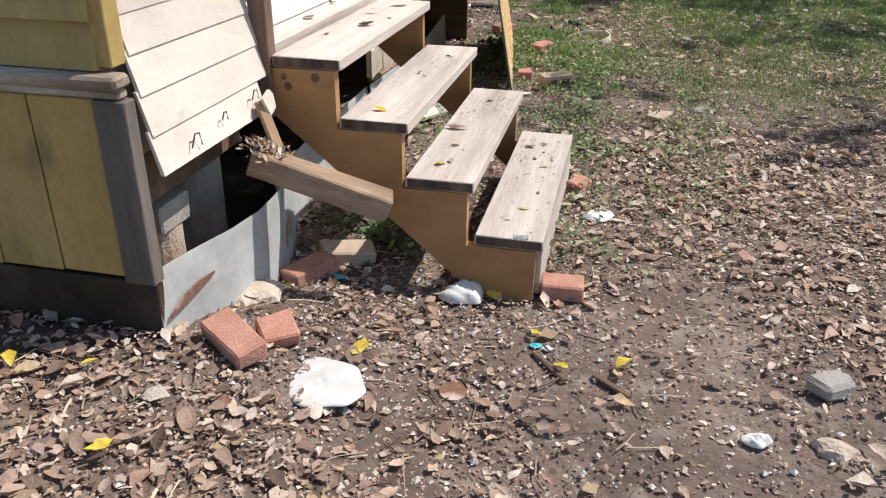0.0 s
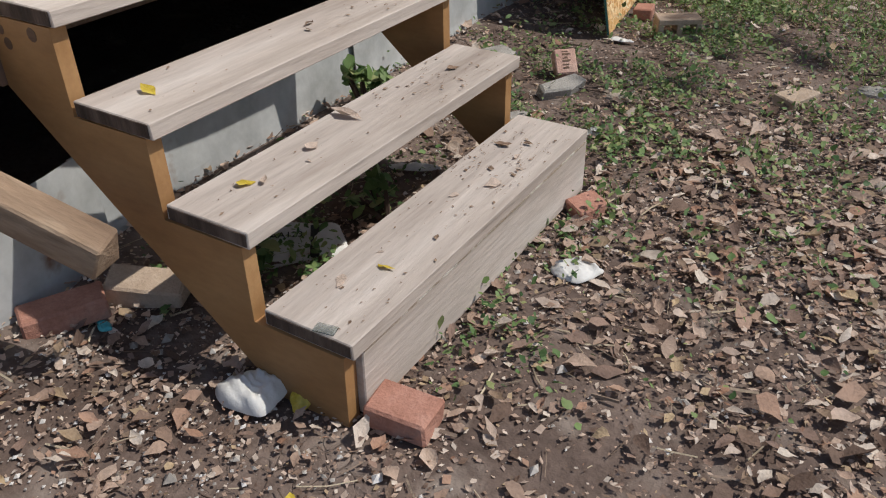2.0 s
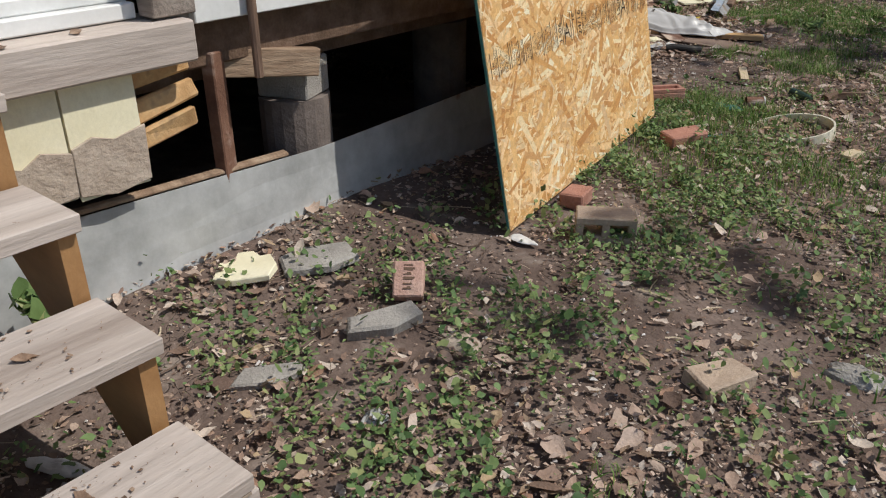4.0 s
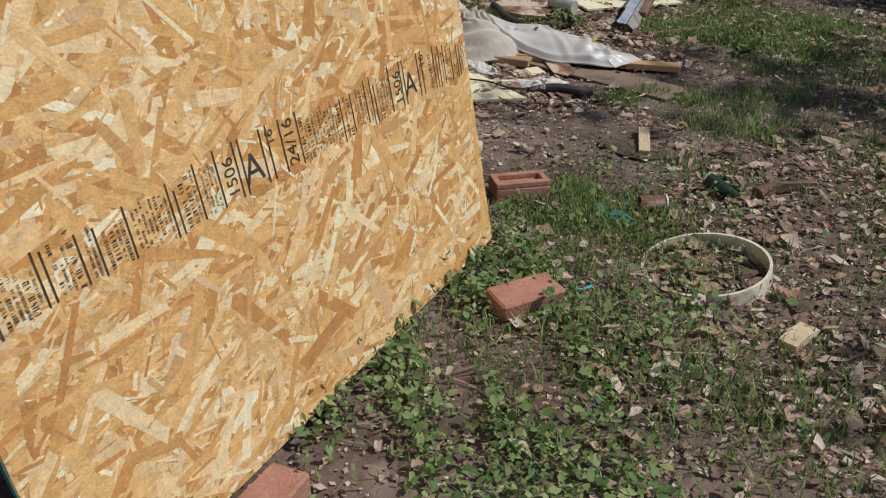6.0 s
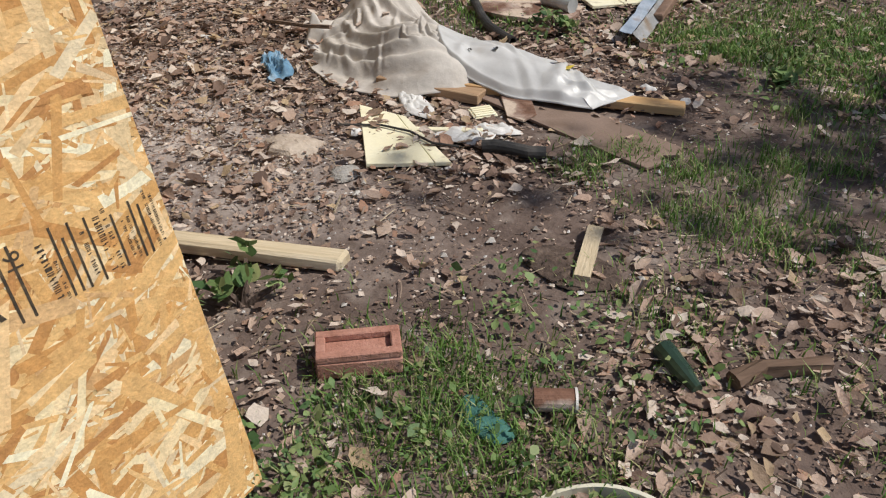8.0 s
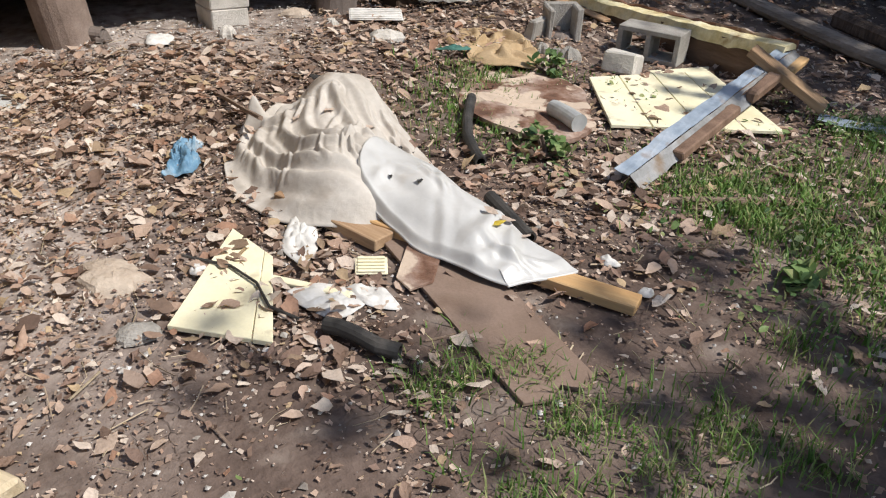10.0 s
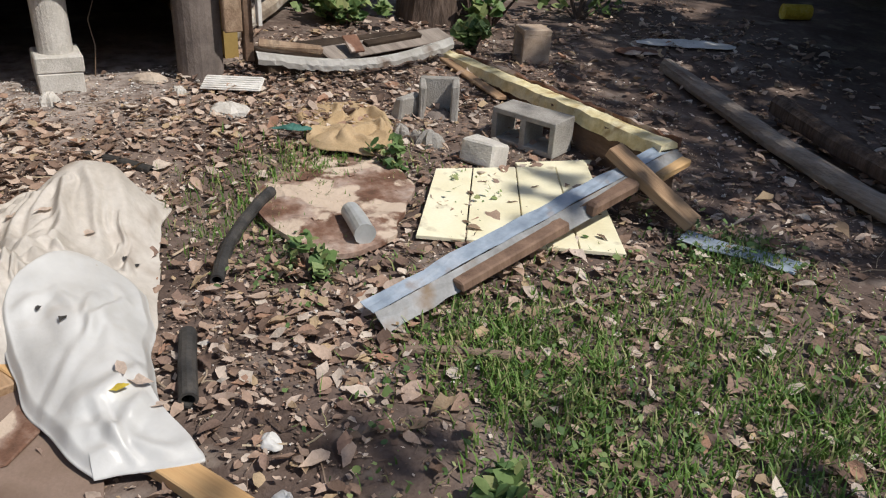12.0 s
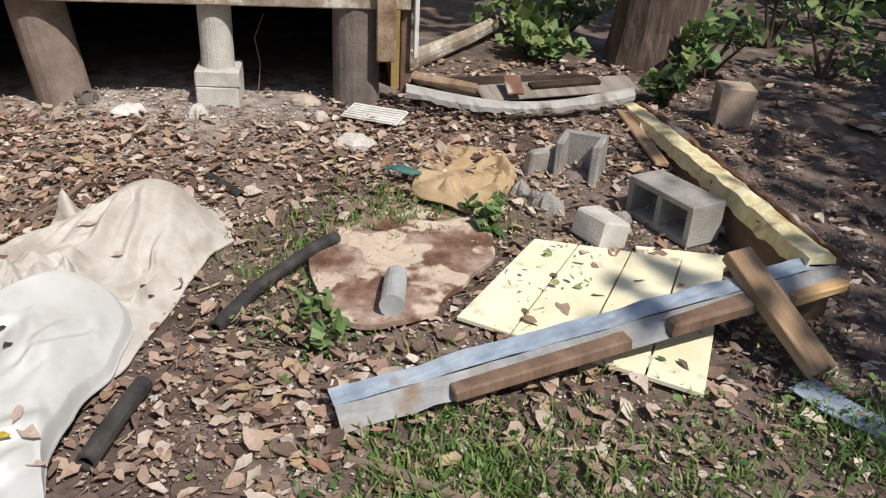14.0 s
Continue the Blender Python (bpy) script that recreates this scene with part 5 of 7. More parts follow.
solo("bark_strip", one_box(-0.09, -0.012, 0, 0.09, 0.012, 0.012, bevel=0.004, jit=0.005), DARKWOOD, on(0.08, -0.40, -50), "dark strip of bark on soil", "bark")

# ---- plastic ring, can and wood scraps past the board ----
def ring():
    bm = bmesh.new()
    n = 52
    V = []
    R, r, h = 0.190, 0.181, 0.062
    for i in range(n):
        c, s = math.cos(2 * math.pi * i / n), math.sin(2 * math.pi * i / n)
        V.append([bm.verts.new((R * c, R * s, 0)), bm.verts.new((R * c, R * s, h)), bm.verts.new((r * c, r * s, h)), bm.verts.new((r * c, r * s, 0))])
    for k in range(n):
        a, b = V[k], V[(k + 1) % n]
        for i in range(4):
            bm.faces.new((a[i], b[i], b[(i + 1) % 4], a[(i + 1) % 4]))
    solo("plastic_ring", bm, PLASTIC, pose(-0.125, 4.50, -0.036) @ Matrix.Rotation(radians(10), 4, Vector((0.55, -0.83, 0))),
         "cream plastic rim sunk in the ground, filled with leaves", "plastic ring")


ring()
can = thing("rusty_can", on(-0.43, 4.79, 40, 0.026), "rusty can lying in the grass", "can")
part("body", tube([(-0.05, 0, 0), (0.04, 0, 0)], 0.026, 16, hollow=0.8), RUST, can)
part("rim", tube([(0.039, 0, 0), (0.045, 0, 0)], 0.029, 16, hollow=0.6), WHITEMETAL, can, "pale metal rim")
scrap(on(-0.535, 4.65, 0, 0.004), 0.075, 0.055, 0.02, 15, GREENRAG, "dark green rag on the ground", "rag", 0.025, "rag")
solo("bottle", tube([(-0.06, 0, 0), (0.03, 0, 0), (0.05, 0, 0.0), (0.085, 0, 0)], 0.028, 12, taper=0.45), BOTTLEGREEN, on(-0.29, 5.07, -30, 0.024), "dark green bottle in the grass", "bottle")
solo("rotten_branch", tube([(-0.12, -0.01, 0), (-0.04, 0.01, 0.008), (0.05, 0, 0.004), (0.12, -0.01, 0)], 0.022, 8, wob=0.25), DARKWOOD, on(-0.11, 5.22, 55, 0.015), "rotten dark branch on the soil", "branch")
def splinter(m, l, w, h, label):
    return solo("split_wood", prism([(-l / 2, 0), (l / 2, 0), (l / 2 - 0.03, h * 0.6), (-l / 2 + 0.05, h), (-l / 2, h * 0.8)], -w / 2, w / 2), SPLITWOOD, m, label, "wood scrap", "split wood scraps")
splinter(on(-0.72, 5.36, 115, 0.008, 0, -4), 0.28, 0.045, 0.03, "pale split wood on rotten bark")
splinter(on(0.2, 4.30, 80, 0.0), 0.16, 0.05, 0.03, "pale chip of split wood")
scrap(on(-0.71, 5.27, 0, 0.0), 0.17, 0.09, 0.012, 18, BARK, "piece of rotten dark bark", "bark", 0.01, "bark_piece")
solo("split_log", one_box(-0.34, -0.035, -0.012, 0.20, 0.035, 0.038, bevel=0.010, jit=0.008), SPLITWOOD, pose(-1.37, 4.755, 0.012, 0, 2, 33), "pale weathered split rail on the soil", "log")
solo("hook", tube([(-0.04, 0, 0), (-0.02, -0.012, 0.004), (0.02, -0.018, 0.004), (0.045, 0.0, 0.006), (0.045, 0.02, 0.006)], 0.004, 6), TEAL, on(-0.395, 4.16, 30, 0.004), "teal plastic hook in the grass", "hook")

# ---- heap under the tarpaulin ----
def lumber(m, l, w, h, mat, label, name="lumber", jit=0.003):
    return solo(name, one_box(-l / 2, -w / 2, 0, l / 2, w / 2, h, bevel=0.004, jit=jit), mat, m, label, "lumber")


lumber(pose(-1.40, 5.915, 0.012, 0, 1.5, 28), 1.05, 0.085, 0.038, PINE, "orange pine plank jutting from the tarpaulin")
lumber(pose(-1.93, 5.585, 0.012, 0, 1, 17), 0.52, 0.10, 0.045, OLDPINE, "pine plank under the canvas edge")
board = slab([(-0.2, -0.132), (0.85, -0.13), (0.97, -0.125), (0.985, -0.05), (0.945, 0.01), (0.99, 0.06), (0.955, 0.125), (0.5, 0.132), (-0.2, 0.135)], 0.012, 0.002)
solo("hardboard", board, BOARDBROWN, pose(-1.72, 5.80, 0.012, 0, 0.4, -7.8), "warped brown hardboard strip with a broken end", "board")
solo("plywood_scrap", slab([(-0.16, -0.06), (0.10, -0.075), (0.17, -0.02), (0.12, 0.05), (-0.14, 0.07)], 0.008, 0.002, 0.003), ROTTEN, pose(-1.50, 5.70, 0.030, 4, 3, -40), "peeling scrap of plywood on the hardboard", "board scrap")


def board_panel(m, boards, label, thick=0.016):
    """Boards side by side; each is an outline in x and y."""
    t = thing("painted_panel", m, label, "wood panel")
    for outline in boards:
        part("panel_board", slab(outline, thick, 0.002), CREAM, t)
    return t


def quad_boards(a, b, c, d, cuts, gap=0.006):
    """Splits the quad a b c d (a-b and d-c are the long edges crossed by the cuts) into boards."""
    a, b, c, d = (Vector(p) for p in (a, b, c, d))
    out = []
    for s, e in zip(cuts, cuts[1:]):
        s2, e2 = s + gap, e - gap
        out.append([tuple(a.lerp(b, s2)), tuple(a.lerp(b, e2)), tuple(d.lerp(c, e2)), tuple(d.lerp(c, s2))])
    return out


board_panel(pose(0, 0, 0.008), quad_boards((-1.60, 4.86), (-1.36, 5.09), (-1.80, 5.29), (-2.055, 5.25), (0, 0.80, 1.0)), "cream painted panel piece lying on the litter")
board_panel(pose(0, 0, 0.016), quad_boards((-2.09, 7.20), (-1.60, 7.91), (-2.42, 8.36), (-2.68, 7.62), (0, 0.24, 0.52, 0.78, 1.0), 0.004), "cream painted board panel lying flat with leaves on it")
board_panel(pose(0, 0, 0.006), [[(-2.50, 8.02), (-2.38, 8.32), (-2.50, 8.45), (-2.62, 8.05)]], "cream panel scrap under the block")
solo("lath", one_box(-0.17, -0.016, 0, 0.17, 0.016, 0.012, bevel=0.002), CREAM, on(-1.60, 5.30, -142, 0.010), "cream painted lath in the rubbish", "lath")
scrap(on(-1.90, 5.44, 150, 0.01), 0.21, 0.06, 0.03, 24, WHITECLOTH, "dirty white cloth strip under the canvas", "cloth", 0.03, "cloth_strip")
scrap(on(-1.50, 5.33, 30, 0.006), 0.13, 0.08, 0.03, 25, WHITECLOTH, "dirty white cloth in the rubbish", "cloth", 0.03, "cloth_scrap")
scrap(on(-1.44, 5.47, 20, 0.006), 0.10, 0.05, 0.02, 26, WHITECLOTH, "white plastic scrap in the rubbish", "plastic", 0.02, "plastic_scrap")
scrap(on(-1.30, 5.98, 40, 0.002), 0.10, 0.05, 0.012, 27, WHITECLOTH, "white plastic edge under the plank", "plastic", 0.015, "plastic_scrap")
scrap(on(-1.86, 5.05, 10, 0.004), 0.04, 0.03, 0.04, 28, WHITECLOTH, "crushed white cup by the panel", "cup", 0.03, "crushed_cup")


def louver(m, l, w, n, label, mat):
    t = thing("vent_louver", m, label, "vent")
    part("frame", one_box(-l / 2, -w / 2, 0, l / 2, w / 2, 0.008, bevel=0.002), mat, t)
    for k in range(n):
        y = -w / 2 + w * (k + 0.5) / n
        part("slat", one_box(-l / 2 + 0.008, y - w / n * 0.32, 0.009, l / 2 - 0.008, y + w / n * 0.32, 0.016, bevel=0.002), mat, t)
    return t


solo("wire", tube([(-1.95, 5.03, 0.03), (-1.80, 5.14, 0.034), (-1.66, 5.17, 0.036), (-1.52, 5.15, 0.034), (-1.42, 5.20, 0.03)], 0.005, 6), RUBBER, pose(0, 0, 0), "black wire lying across the cream panel", "wire")
louver(on(-1.585, 5.55, 60, 0.012, 6, 0), 0.11, 0.09, 5, "small cream louvred vent scrap", CREAM)
louver(on(-4.02, 7.02, 62, 0.035, 8, 0), 0.34, 0.17, 6, "white louvred vent panel lying on leaves", WHITEMETAL)


def hose(points, r, label, m=None):
    t = solo("rubber_hose", tube(points, r, 12, hollow=0.7), RUBBER, m or pose(0, 0, 0), label, "hose", "black hoses", smooth=False)
    return t


hose([(-1.34, 5.25, 0.038), (-1.30, 5.275, 0.044), (-1.25, 5.30, 0.042), (-1.17, 5.33, 0.036), (-1.12, 5.37, 0.034)], 0.026, "short bent black rubber hose in the rubbish")
hose([(-2.68, 6.79, 0.05), (-2.60, 6.72, 0.055), (-2.46, 6.60, 0.04), (-2.32, 6.50, 0.03), (-2.18, 6.43, 0.027), (-2.06, 6.38, 0.027)], 0.026, "long curved black hose on the litter")
# ---- rusted sheet, pipe, flashing ----
def flashing():
    """An angle of sheet metal with wood behind it, its far end raised."""
    a, b = Vector((-1.575, 6.775, 0.02)), Vector((-2.05, 8.56, 0.185))
    d = (b - a).normalized()
    s = Vector((0, 0, 1)).cross(d).normalized()
    u = d.cross(s) * -1 if d.cross(s).z < 0 else d.cross(s)
    m = Matrix.Translation(a) @ Matrix((d, s, u)).transposed().to_4x4()
    L = (b - a).length
    t = thing("metal_flashing", m, "long bent blue-grey metal flashing with rotten wood", "flashing")
    rnd = random.Random(4)
    n = 26
    pts = [(L * k / n, 0.0, 0.052 + 0.004 * rnd.uniform(-1, 1)) for k in range(n + 1)]
    part("upper_flange", strip(pts, [(0, 0.066 + 0.006 * rnd.uniform(-1, 1), 0.012) for _ in pts], 0.003, wave=0.002, seed=2), BLUEMETAL, t, "dented blue-grey flange")
    pts = [(L * k / n, -0.004, 0.050 + 0.003 * rnd.uniform(-1, 1)) for k in range(n + 1)]
    part("lower_flange", strip(pts, [(0, -0.062 + 0.008 * rnd.uniform(-1, 1), -0.052) for _ in pts], 0.003, wave=0.003, seed=3), DULLMETAL, t, "scuffed grey flange")
    part("wood_core", one_box(0.34, -0.085, 0.002, 0.95, -0.025, 0.046, bevel=0.006, jit=0.006), BROWNPOST, t, "rotten brown wood strip")
    part("wood_core", one_box(1.10, -0.10, 0.006, 1.42, -0.03, 0.068, bevel=0.012, jit=0.008), BROWNPOST, t, "rotten brown wood strip")
    part("wood_core", one_box(1.60, -0.10, -0.01, L - 0.02, -0.05, 0.03, bevel=0.006, jit=0.004), PINE, t, "splintered wood strip")
    part("back_board", one_box(0.9, -0.03, -0.02, L, 0.06, 0.04, bevel=0.006, jit=0.006), DARKWOOD, t, "dark board under the metal")


flashing()
def between(a, b):
    """A pose at the middle of a and b, x along them, z up."""
    a, b = Vector(a), Vector(b)
    d = (b - a).normalized()
    s = Vector((0, 0, 1)).cross(d).normalized()
    return Matrix.Translation((a + b) / 2) @ Matrix((d, s, d.cross(s))).transposed().to_4x4()


lumber(between((-2.08, 8.17, 0.262), (-1.66, 8.33, 0.03)), 0.49, 0.115, 0.045, OLDPINE, "orange pine plank with nails across the flashing")
solo("flashing_strip", strip([(-1.66, 8.30, 0.03), (-1.55, 8.36, 0.022), (-1.42, 8.46, 0.02), (-1.26, 8.55, 0.016)], (0.055, -0.115, 0.004), 0.003, wave=0.004, seed=8), BLUEMETAL, pose(0, 0, 0),
     "flat blue-grey metal strip in the grass", "flashing")
solo("stick", tube([(0, 0, 0), (0.16, 0.01, 0.006), (0.34, 0.0, 0.004), (0.5, 0.015, 0)], 0.016, 7, wob=0.25), TWIG, on(-1.42, 6.80, 58, 0.012), "rotten brown stick in the grass", "stick")


scrap(on(-3.28, 7.12, 60, 0.05), 0.12, 0.03, 0.03, 31, GREENRAG, "green cord on the burlap", "cord", 0.02, "green_cord")
scrap(on(-3.31, 5.30, 0, 0.004), 0.035, 0.035, 0.025, 33, WHITECLOTH, "small white paper ball on leaves", "paper", 0.02, "paper")
scrap(on(-1.19, 6.29, 0, 0.004), 0.045, 0.03, 0.02, 34, WHITECLOTH, "grey lint scrap on the soil", "scrap", 0.02, "plastic_scrap")
scrap(on(-0.98, 6.25, 0, 0.004), 0.03, 0.025, 0.03, 35, WHITECLOTH, "crushed pale cup near the plank", "cup", 0.02, "crushed_cup")
scrap(on(-3.85, 4.76, 20, 0.004), 0.26, 0.09, 0.02, 36, GALV, "grey metal sheet scrap on leaves", "sheet metal", 0.01, "metal_scrap")
scrap(on(-4.00, 10.55, 60, 0.01), 0.40, 0.12, 0.05, 37, WHITECLOTH, "torn white plastic on dark soil", "plastic", 0.05, "torn_plastic")
scrap(on(-3.95, 10.02, 60, 0.01), 0.18, 0.12, 0.03, 38, RUST, "flaking rusty plate on dark soil", "sheet metal", 0.02, "rusty_plate")
solo("yellow_can", tube([(-0.13, 0, 0), (0.13, 0, 0)], 0.07, 16), YLEAF, on(-4.45, 12.40, 65, 0.065), "yellow jug lying in the woods", "jug")


# ---- logs and branches ----
def log(pts, r, mat, label, taper=0.85, wob=0.12, name="log"):
    return solo(name, tube(pts, r, 12, taper=taper, wob=wob), mat, pose(0, 0, 0), label, "log", "fallen logs")


log([(-3.55, 9.95, 0.110), (-2.9, 9.74, 0.080), (-2.2, 9.50, 0.070), (-1.5, 9.28, 0.070), (-0.6, 9.12, 0.060), (0.6, 9.05, 0.050), (2.2, 9.1, 0.050)], 0.058, GREYWOOD, "long weathered grey log at the edge of the woods")
log([(-2.62, 10.00, 0.100), (-2.0, 9.76, 0.090), (-1.3, 9.55, 0.090), (-0.5, 9.40, 0.080)], 0.066, BARK, "dark rotten log beside another")


def set_yard():
    """Moves what was drawn on the yard's plan, past y = 4.6, into its place."""
    bpy.context.view_layer.update()
    stay = ("rusty_can", "bottle", "rotten_branch", "split_wood", "bark_piece", "brick", "rag", "split_log")
    for ob in list(scene.objects):
        if ob.parent or ob.type not in ("MESH", "EMPTY") or ob.get("kind") == "structure" or ob.name.split(".")[0] in stay or "in_place" in ob:
            continue
        meshes = [o for o in (ob, *ob.children_recursive) if o.type == "MESH"]
        if not meshes:
            continue
        c = sum(((o.matrix_world @ (sum((Vector(q) for q in o.bound_box), Vector()) / 8)) for o in meshes), Vector()) / len(meshes)
        if c.y > 4.62:
            ob.matrix_world = YARD @ ob.matrix_world


# ---- scattered litter and plants ----
LEAF = np.array([(0, 0), (.22, -.22), (.25, 0), (.22, .22), (.5, -.29), (.55, 0), (.5, .29), (.78, -.17), (.8, 0), (.78, .17), (1.08, 0)])
LEAF_F = [(0, 1, 2), (0, 2, 3), (1, 4, 5, 2), (2, 5, 6, 3), (4, 7, 8, 5), (5, 8, 9, 6), (7, 10, 8), (8, 10, 9)]


CRUMB = np.array([(0, 0), (.45, -.34), (1.0, 0.05), (.6, .36)])
CRUMB_F = [(0, 1, 2), (0, 2, 3)]


def leaves_mesh(name, P, size, tilt, curl, material, rng, width=1.0, LEAF=LEAF, LEAF_F=LEAF_F):
    """Many leaves at the places P (n x 3), each turned, tilted and curled at random."""
    n = len(P)
    s = size[:, None]
    l = (LEAF[None, :, 0] - 0.5 + rng.normal(0, 0.035, (n, len(LEAF)))) * s
    w = (LEAF[None, :, 1] * rng.uniform(0.65, 1.3, (n, 1)) + rng.normal(0, 0.03, (n, len(LEAF)))) * s * width
    cu = rng.uniform(-0.2, 1.0, (n, 1)) * curl
    z = cu * (np.abs(LEAF[None, :, 1]) * 1.1 + (LEAF[None, :, 0] - 0.5) ** 2 * rng.uniform(-0.6, 1.2, (n, 1))) * s
    z = z + rng.normal(0, 0.035, z.shape) * s * curl * 2
    a = rng.uniform(0, 2 * np.pi, (n, 1))
    tx, ty = rng.normal(0, 1, (n, 1)) * tilt, rng.normal(0, 1, (n, 1)) * tilt
    z2 = z + l * np.sin(tx) + w * np.sin(ty)
    l2, w2 = l * np.cos(tx), w * np.cos(ty)
    z2 = z2 - z2.min(axis=1, keepdims=True) + 0.001
    X = P[:, 0:1] + l2 * np.cos(a) - w2 * np.sin(a)
    Y = P[:, 1:2] + l2 * np.sin(a) + w2 * np.cos(a)
    Z = P[:, 2:3] + z2
    V = np.stack((X, Y, Z), 2).reshape(-1, 3)
    k = len(LEAF)
    faces = []
    for f in LEAF_F:
        faces.append(np.array(f)[None, :] + (np.arange(n) * k)[:, None])
    F = [q for f in faces for q in f.tolist()]
    me = sheet_mesh(name, V.tolist(), F, material)
    me.shade_smooth()
    return me


def scatter(n, x0, x1, y0, y1, density, rng):
    x, y = rng.uniform(x0, x1, n), rng.uniform(y0, y1, n)
    keep = rng.random(n) < density(x, y)
    x, y = x[keep], y[keep]
    return np.stack((x, y, ground_np(x, y)), 1)


def patch(x, y, cx, cy, rx, ry=None):
    ry = ry or rx
    return np.exp(-((x - cx) / rx) ** 2 - ((y - cy) / ry) ** 2)


def wobble(x, y, f, o):
    return 0.5 + 0.25 * (np.sin(x * f + o) + np.sin(y * f * 1.13 + o * 2.1)) * 0.8 + 0.2 * np.sin((x + y) * f * 2.3 + o)


def hidden(x, y):
    """Under the house, where nothing grows or falls."""
    return ((x < -1.12) & (y < 3.9) & (y > -0.76)) | ((x < -4.3) & (y < 7.34) & (y > -0.7))


def plan_xy(x, y):
    """Blends from the place's own x and y to the yard's plan past y = 4.9."""
    xp, yp = to_plan(x, y)
    k = ease((y - 4.75) / 0.3)
    return x + (xp - x) * k, y + (yp - y) * k


def on_hardboard(x, y):
    c, s = math.cos(radians(-7.8)), math.sin(radians(-7.8))
    u, v = (x + 1.72) * c + (y - 5.80) * s, -(x + 1.72) * s + (y - 5.80) * c
    return (u > -0.2) & (u < 1.08) & (np.abs(v) < 0.22)


def litter_density(x, y):
    hide = hidden(x, y)
    x, y = plan_xy(x, y)
    d = 0.55 * wobble(x, y, 3.1, 0.7) + 0.12
    d += 0.8 * patch(x, y, -1.0, -1.4, 0.9, 0.6) + 0.5 * patch(x, y, 0.9, 1.0, 0.9, 0.9) + 0.3 * patch(x, y, 0.5, 0.4, 0.5)
    d += 0.9 * patch(x, y, -3.3, 5.3, 1.0, 0.9) + 0.7 * patch(x, y, -1.6, 6.55, 0.5, 0.35) + 0.6 * patch(x, y, -1.55, 5.3, 0.35, 0.3)
    d += 0.6 * patch(x, y, -3.6, 7.6, 0.8, 0.8) + 0.7 * patch(x, y, -0.14, 4.5, 0.16)
    d -= 0.55 * patch(x, y, 0.35, -0.35, 0.5, 0.5) + 0.7 * patch(x, y, -0.6, 5.55, 0.55, 0.3) + 0.5 * patch(x, y, 0.6, -1.0, 0.4) + 0.4 * patch(x, y, -0.9, 4.85, 0.4, 0.25)
    d -= 0.4 * patch(x, y, -0.3, 2.0, 0.5, 0.7) + 0.35 * patch(x, y, -0.45, 3.5, 0.3, 0.6) + 0.35 * patch(x, y, -1.05, 6.95, 0.6, 0.45)
    d -= 0.35 * patch(x, y, -3.9, 7.9, 0.5, 0.5) + 0.3 * patch(x, y, 0.6, 2.6, 0.6) + 0.4 * patch(x, y, -0.3, 6.0, 0.5, 0.5)
    d -= 1.1 * patch(x, y, -4.5, 5.75, 0.5, 0.95) + 0.75 * patch(x, y, 0.50, 0.35, 0.42, 0.45) + 0.5 * patch(x, y, 0.1, 3.3, 0.7, 0.6) + 0.35 * patch(x, y, -2.0, 4.9, 0.7, 0.2)
    d *= np.where(y > 8.6, 0.6, 1.0)
    d = np.where(on_hardboard(x, y), d * 0.2, d)
    return np.where(hide, 0, np.clip(d, 0.03, 1))


def plants_density(x, y):
    hide = hidden(x, y)
    x, y = plan_xy(x, y)
    d = 0.5 * patch(x, y, -0.35, 1.9, 0.5, 0.7) + 0.22 * patch(x, y, 0.35, 1.5, 0.5, 0.7) + 0.2 * patch(x, y, 0.3, 2.7, 0.8, 0.7) + 0.6 * patch(x, y, -0.25, 3.4, 0.35, 0.5)
    d += 0.9 * patch(x, y, -0.62, 3.95, 0.22, 0.3) + 0.5 * patch(x, y, -0.35, 4.3, 0.3) + 0.8 * patch(x, y, -0.55, 0.45, 0.25, 0.3) + 0.4 * patch(x, y, 0.15, 0.6, 0.14, 0.35)
    d += 0.5 * patch(x, y, -0.95, 4.25, 0.16, 0.16) + 0.35 * patch(x, y, -2.0, 6.7, 0.2) + 0.1 * patch(x, y, -0.9, 7.4, 0.6, 0.6) + 0.35 * patch(x, y, -2.75, 7.6, 0.35, 0.12)
    d += 0.5 * patch(x, y, 0.1, 3.2, 0.55, 0.45) + 0.7 * patch(x, y, -0.55, 3.6, 0.25, 0.45) + 0.5 * patch(x, y, -0.55, 4.2, 0.3, 0.3)
    d += 0.12 * patch(x, y, -0.6, 6.9, 0.5) + 0.3 * patch(x, y, -1.5, 8.3, 0.4, 0.3)
    return np.where(hide | on_hardboard(x, y), 0, np.clip(d, 0, 1) * np.clip(wobble(x, y, 9.0, 2.0) * 2.6 - 0.75, 0.02, 1.2))


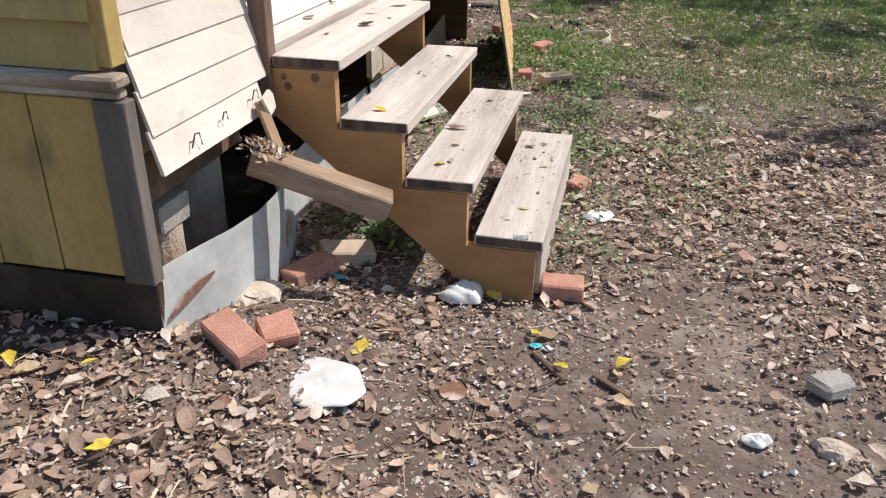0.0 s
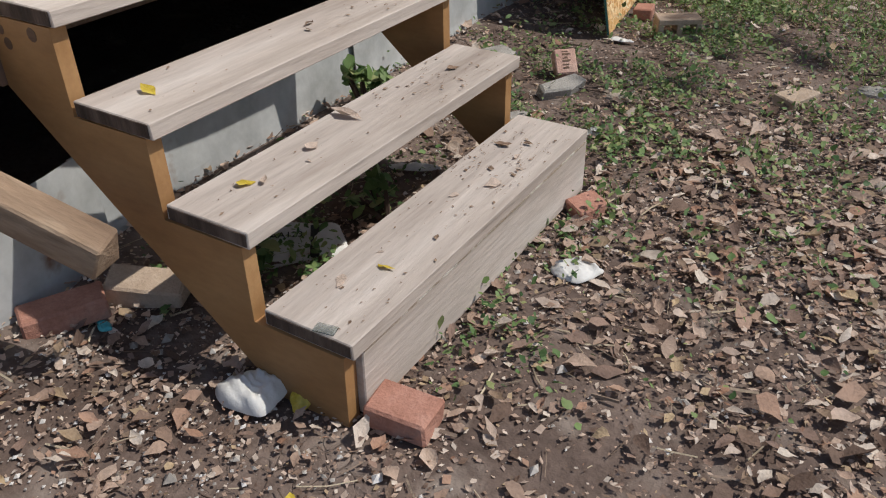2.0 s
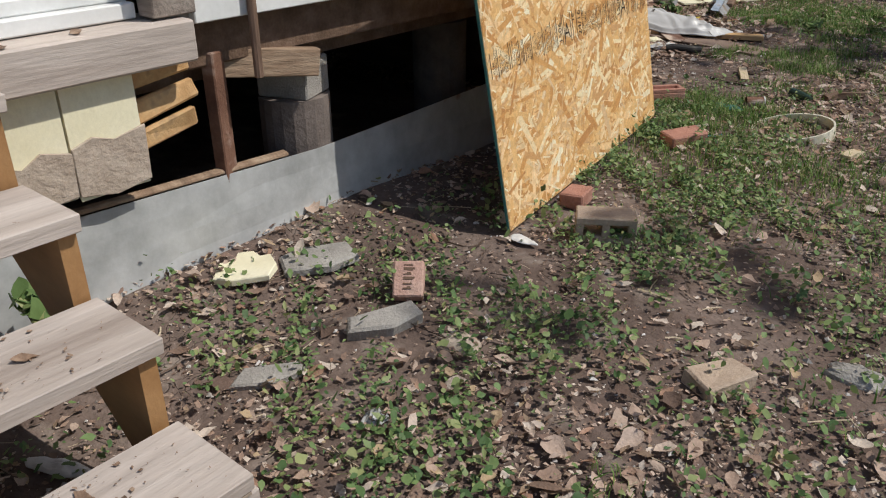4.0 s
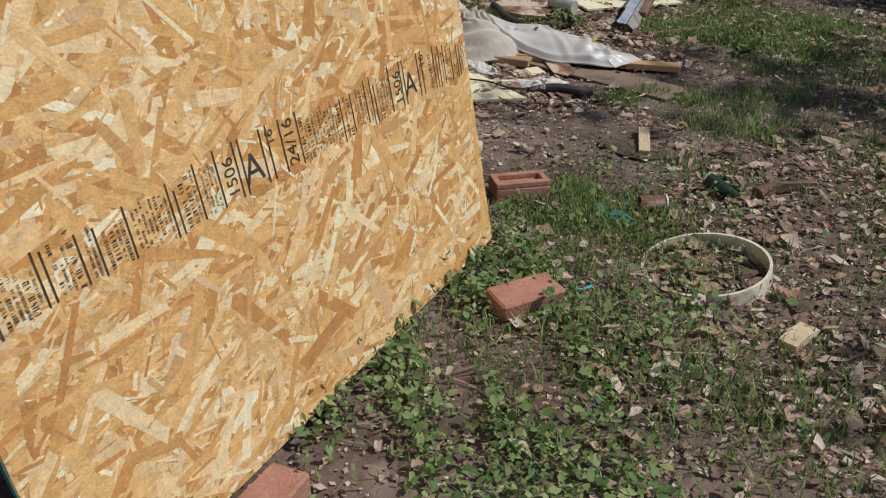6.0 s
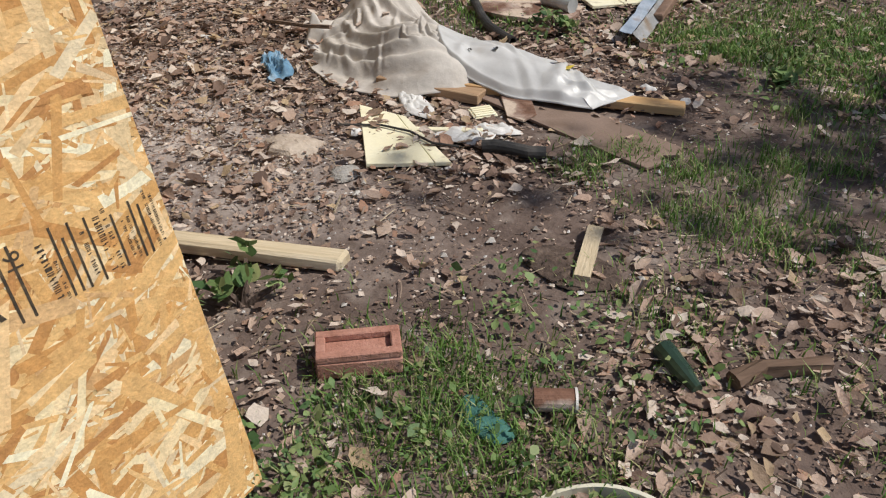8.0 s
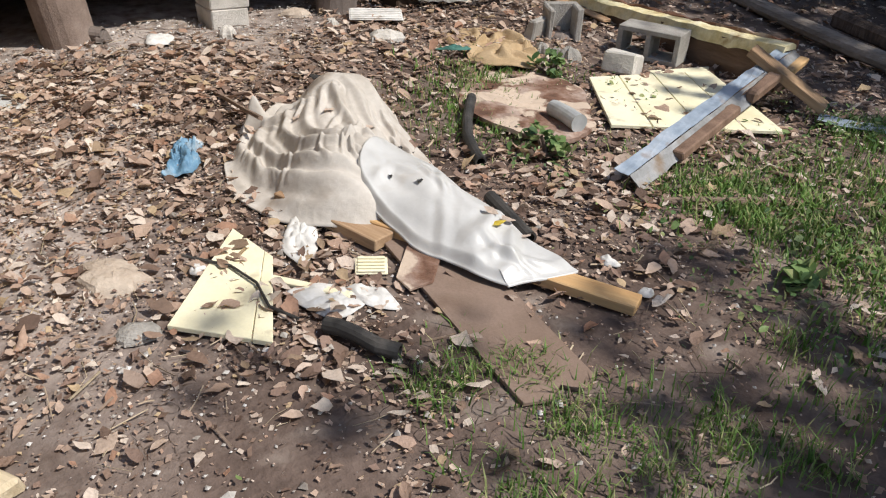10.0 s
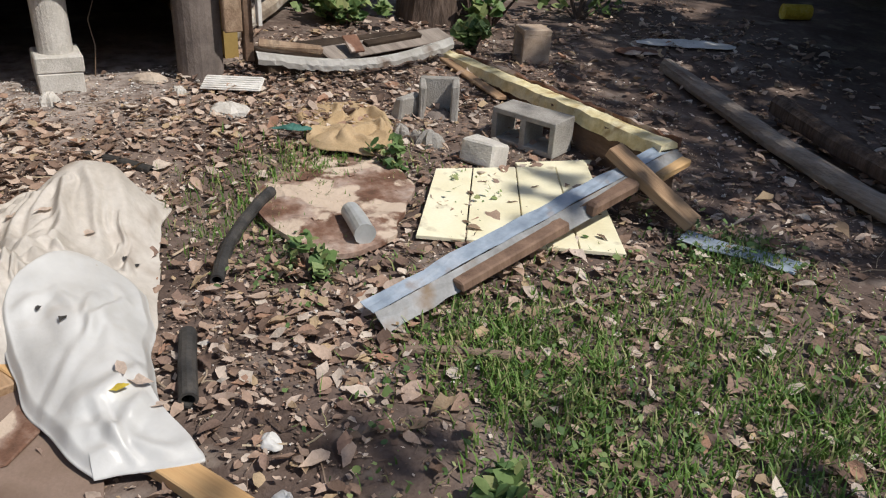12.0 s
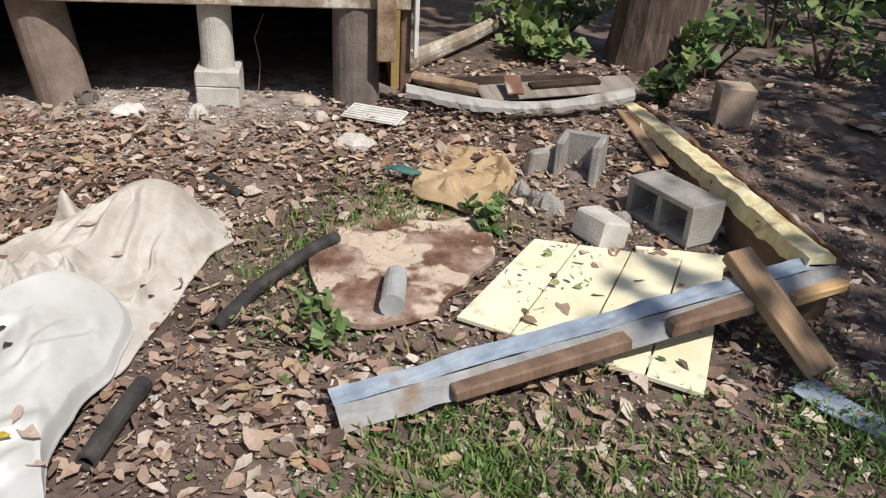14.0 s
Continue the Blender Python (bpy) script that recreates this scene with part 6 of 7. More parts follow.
def grass_density(x, y):
    hide = hidden(x, y)
    tufts = sum(0.9 * patch(x, y, cx, cy, rx, ry) for cx, cy, rx, ry in ((-0.97, 5.37, 0.1, 0.07), (-0.99, 5.49, 0.09, 0.06), (-0.9, 5.66, 0.07, 0.06), (-0.65, 5.61, 0.08, 0.06), (-0.39, 5.93, 0.07, 0.06), (-0.22, 6.03, 0.09, 0.07), (-0.55, 6.44, 0.05, 0.05)))
    x, y = plan_xy(x, y)
    d = 0.95 * patch(x, y, -1.05, 6.95, 0.5, 0.36) + 0.6 * patch(x, y, -0.6, 7.6, 0.6, 0.5) + 0.55 * patch(x, y, -0.58, 5.30, 0.16, 0.12) + 0.5 * patch(x, y, -0.30, 5.55, 0.2, 0.1)
    d += 0.5 * patch(x, y, -0.50, 3.95, 0.3, 0.3) + 0.5 * patch(x, y, -0.2, 4.1, 0.3, 0.25) + 0.5 * patch(x, y, -0.85, 5.2, 0.14, 0.1) + 0.6 * patch(x, y, -0.25, 5.35, 0.15, 0.12) + 0.9 * patch(x, y, -0.60, 4.10, 0.22, 0.2) + 0.8 * patch(x, y, -0.38, 3.68, 0.09) + 0.6 * patch(x, y, -0.30, 4.85, 0.25, 0.14) + 0.4 * patch(x, y, -2.7, 6.35, 0.3, 0.3)
    d += 0.5 * patch(x, y, 0.05, 5.0, 0.3) + 0.8 * patch(x, y, -1.35, 8.25, 0.2, 0.2) + 0.5 * patch(x, y, 0.25, 0.25, 0.06) + 0.35 * patch(x, y, 0.6, 0.9, 0.06) + 0.4 * patch(x, y, -3.0, 6.9, 0.3, 0.4)
    d += 0.42 * ease((y - 3.4) / 1.6) * ease((x - 0.1) / 0.8) * ease((9.6 - y) / 1.0) + 0.30 * ease((x - 0.5) / 0.8) * ease((y - 1.0) / 2.0) * ease((9.5 - y) / 1.0)
    d += 0.35 * patch(x, y, -0.1, 6.6, 0.35, 0.8) + 0.55 * patch(x, y, 0.1, 3.3, 0.6, 0.5)
    return np.where(hide | on_hardboard(x, y), 0, np.clip(d * (0.35 + 0.9 * wobble(x, y, 6.5, 4.0)) + tufts, 0, 1))


def grass_mesh(name, P, height, rng, material):
    n = len(P)
    h = height[:, None]
    a = rng.uniform(0, 2 * np.pi, (n, 1))
    lean = rng.uniform(0.1, 0.9, (n, 1)) * h
    w = rng.uniform(0.0016, 0.0032, (n, 1)) * np.where(P[:, 1:2] > 6.5, 1.6, 1.0)
    ca, sa = np.cos(a), np.sin(a)
    t = np.array([[0, 0, 0.5, 0.5, 1.0]])
    side = np.array([[-1, 1, -0.8, 0.8, 0]]) * w
    out = lean * t ** 2
    X = P[:, 0:1] + out * ca - side * sa
    Y = P[:, 1:2] + out * sa + side * ca
    Z = P[:, 2:3] + h * t * (1 - 0.25 * t) - 0.004
    V = np.stack((X, Y, Z), 2).reshape(-1, 3)
    o = (np.arange(n) * 5)[:, None]
    F = (np.array([[0, 1, 3, 2]]) + o).tolist() + (np.array([[2, 3, 4]]) + o).tolist()
    return sheet_mesh(name, V.tolist(), F, material)


def build_litter():
    rng = np.random.default_rng(11)
    P = scatter(165000, -5.0, 2.8, -3.2, 11.5, litter_density, rng)
    P = P[rng.random(len(P)) > 0.3 * ease((P[:, 1] - 5.0) / 1.5)]
    P[:, 2] += rng.uniform(0, 0.012, len(P))
    grow = 1.0 + 0.28 * ease((P[:, 1] - 4.5) / 2.0)
    ob = new("dead_leaves", leaves_mesh("dead_leaves", P, (rng.gamma(4.0, 0.0080, len(P)) * grow).clip(0.012, 0.08), 0.2, 0.75, LITTER, rng))
    tagged(ob, "thick litter of dry brown leaves over the soil", "leaf litter", kind="stuff")
    P = scatter(560000, -4.6, 2.2, -2.6, 9.2, lambda x, y: np.where(hidden(x, y), 0, (litter_density(x, y) * 0.75 + 0.16) * (1 - 0.5 * ease((y - 5.0) / 1.5))), rng)
    ob = new("leaf_fragments", leaves_mesh("leaf_fragments", P, rng.gamma(3.0, 0.0042, len(P)).clip(0.005, 0.028), 0.3, 0.4, LITTER, rng, 1.0, CRUMB, CRUMB_F))
    tagged(ob, "small crumbled leaf fragments on the soil", "leaf litter", kind="stuff")
    P = scatter(460000, -2.5, 3.0, 0.0, 9.0, plants_density, rng)
    P[:, 2] += rng.gamma(2.0, 0.012, len(P)).clip(0, 0.09)
    ob = new("weeds", leaves_mesh("weeds", P, rng.gamma(5.0, 0.0034, len(P)).clip(0.007, 0.034), 0.5, 0.35, WEED, rng, 1.2))
    tagged(ob, "low green clover and creeping weeds", "weeds", kind="stuff")
    P = scatter(1100000, -4.0, 7.0, -1.0, 10.4, grass_density, rng)
    ob = new("grass", grass_mesh("grass", P, rng.uniform(0.03, 0.085, len(P)), rng, GRASS))
    tagged(ob, "patchy green grass with dry blades", "grass", kind="stuff")
    # pale chips and crumbs
    P = scatter(120000, -4.6, 2.2, -2.6, 9.5, lambda x, y: np.where(hidden(x, y), 0, np.clip(0.14 + 0.9 * patch(x, y, -0.45, -0.35, 0.5, 0.4) + 0.5 * patch(x, y, -0.2, -1.0, 0.6, 0.5) + 1.0 * patch(x, y, -4.0, 6.2, 0.5, 0.9) + 0.3 * patch(x, y, 0.5, -0.6, 0.7, 0.5) + 0.4 * patch(x, y, -0.2, -0.2, 0.4, 0.3) + 0.6 * patch(x, y, -2.3, 5.3, 1.0, 0.6), 0, 1)), rng)
    s = rng.gamma(2.0, 0.0021, len(P)).clip(0.0015, 0.018)
    P[:, 2] += 0.003
    O = np.array([(1, 0, 0), (0, 1, 0), (-1, 0, 0), (0, -1, 0), (0, 0, 0.7), (0, 0, -0.5)])
    V = (P[:, None, :] + O[None] * s[:, None, None] * rng.uniform(0.5, 1.3, (len(P), 6, 3))).reshape(-1, 3)
    f = np.array([(0, 1, 4), (1, 2, 4), (2, 3, 4), (3, 0, 4), (1, 0, 5), (2, 1, 5), (3, 2, 5), (0, 3, 5)])
    F = (f[None] + (np.arange(len(P)) * 6)[:, None, None]).reshape(-1, 3)
    tagged(new("gravel_chips", sheet_mesh("gravel_chips", V.tolist(), F.tolist(), CHIPS)), "pale gravel chips and crumbs in the soil", "gravel", kind="stuff")
    # twigs
    P = scatter(9000, -4.4, 2.2, -2.4, 9.5, lambda x, y: np.where(hidden(x, y), 0, 0.7), rng)
    V, F = [], []
    for p in P:
        a, l, r = rng.uniform(0, 6.28), rng.gamma(3.0, 0.022), rng.gamma(3.0, 0.00042) + 0.0005
        k = len(V)
        b = rng.normal(0, 0.12)
        for t, aa in ((-0.5, a - b), (0, a), (0.5, a + b)):
            c = (p[0] + math.cos(aa) * l * t, p[1] + math.sin(aa) * l * t, p[2] + 0.006 + r)
            for q in range(3):
                an = 2.094 * q
                V.append((c[0] - math.sin(aa) * r * math.cos(an), c[1] + math.cos(aa) * r * math.cos(an), c[2] + r * math.sin(an)))
        for j in (0, 3):
            for q in range(3):
                F.append((k + j + q, k + j + (q + 1) % 3, k + j + 3 + (q + 1) % 3, k + j + 3 + q))
    tagged(new("twigs", sheet_mesh("twigs", V, F, TWIG)), "thin dead twigs scattered on the ground", "twigs", kind="stuff")


build_litter()


def single_leaf(m, size, mat, label, rng, name="fallen_leaf", group="leaves on the steps"):
    ob = new(name, leaves_mesh(name, np.zeros((1, 3)), np.array([size]), 0.12, 0.6, mat, rng))
    ob.matrix_world = m
    return tagged(ob, label, "leaf", group)


def step_leaves():
    rng = np.random.default_rng(5)
    P = []
    for zt_, x_, n in ((0.2315, 0.0, 300), (0.4205, -0.24, 170), (0.6105, -0.465, 80), (0.8045, -0.69, 30), (0.8295, -0.95, 30)):
        y = np.clip(np.where(rng.random(n) < 0.6, rng.normal(0.88, 0.12, n), rng.uniform(0, 1.15, n)), 0.02, 1.15)
        P.append(np.stack((x_ - rng.uniform(0.012, 0.19 if zt_ > 0.82 else 0.22, n), y, np.full(n, zt_)), 1))
    P = np.concatenate(P)
    tagged(new("leaf_crumbs", leaves_mesh("leaf_crumbs", P, rng.gamma(2.2, 0.0028, len(P)).clip(0.003, 0.016), 0.1, 0.25, BLEAF, rng, 0.8, CRUMB, CRUMB_F)), "fine leaf crumbs strewn over the treads", "leaf litter", kind="stuff")
    zt = [0.2305, 0.4195, 0.6095, 0.8035]
    xf = [0.004, -0.238, -0.462, -0.686]
    spots = [(0, 0.10, 0.25, 1), (0, 0.16, 0.16, 0), (0, 0.15, 0.30, 0), (0, 0.07, 0.42, 0), (0, 0.14, 0.62, 0), (0, 0.08, 0.72, 0), (0, 0.13, 0.80, 0), (0, 0.06, 0.84, 0), (0, 0.10, 0.90, 0), (0, 0.17, 0.95, 0), (0, 0.11, 0.99, 0), (0, 0.05, 1.05, 0),
             (1, 0.12, 0.17, 0), (1, 0.15, 0.14, 1), (1, 0.10, 0.30, 0), (1, 0.14, 0.36, 0), (1, 0.18, 0.55, 0), (1, 0.05, 0.92, 0), (1, 0.12, 0.98, 0), (1, 0.16, 0.80, 0),
             (2, 0.13, 0.10, 1), (2, 0.10, 0.60, 0), (2, 0.13, 0.64, 0), (2, 0.08, 0.95, 0), (3, 0.10, 0.55, 0), (3, 0.16, 0.80, 0), (3, 0.05, 0.72, 0), (3, 0.10, 1.02, 0), (3, 0.18, 0.35, 0)]
    for k, dx, y, yel in spots:
        single_leaf(pose(xf[k] - dx, y, zt[k]), (0.045 if yel else 0.014 + rng.gamma(2.0, 0.011)), YLEAF if yel else (LITTER if rng.random() < 0.5 else BLEAF), "small yellow leaf on a tread" if yel else "curled brown leaf on a tread", rng)
    for x, y in ((-1.0, 0.50), (-1.03, 0.85), (-0.99, 1.05), (-1.02, 1.2), (-0.98, 1.3), (-1.0, 1.5)):
        single_leaf(pose(x, y, 0.8285), rng.uniform(0.04, 0.07), BLEAF, "curled brown leaf on the sill", rng)
    for x, y, s in ((-0.47, -0.56, 0.085), (-1.25, -1.02, 0.06), (-1.05, -0.98, 0.05), (-0.83, -1.25, 0.07), (0.30, -0.36, 0.06), (0.02, -0.25, 0.055), (0.78, -0.88, 0.07), (-0.80, -0.30, 0.05), (-1.05, -1.35, 0.08), (0.12, -0.42, 0.05)):
        single_leaf(on(x, y, 0, 0.018), s, YLEAF, "fresh yellow leaf on the litter", rng, "yellow_leaf", "yellow leaves")
    for x, y in ((-2.35, 7.62), (-2.2, 7.75), (-2.0, 7.65), (-2.3, 7.95), (-1.95, 7.95), (-2.45, 7.75), (-2.1, 7.45), (-1.75, 7.9), (-2.25, 8.1), (-1.82, 5.12), (-1.62, 5.0)):
        single_leaf(pose(x, y, 0.031), 0.05, BLEAF, "curled dead leaf on a cream panel", rng, "fallen_leaf", "leaves on the panel")


step_leaves()


def nest_debris():
    rng = np.random.default_rng(31)
    q = rng.normal(0, 1, (260, 3)) * np.array([0.030, 0.026, 0.010])
    P = np.array([-0.862, -0.245, 0.556]) + q + np.array([0, 0, 0.022]) * np.exp(-(q[:, :1] ** 2 + q[:, 1:2] ** 2) / 0.0012) - q[:, :1] * np.array([0, 0, 0.35])
    ob = new("nest_debris", leaves_mesh("nest_debris", P, rng.uniform(0.008, 0.028, len(P)), 0.6, 0.5, LITTER, rng, 0.8))
    tagged(ob, "clump of rotten wood and leaf debris on the timber", "debris")


nest_debris()
lumber(between((-0.845, -0.205, 0.545), (-0.915, -0.165, 0.69)), 0.165, 0.035, 0.022, OLDPINE, "short broken pine strut above the timber", "wood_strut")
set_yard()


# ---- yard things in the place's own metres ----
def lay(x, y, rz=0, dz=0.0, rx=0, ry=0):
    return pose(x, y, float(ground_np(x, y)) + dz, rx, ry, rz)


def heap(x, y):
    """The lumps under the cloths: flat tops, steep sides."""
    g = lambda cx, cy, rx, ry, h: h * math.exp(-(((x - cx) / rx) ** 2 + ((y - cy) / ry) ** 2) ** 1.7)
    return (g(-2.56, 6.36, 0.30, 0.22, 0.13) + g(-2.64, 6.40, 0.20, 0.15, 0.09) + g(-2.32, 6.10, 0.36, 0.22, 0.10) + g(-1.98, 6.18, 0.30, 0.24, 0.11)
            + g(-1.95, 5.96, 0.28, 0.12, 0.05) + g(-1.60, 6.26, 0.26, 0.13, 0.07))


canvas_outline = [(-2.74, 5.95), (-2.52, 5.83), (-2.32, 5.76), (-2.10, 5.77), (-1.92, 5.86), (-1.76, 6.00), (-1.68, 6.20), (-1.82, 6.43), (-2.10, 6.49), (-2.45, 6.58), (-2.74, 6.66), (-3.00, 6.56), (-2.92, 6.28), (-2.86, 6.08)]
def canvas_folds():
    rnd = random.Random(14)
    out = []
    for o in (0.0, 0.05, 0.13, 0.21):       # long folds that sweep round the foot of the heap
        j = lambda: rnd.uniform(-0.035, 0.035)
        out.append(((-2.70 + o * 0.7 + j(), 6.00 + o), (-2.28 + j(), 5.72 + o * 1.2), (-1.84 - o * 0.8 + j(), 6.06 + o * 0.9), rnd.uniform(0.014, 0.022), rnd.uniform(0.02, 0.034)))
    for k in range(3):       # folds that fall from the top towards the plastic sheet
        out.append(((-2.70 + 0.07 * k, 6.44 - 0.07 * k), (-2.42 + rnd.uniform(-0.1, 0.1), 6.54 - 0.13 * k), (-2.06, 6.38 - 0.08 * k), rnd.uniform(0.016, 0.03), rnd.uniform(0.014, 0.028)))
    for k in range(22):      # short creases
        x, y, a, l = rnd.uniform(-2.68, -2.0), rnd.uniform(5.92, 6.46), rnd.uniform(-1.0, 0.7), rnd.uniform(0.08, 0.22)
        c, s_ = math.cos(a) * l, math.sin(a) * l
        out.append(((x, y), (x + c * 0.5 + rnd.uniform(-0.05, 0.05), y + s_ * 0.5 + rnd.uniform(-0.06, 0.06)), (x + c, y + s_), rnd.uniform(0.006, 0.013), rnd.uniform(0.008, 0.022)))
    for a, b, c in (((-2.84, 6.10), (-2.74, 6.02), (-2.62, 6.12)), ((-2.88, 6.24), (-2.78, 6.14), (-2.74, 5.98)), ((-2.80, 5.98), (-2.72, 6.08), (-2.70, 6.20))):
        out.append((a, b, c, 0.026, 0.055))
    return out


canvas = solo("canvas_tarpaulin", folded(canvas_outline, (-2.32, 6.2), heap, canvas_folds(), 2, 0.012, rings=90, per=24), CANVAS, pose(0, 0, 0),
              "dirty crumpled canvas sheet over a heap", "tarpaulin", smooth=True)
sheet_outline = [(-2.02, 6.10), (-1.86, 6.04), (-1.66, 6.06), (-1.50, 6.10), (-1.36, 6.145), (-1.265, 6.178), (-1.245, 6.192), (-1.230, 6.30), (-1.212, 6.41), (-1.222, 6.428), (-1.27, 6.418), (-1.36, 6.385), (-1.46, 6.37), (-1.62, 6.39), (-1.86, 6.43), (-2.10, 6.42), (-2.16, 6.26)]
def sheet_folds():
    rnd = random.Random(8)
    out = [((-2.08, 6.14), (-1.85, 6.10), (-1.60, 6.14), 0.022, 0.009), ((-1.46, 6.36), (-1.36, 6.30), (-1.28, 6.20), 0.020, 0.012), ((-1.40, 6.14), (-1.36, 6.25), (-1.24, 6.36), 0.018, 0.011),
           ((-1.44, 6.22), (-1.34, 6.24), (-1.24, 6.28), 0.012, 0.010), ((-1.52, 6.38), (-1.46, 6.28), (-1.44, 6.16), 0.026, 0.014)]
    for k in range(9):
        x, y, a, l = rnd.uniform(-2.0, -1.4), rnd.uniform(6.12, 6.38), rnd.uniform(-0.7, 0.5), rnd.uniform(0.12, 0.3)
        c, s_ = math.cos(a) * l, math.sin(a) * l
        out.append(((x, y), (x + c * 0.5, y + s_ * 0.5 + rnd.uniform(-0.03, 0.03)), (x + c, y + s_), rnd.uniform(0.010, 0.022), rnd.uniform(0.004, 0.010)))
    return out


plastic = solo("plastic_sheet", folded(sheet_outline, (-1.72, 6.24), lambda x, y: heap(x, y) + 0.03 * float(ease((x + 1.85) / 0.3)), sheet_folds(), 5, 0.034, soft=0.005, tuck=0.35), SHEET, pose(0, 0, 0),
               "smooth white plastic sheet draped over the canvas", "plastic sheet", smooth=True)
solo("blue_rag", drape([(-0.13, -0.05), (-0.02, -0.07), (0.05, -0.03), (0.14, -0.05), (0.16, 0.02), (0.05, 0.06), (-0.05, 0.03), (-0.14, 0.04)], (0, 0), 0.012, fold=0.05, freq=13, seed=21, rings=26, per=8), BLUERAG, lay(-2.60, 5.69, 150, 0.004),
     "torn blue plastic rag on leaves", "rag", smooth=True)
solo("stick", tube([(-3.25, 6.04, 0.03), (-3.0, 6.03, 0.07), (-2.76, 6.02, 0.10), (-2.56, 6.0, 0.14)], 0.010, 7, wob=0.1), TWIG, pose(0, 0, 0), "dead stick resting on the canvas", "stick")


def top_of(ob, x, y):
    """The height of a cloth near a place."""
    co = np.empty(len(ob.data.vertices) * 3)
    ob.data.vertices.foreach_get("co", co)
    co = co.reshape(-1, 3)
    return float(co[np.argmin((co[:, 0] - x) ** 2 + (co[:, 1] - y) ** 2), 2])


def cloth_leaves():
    rng = np.random.default_rng(77)
    for ob, x, y, size, mat in ((canvas, -2.42, 6.22, 0.06, LITTER), (canvas, -2.30, 6.33, 0.05, LITTER), (canvas, -2.5, 6.12, 0.045, LITTER), (canvas, -2.16, 6.05, 0.05, BLEAF), (canvas, -2.22, 6.42, 0.035, RUBBER),
                                (canvas, -2.18, 6.45, 0.03, RUBBER), (plastic, -1.50, 6.30, 0.06, LITTER), (plastic, -1.46, 6.33, 0.07, LITTER), (plastic, -1.44, 6.28, 0.05, YLEAF), (plastic, -1.85, 6.15, 0.03, RUBBER),
                                (plastic, -1.75, 6.20, 0.03, RUBBER), (plastic, -1.40, 6.36, 0.05, LITTER)):
        single_leaf(pose(x, y, top_of(ob, x, y) + 0.002), size, mat, "yellow leaf lying on the plastic sheet" if mat is YLEAF else "dead leaf lying on the tarpaulin", rng, "fallen_leaf", "leaves on the tarpaulin")


cloth_leaves()
hose([(-3.21, 6.43, 0.045), (-3.10, 6.54, 0.045), (-2.97, 6.65, 0.035)], 0.022, "black rubber pipe beside the canvas")
hose([(-1.76, 6.51, 0.024), (-1.62, 6.475, 0.026), (-1.46, 6.44, 0.024)], 0.026, "black hose piece beside the plastic sheet")
solo("pipe_stub", tube([(-0.07, 0, 0), (0, 0, 0.004), (0.07, 0, 0)], 0.035, 14, hollow=0.8), DARKCONC, lay(-4.08, 5.74, 50, 0.03), "short sooty pipe stub by the piers", "pipe")
scrap(lay(-3.88, 6.02, 0, 0.004), 0.10, 0.085, 0.05, 32, WHITECLOTH, "crumpled white paper by the piers", "paper", 0.03, "paper")
solo("dead_stem", tube([(0, 0, 0), (0.01, 0.02, 0.16), (0.03, 0.0, 0.3), (0.02, 0.05, 0.42)], 0.004, 6, taper=0.4), TWIG, lay(-4.22, 6.62), "thin dead stem in front of the crawl space", "stem")

rotten = [(-2.55, 6.95), (-2.72, 7.08), (-2.84, 7.28), (-2.82, 7.50), (-2.62, 7.60), (-2.44, 7.58), (-2.22, 7.43), (-2.06, 7.30), (-2.01, 7.12), (-2.10, 7.00), (-2.34, 6.94)]
solo("rotten_board", cloth(rotten, (-2.42, 7.26), lambda x, y: 0.02, 0.022, 3.0, 5.0, 0.8, 11, 0.006, rings=40, per=12, rim=0.6), ROTTEN, pose(0, 0, 0), "rotten rust-brown panel flaking to grey", "rotten panel", smooth=False)
solo("metal_pipe", tube([(-0.10, 0, 0), (-0.095, 0, 0), (0.0, 0, 0.004), (0.09, 0, 0), (0.10, 0, 0)], 0.040, 18, taper=0.88, wob=0.02), GALV, pose(-2.14, 7.205, 0.075, 0, 0, 172), "short dented grey metal pipe", "pipe")
burlap = [(-3.42, 7.38), (-3.52, 7.57), (-3.48, 7.79), (-3.26, 7.84), (-3.04, 7.78), (-2.88, 7.70), (-2.76, 7.56), (-2.86, 7.41), (-2.98, 7.34), (-3.21, 7.40)]
def burlap_folds():
    rnd = random.Random(5)
    out = []
    for k in range(16):
        x, y, a, l = rnd.uniform(-0.30, 0.22), rnd.uniform(-0.15, 0.18), rnd.uniform(-1.2, 1.2), rnd.uniform(0.10, 0.26)
        c, s_ = math.cos(a) * l, math.sin(a) * l
        out.append(((x, y), (x + c * 0.5 + rnd.uniform(-0.06, 0.06), y + s_ * 0.5 + rnd.uniform(-0.06, 0.06)), (x + c, y + s_), rnd.uniform(0.012, 0.03), rnd.uniform(0.014, 0.04)))
    return out


solo("burlap_sack", folded([(x + 3.14, y - 7.58) for x, y in burlap], (0, 0), lambda x, y: 0.012 + 0.035 * math.exp(-((x - 0.2) / 0.14) ** 2 - ((y + 0.12) / 0.1) ** 2), burlap_folds(), 21, 0.01, rings=44, per=14), BURLAP, lay(-3.14, 7.58, 0, 0.0),
     "crumpled tan burlap sack on the ground", "sack", smooth=True)


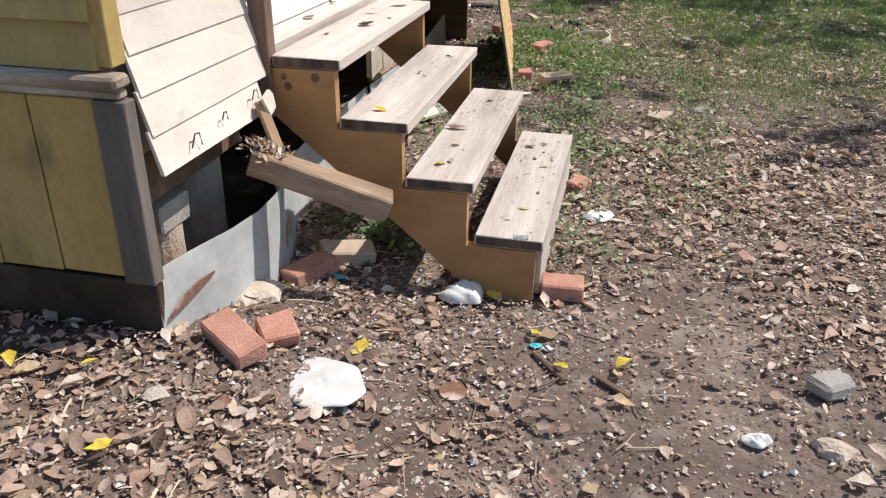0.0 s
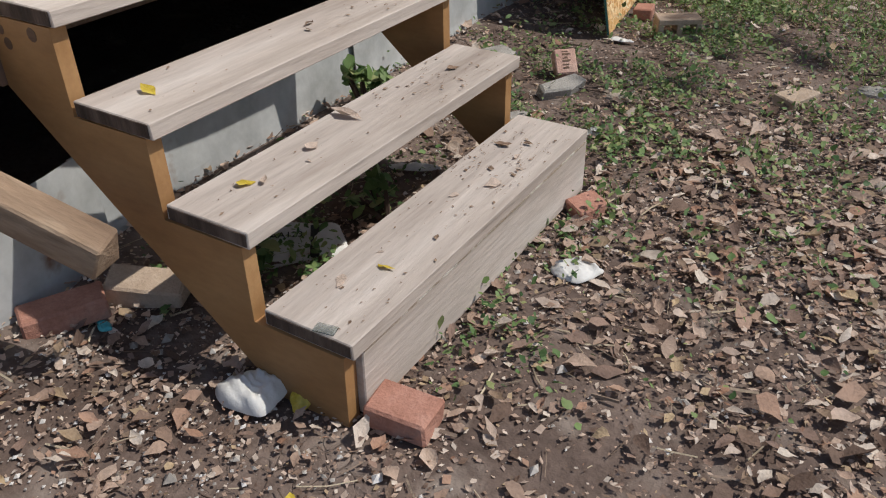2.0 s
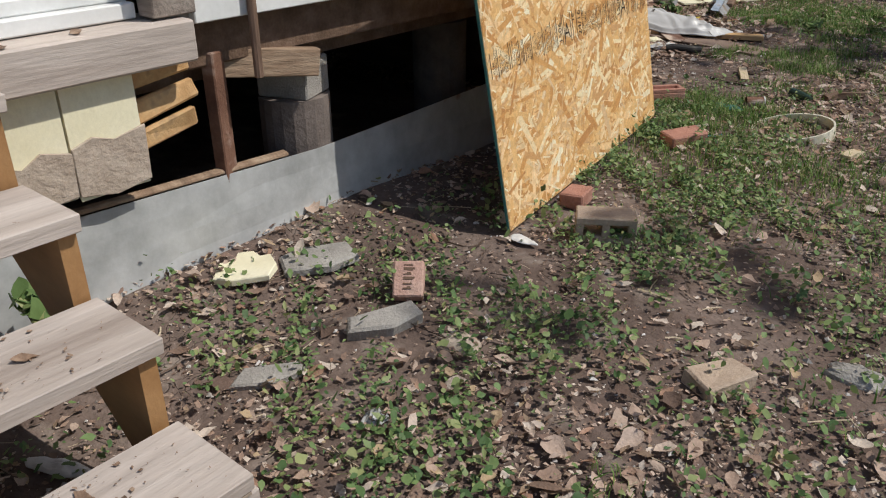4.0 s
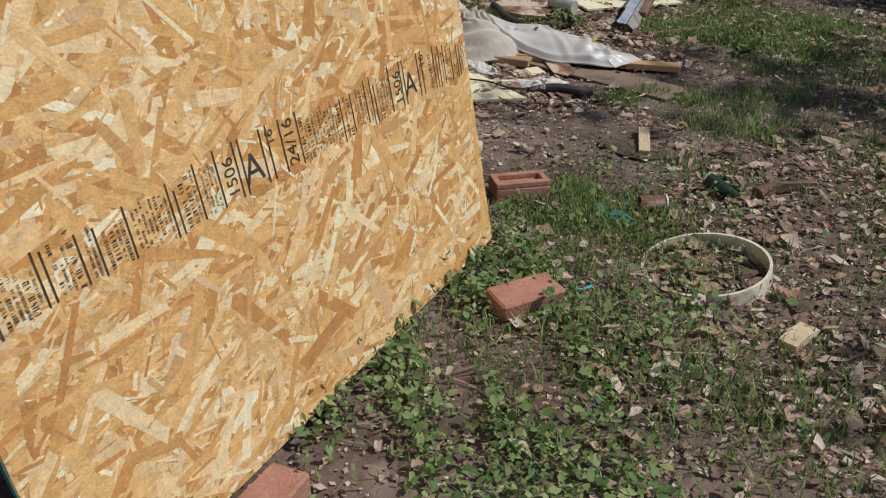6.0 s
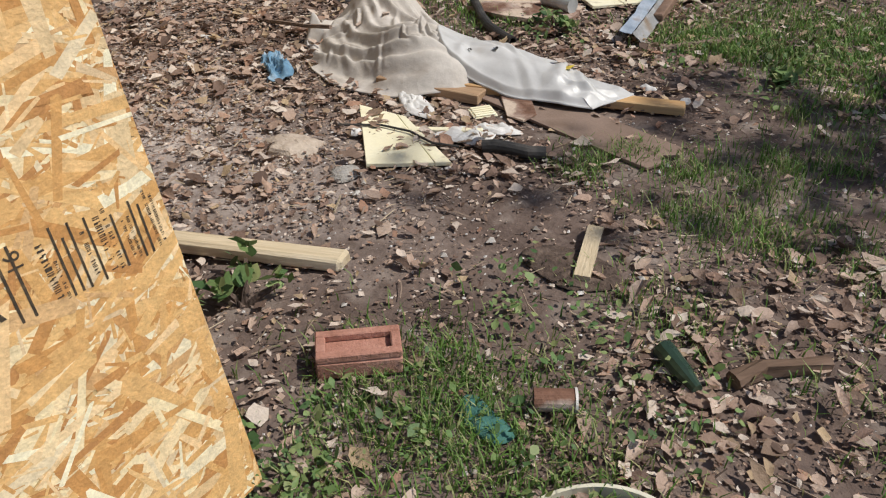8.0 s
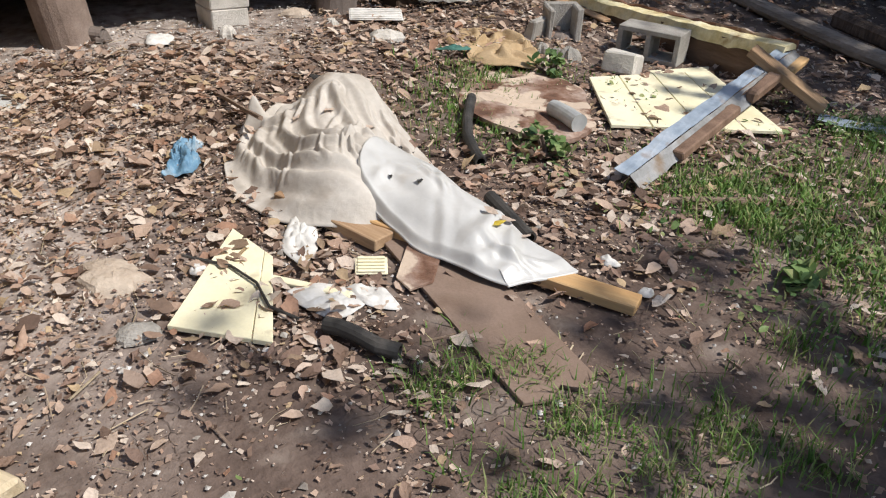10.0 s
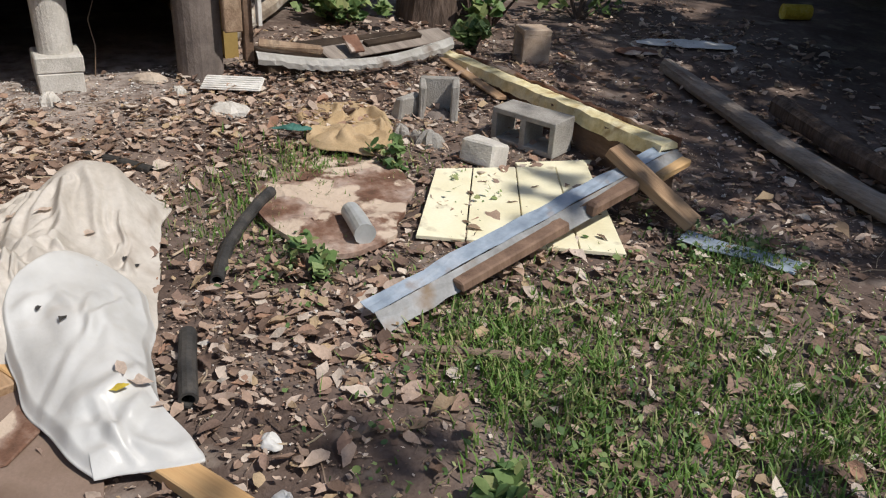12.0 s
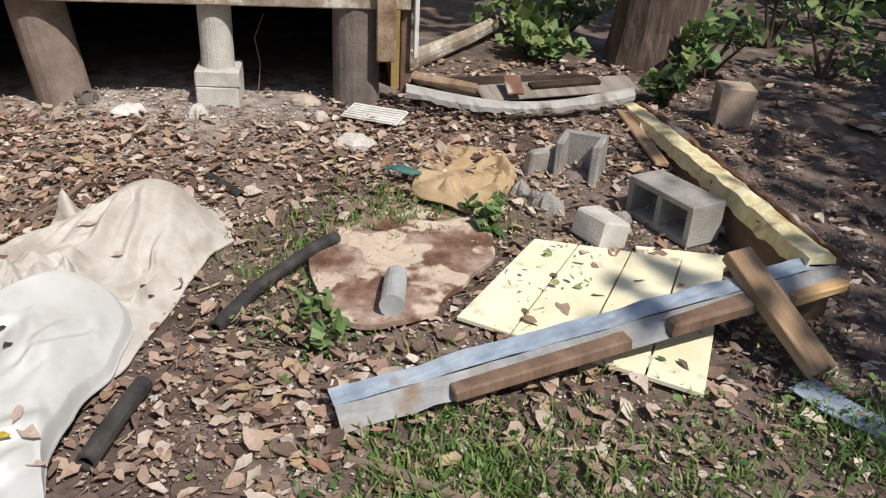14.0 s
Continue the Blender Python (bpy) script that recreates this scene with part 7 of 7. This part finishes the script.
def open_block():
    """A broken half block: a back and two cheeks, its cell open towards the yard."""
    t = thing("concrete_block", lay(-3.17, 8.10, 60, -0.012), "broken grey concrete block with one open cell", "concrete block", "concrete blocks")
    part("face_shell", one_box(-0.10, 0.062, 0, 0.10, 0.098, 0.185, bevel=0.006, jit=0.004), CONCRETE, t)
    part("web", one_box(-0.10, -0.09, 0, -0.064, 0.061, 0.182, bevel=0.008, jit=0.008), CONCRETE, t)
    part("web", one_box(0.062, -0.085, 0, 0.10, 0.061, 0.184, bevel=0.008, jit=0.006), CONCRETE, t)
    part("rubble", blob(0, -0.03, 0.07, 0.06, 0.04, 5), DARKCONC, t, "crumbs in the cell")
    solo("concrete_chunk", one_box(-0.025, -0.07, 0, 0.025, 0.07, 0.12, bevel=0.008, jit=0.012), CONCRETE, lay(-3.20, 7.93, 12, -0.008, 0, 8), "upright broken cheek of a block", "concrete chunk", "block chunks")


open_block()


def foam_beam():
    t = thing("foam_backed_beam", pose(0, 0, 0), "fallen rusty beam with yellow foam along its top", "beam")
    rnd = random.Random(9)
    n = 36
    A, B = Vector((-3.98, 8.62, 0.125)), Vector((-2.01, 8.56, 0.235))
    rows, foam, lip = [], [], []
    for k in range(n + 1):
        f = k / n
        c = A.lerp(B, f) + Vector((0, 0.03 * math.sin(f * 3.1), -0.012 * math.sin(f * 3.1)))
        g = float(ground_np(c.x, c.y)) - 0.02
        j = lambda a: rnd.uniform(-a, a)
        rows.append([(c.x, c.y - 0.055, g), (c.x, c.y - 0.05 + j(0.006), c.z - 0.022), (c.x, c.y + 0.05, c.z - 0.022), (c.x, c.y + 0.055, g)])
        foam.append([(c.x, c.y - 0.066 + j(0.005), c.z - 0.062 + j(0.008)), (c.x, c.y - 0.052 + j(0.006), c.z + j(0.005)), (c.x, c.y + j(0.01), c.z + 0.010 + j(0.004)), (c.x, c.y + 0.036, c.z + j(0.005)), (c.x, c.y + 0.040, c.z - 0.021)])
        lip.append([(c.x, c.y + 0.0405, c.z - 0.021), (c.x, c.y + 0.042, c.z + 0.012 + j(0.012)), (c.x, c.y + 0.056, c.z + 0.012 + j(0.010)), (c.x, c.y + 0.058, c.z - 0.021)])
    for name, rr, mat, label in (("beam", rows, DARKWOOD, "dark rotten side board"), ("foam", foam, FOAM, "crumbling yellow foam strip"), ("lip", lip, RUST, "rusted metal lip")):
        bm = bmesh.new()
        vs = [[bm.verts.new(p) for p in r] for r in rr]
        for p, q in zip(vs, vs[1:]):
            for i in range(len(p)):
                bm.faces.new((p[i], q[i], q[(i + 1) % len(p)], p[(i + 1) % len(p)]))
        bm.faces.new(vs[0]), bm.faces.new(vs[-1][::-1])
        part(name, bm, mat, t, label)
    part("board", one_box(-0.35, -0.035, 0, 0.35, 0.035, 0.02, bevel=0.004, jit=0.008), OLDPINE, t, "flaking brown strip", at=pose(-3.55, 8.52, 0.085, 0, 3, -2))


foam_beam()


def fallen_awning():
    t = thing("fallen_awning", pose(0, 0, 0), "collapsed white metal awning edge with boards", "awning debris")
    rnd = random.Random(6)
    n = 40
    top, low = [], []
    for k in range(n + 1):
        f = k / n
        y = 7.38 + 1.22 * f
        x = -3.86 + 0.12 * math.sin(min(1, f * 1.25) * math.pi * 0.62) - 0.30 * max(0, f - 0.35) ** 1.3
        z = 0.245 - 0.05 * math.sin(f * math.pi) - 0.02 * f
        top.append(Vector((x, y, z)))
        low.append(Vector((x + 0.02, y, z - 0.040 - 0.020 * rnd.random() - 0.008 * math.sin(f * 9))))
    bm = bmesh.new()
    a = [bm.verts.new(p) for p in top]
    m = [bm.verts.new((p + q) / 2 + Vector((0.012 + rnd.uniform(-1, 1) * 0.006, 0, 0))) for p, q in zip(top, low)]
    b = [bm.verts.new(p) for p in low]
    c = [bm.verts.new(p + Vector((-0.02, 0, 0.004))) for p in top]
    for r, q in ((c, a), (a, m), (m, b)):
        for k in range(n):
            bm.faces.new((r[k], r[k + 1], q[k + 1], q[k]))
    bmesh.ops.solidify(bm, geom=bm.faces[:], thickness=0.004)
    part("sheet", bm, WHITEMETAL, t, "bent white metal edge")
    part("board", one_box(0, 0, 0, 0.07, 0.34, 0.04, bevel=0.008, jit=0.012), TIMBER, t, "splintered brown board", at=pose(-3.97, 7.42, 0.262, -7, 12, -14))
    part("board", one_box(0, 0, 0, 0.15, 0.92, 0.016, bevel=0.004, jit=0.006), GREYWOOD, t, "grey flat panel", at=pose(-3.93, 7.74, 0.215, 0.5, 16, 15))
    # No recess is cut: a solid bar carries the slot's shade in its colour.
    part("channel", one_box(0, 0, 0, 0.05, 0.42, 0.022, bevel=0.003), DARKSHEET, t, "dark bar coloured as the shade in a slot", at=pose(-3.97, 8.03, 0.222, 0.5, 16, 15))
    part("bracket", one_box(-0.10, -0.045, 0, 0.03, 0.045, 0.014, bevel=0.003, jit=0.004), RUST, t, "red-brown rusty bracket", at=pose(-3.83, 7.93, 0.232, 0, 30, 4))
    part("support", one_box(-0.34, 0, -0.16, -0.10, 1.05, 0.0, bevel=0.01, jit=0.02), DARKSHEET, t, "rotten support under the sheet", at=pose(-3.85, 7.48, 0.20, 0, 0, 8))


fallen_awning()
concrete_block(lay(-3.80, 9.10, -14, -0.01), "tan hollow block standing on dark soil", l=0.18, d=0.18, h=0.21, cells=1, mat=TANBRICK)
log([(-4.72, 7.48, 0.15), (-5.3, 7.92, 0.17), (-6.0, 8.38, 0.20), (-6.9, 8.95, 0.24)], 0.055, PEELED, "pale leaning fallen branch in the shrubs", taper=0.8)



# ---- bushes and trees ----
def crown_mesh(name, clumps, per, size, rng, material):
    P = []
    for cx, cy, cz, r in clumps:
        v = rng.normal(0, 1, (per, 3))
        v /= np.linalg.norm(v, axis=1, keepdims=True)
        P.append(np.array([cx, cy, cz]) + v * r * rng.uniform(0.35, 1.0, (per, 1)) ** 0.6 * np.array([1, 1, 0.8]))
    P = np.concatenate(P)
    return leaves_mesh(name, P, rng.uniform(0.6, 1.3, len(P)) * size, 0.6, 0.4, material, rng, 1.3)


def place(x, y):
    return pose(x, y, float(ground_np(x, y)))


def tree(x, y, h, r, seed, trunk_r, label, lo=0.45, clumps=26, per=70, size=0.16):
    rng = np.random.default_rng(seed)
    t = thing("tree", place(x, y), label, "tree", "trees around the yard")
    part("trunk", tube([(0, 0, -0.1), (0.02, 0, 0.25), (0.05, 0.03, h * 0.3), (0.0, 0.1, h * 0.6), (0.1, 0.05, h * 0.9)], trunk_r, 14, taper=0.35, wob=0.10), BARK, t)
    cs = []
    for k in range(clumps):
        a, q = rng.uniform(0, 6.283), math.sqrt(rng.uniform(0.02, 1))
        cs.append((math.cos(a) * r * q, math.sin(a) * r * q, h * (lo + (1 - lo) * rng.uniform(0, 1) * (1.1 - 0.5 * q)), r * rng.uniform(0.16, 0.34)))
    for k in range(7):
        c = cs[k]
        part("limb", tube([(0.03, 0.04, h * rng.uniform(0.35, 0.6)), (c[0] * 0.45, c[1] * 0.45, c[2] * 0.85), (c[0], c[1], c[2])], trunk_r * 0.35, 7, taper=0.3, wob=0.1), BARK, t)
    ob = new("crown", crown_mesh("crown", cs, per, size, rng, CROWN))
    ob.parent = t
    return t


def shrub(x, y, r, h, seed, label, n=9, per=60, size=0.075, mat=None):
    rng = np.random.default_rng(seed)
    t = thing("shrub", place(x, y), label, "shrub", "shrubs at the woods' edge")
    cs = [(rng.normal(0, r * 0.45), rng.normal(0, r * 0.45), h * rng.uniform(0.10, 0.9), r * rng.uniform(0.25, 0.45)) for _ in range(n)]
    for c in cs[:6]:
        part("stem", tube([(0, 0, -0.02), (c[0] * 0.5, c[1] * 0.5, c[2] * 0.5), (c[0], c[1], c[2])], 0.012 + 0.01 * r, 6, taper=0.4), BARK, t)
    ob = new("leaves", crown_mesh("leaves", cs, per, size, rng, mat or CROWN))
    ob.parent = t
    return t


tree(-5.06, 9.11, 7.5, 2.6, 1, 0.34, "large dark tree with leaves heaped at its foot")
# Trees placed by where their shade falls; most stand out of view.
for i, (x, y, h, r, tr) in enumerate(((-2.2, 14.2, 8.5, 2.8, 0.22), (1.6, 13.6, 8.5, 3.0, 0.25), (4.8, 13.6, 9.0, 2.6, 0.26), (7.8, 9.7, 9.5, 2.9, 0.28), (-7.8, 12.5, 8.0, 3.0, 0.25), (9.0, 5.0, 9.5, 2.6, 0.27), (9.5, 16.5, 12, 3.4, 0.3), (5.6, 17.0, 12, 3.4, 0.3), (1.8, 17.2, 12, 3.4, 0.3), (13.0, 15.5, 12, 3.4, 0.3), (3.0, 14.6, 8.5, 2.3, 0.22))):
    tree(x, y, h, r, 20 + i, tr, "leafy dark tree at the yard's edge, placed for shade")
# Three unseen trees, added only to throw broken shade on the ground.
tree(1.9, 13.0, 8.5, 2.5, 51, 0.24, "unseen tall tree added to shade the back yard", clumps=46, per=36, size=0.17)
tree(5.6, 4.9, 8.0, 2.1, 53, 0.22, "unseen slender tree added to shade the near ground", clumps=26, per=16)
tree(4.25, 9.2, 8.5, 1.9, 52, 0.2, "unseen slender tree added to shade the grass", clumps=24, per=15, size=0.15)
for i in range(26):
    x = -9.0 + 0.8 * i
    shrub(x, 12.2 + 0.7 * math.sin(i * 2.3) + (1.4 if x < -3 else 0) + 1.0 * (i % 2), 1.3, 2.6 + 0.6 * math.sin(i * 1.7), 60 + i, "dark leafy shrub along the woods", n=22, per=70, size=0.24)
for i, (x, y, r, h) in enumerate(((-5.25, 8.30, 0.26, 0.26), (-5.55, 8.60, 0.30, 0.32), (-4.95, 8.35, 0.20, 0.2), (-4.66, 9.34, 0.30, 0.34), (-4.10, 8.86, 0.12, 0.15), (-5.73, 8.35, 0.50, 0.60), (-4.67, 10.14, 0.45, 0.60), (-5.56, 10.23, 0.60, 0.90), (-6.10, 10.94, 0.70, 1.10))):
    shrub(x, y, r, h, 90 + i, "low bright green seedling shrub in the shade", n=8, per=24, size=0.085, mat=WEED)
for i, (x, y, r, h) in enumerate(((-0.90, 1.25, 0.10, 0.30), (-0.86, 1.22, 0.08, 0.24), (-0.45, 0.74, 0.12, 0.14), (-0.62, 0.30, 0.16, 0.14), (-1.98, 6.97, 0.11, 0.10), (-0.72, 3.92, 0.10, 0.14), (-2.67, 7.61, 0.12, 0.10), (-1.27, 4.56, 0.12, 0.07), (-0.85, 7.00, 0.07, 0.05))):
    shrub(x, y, r, h, 120 + i, "small broad-leaved green weed", n=6, per=9, size=0.05, mat=WEED)
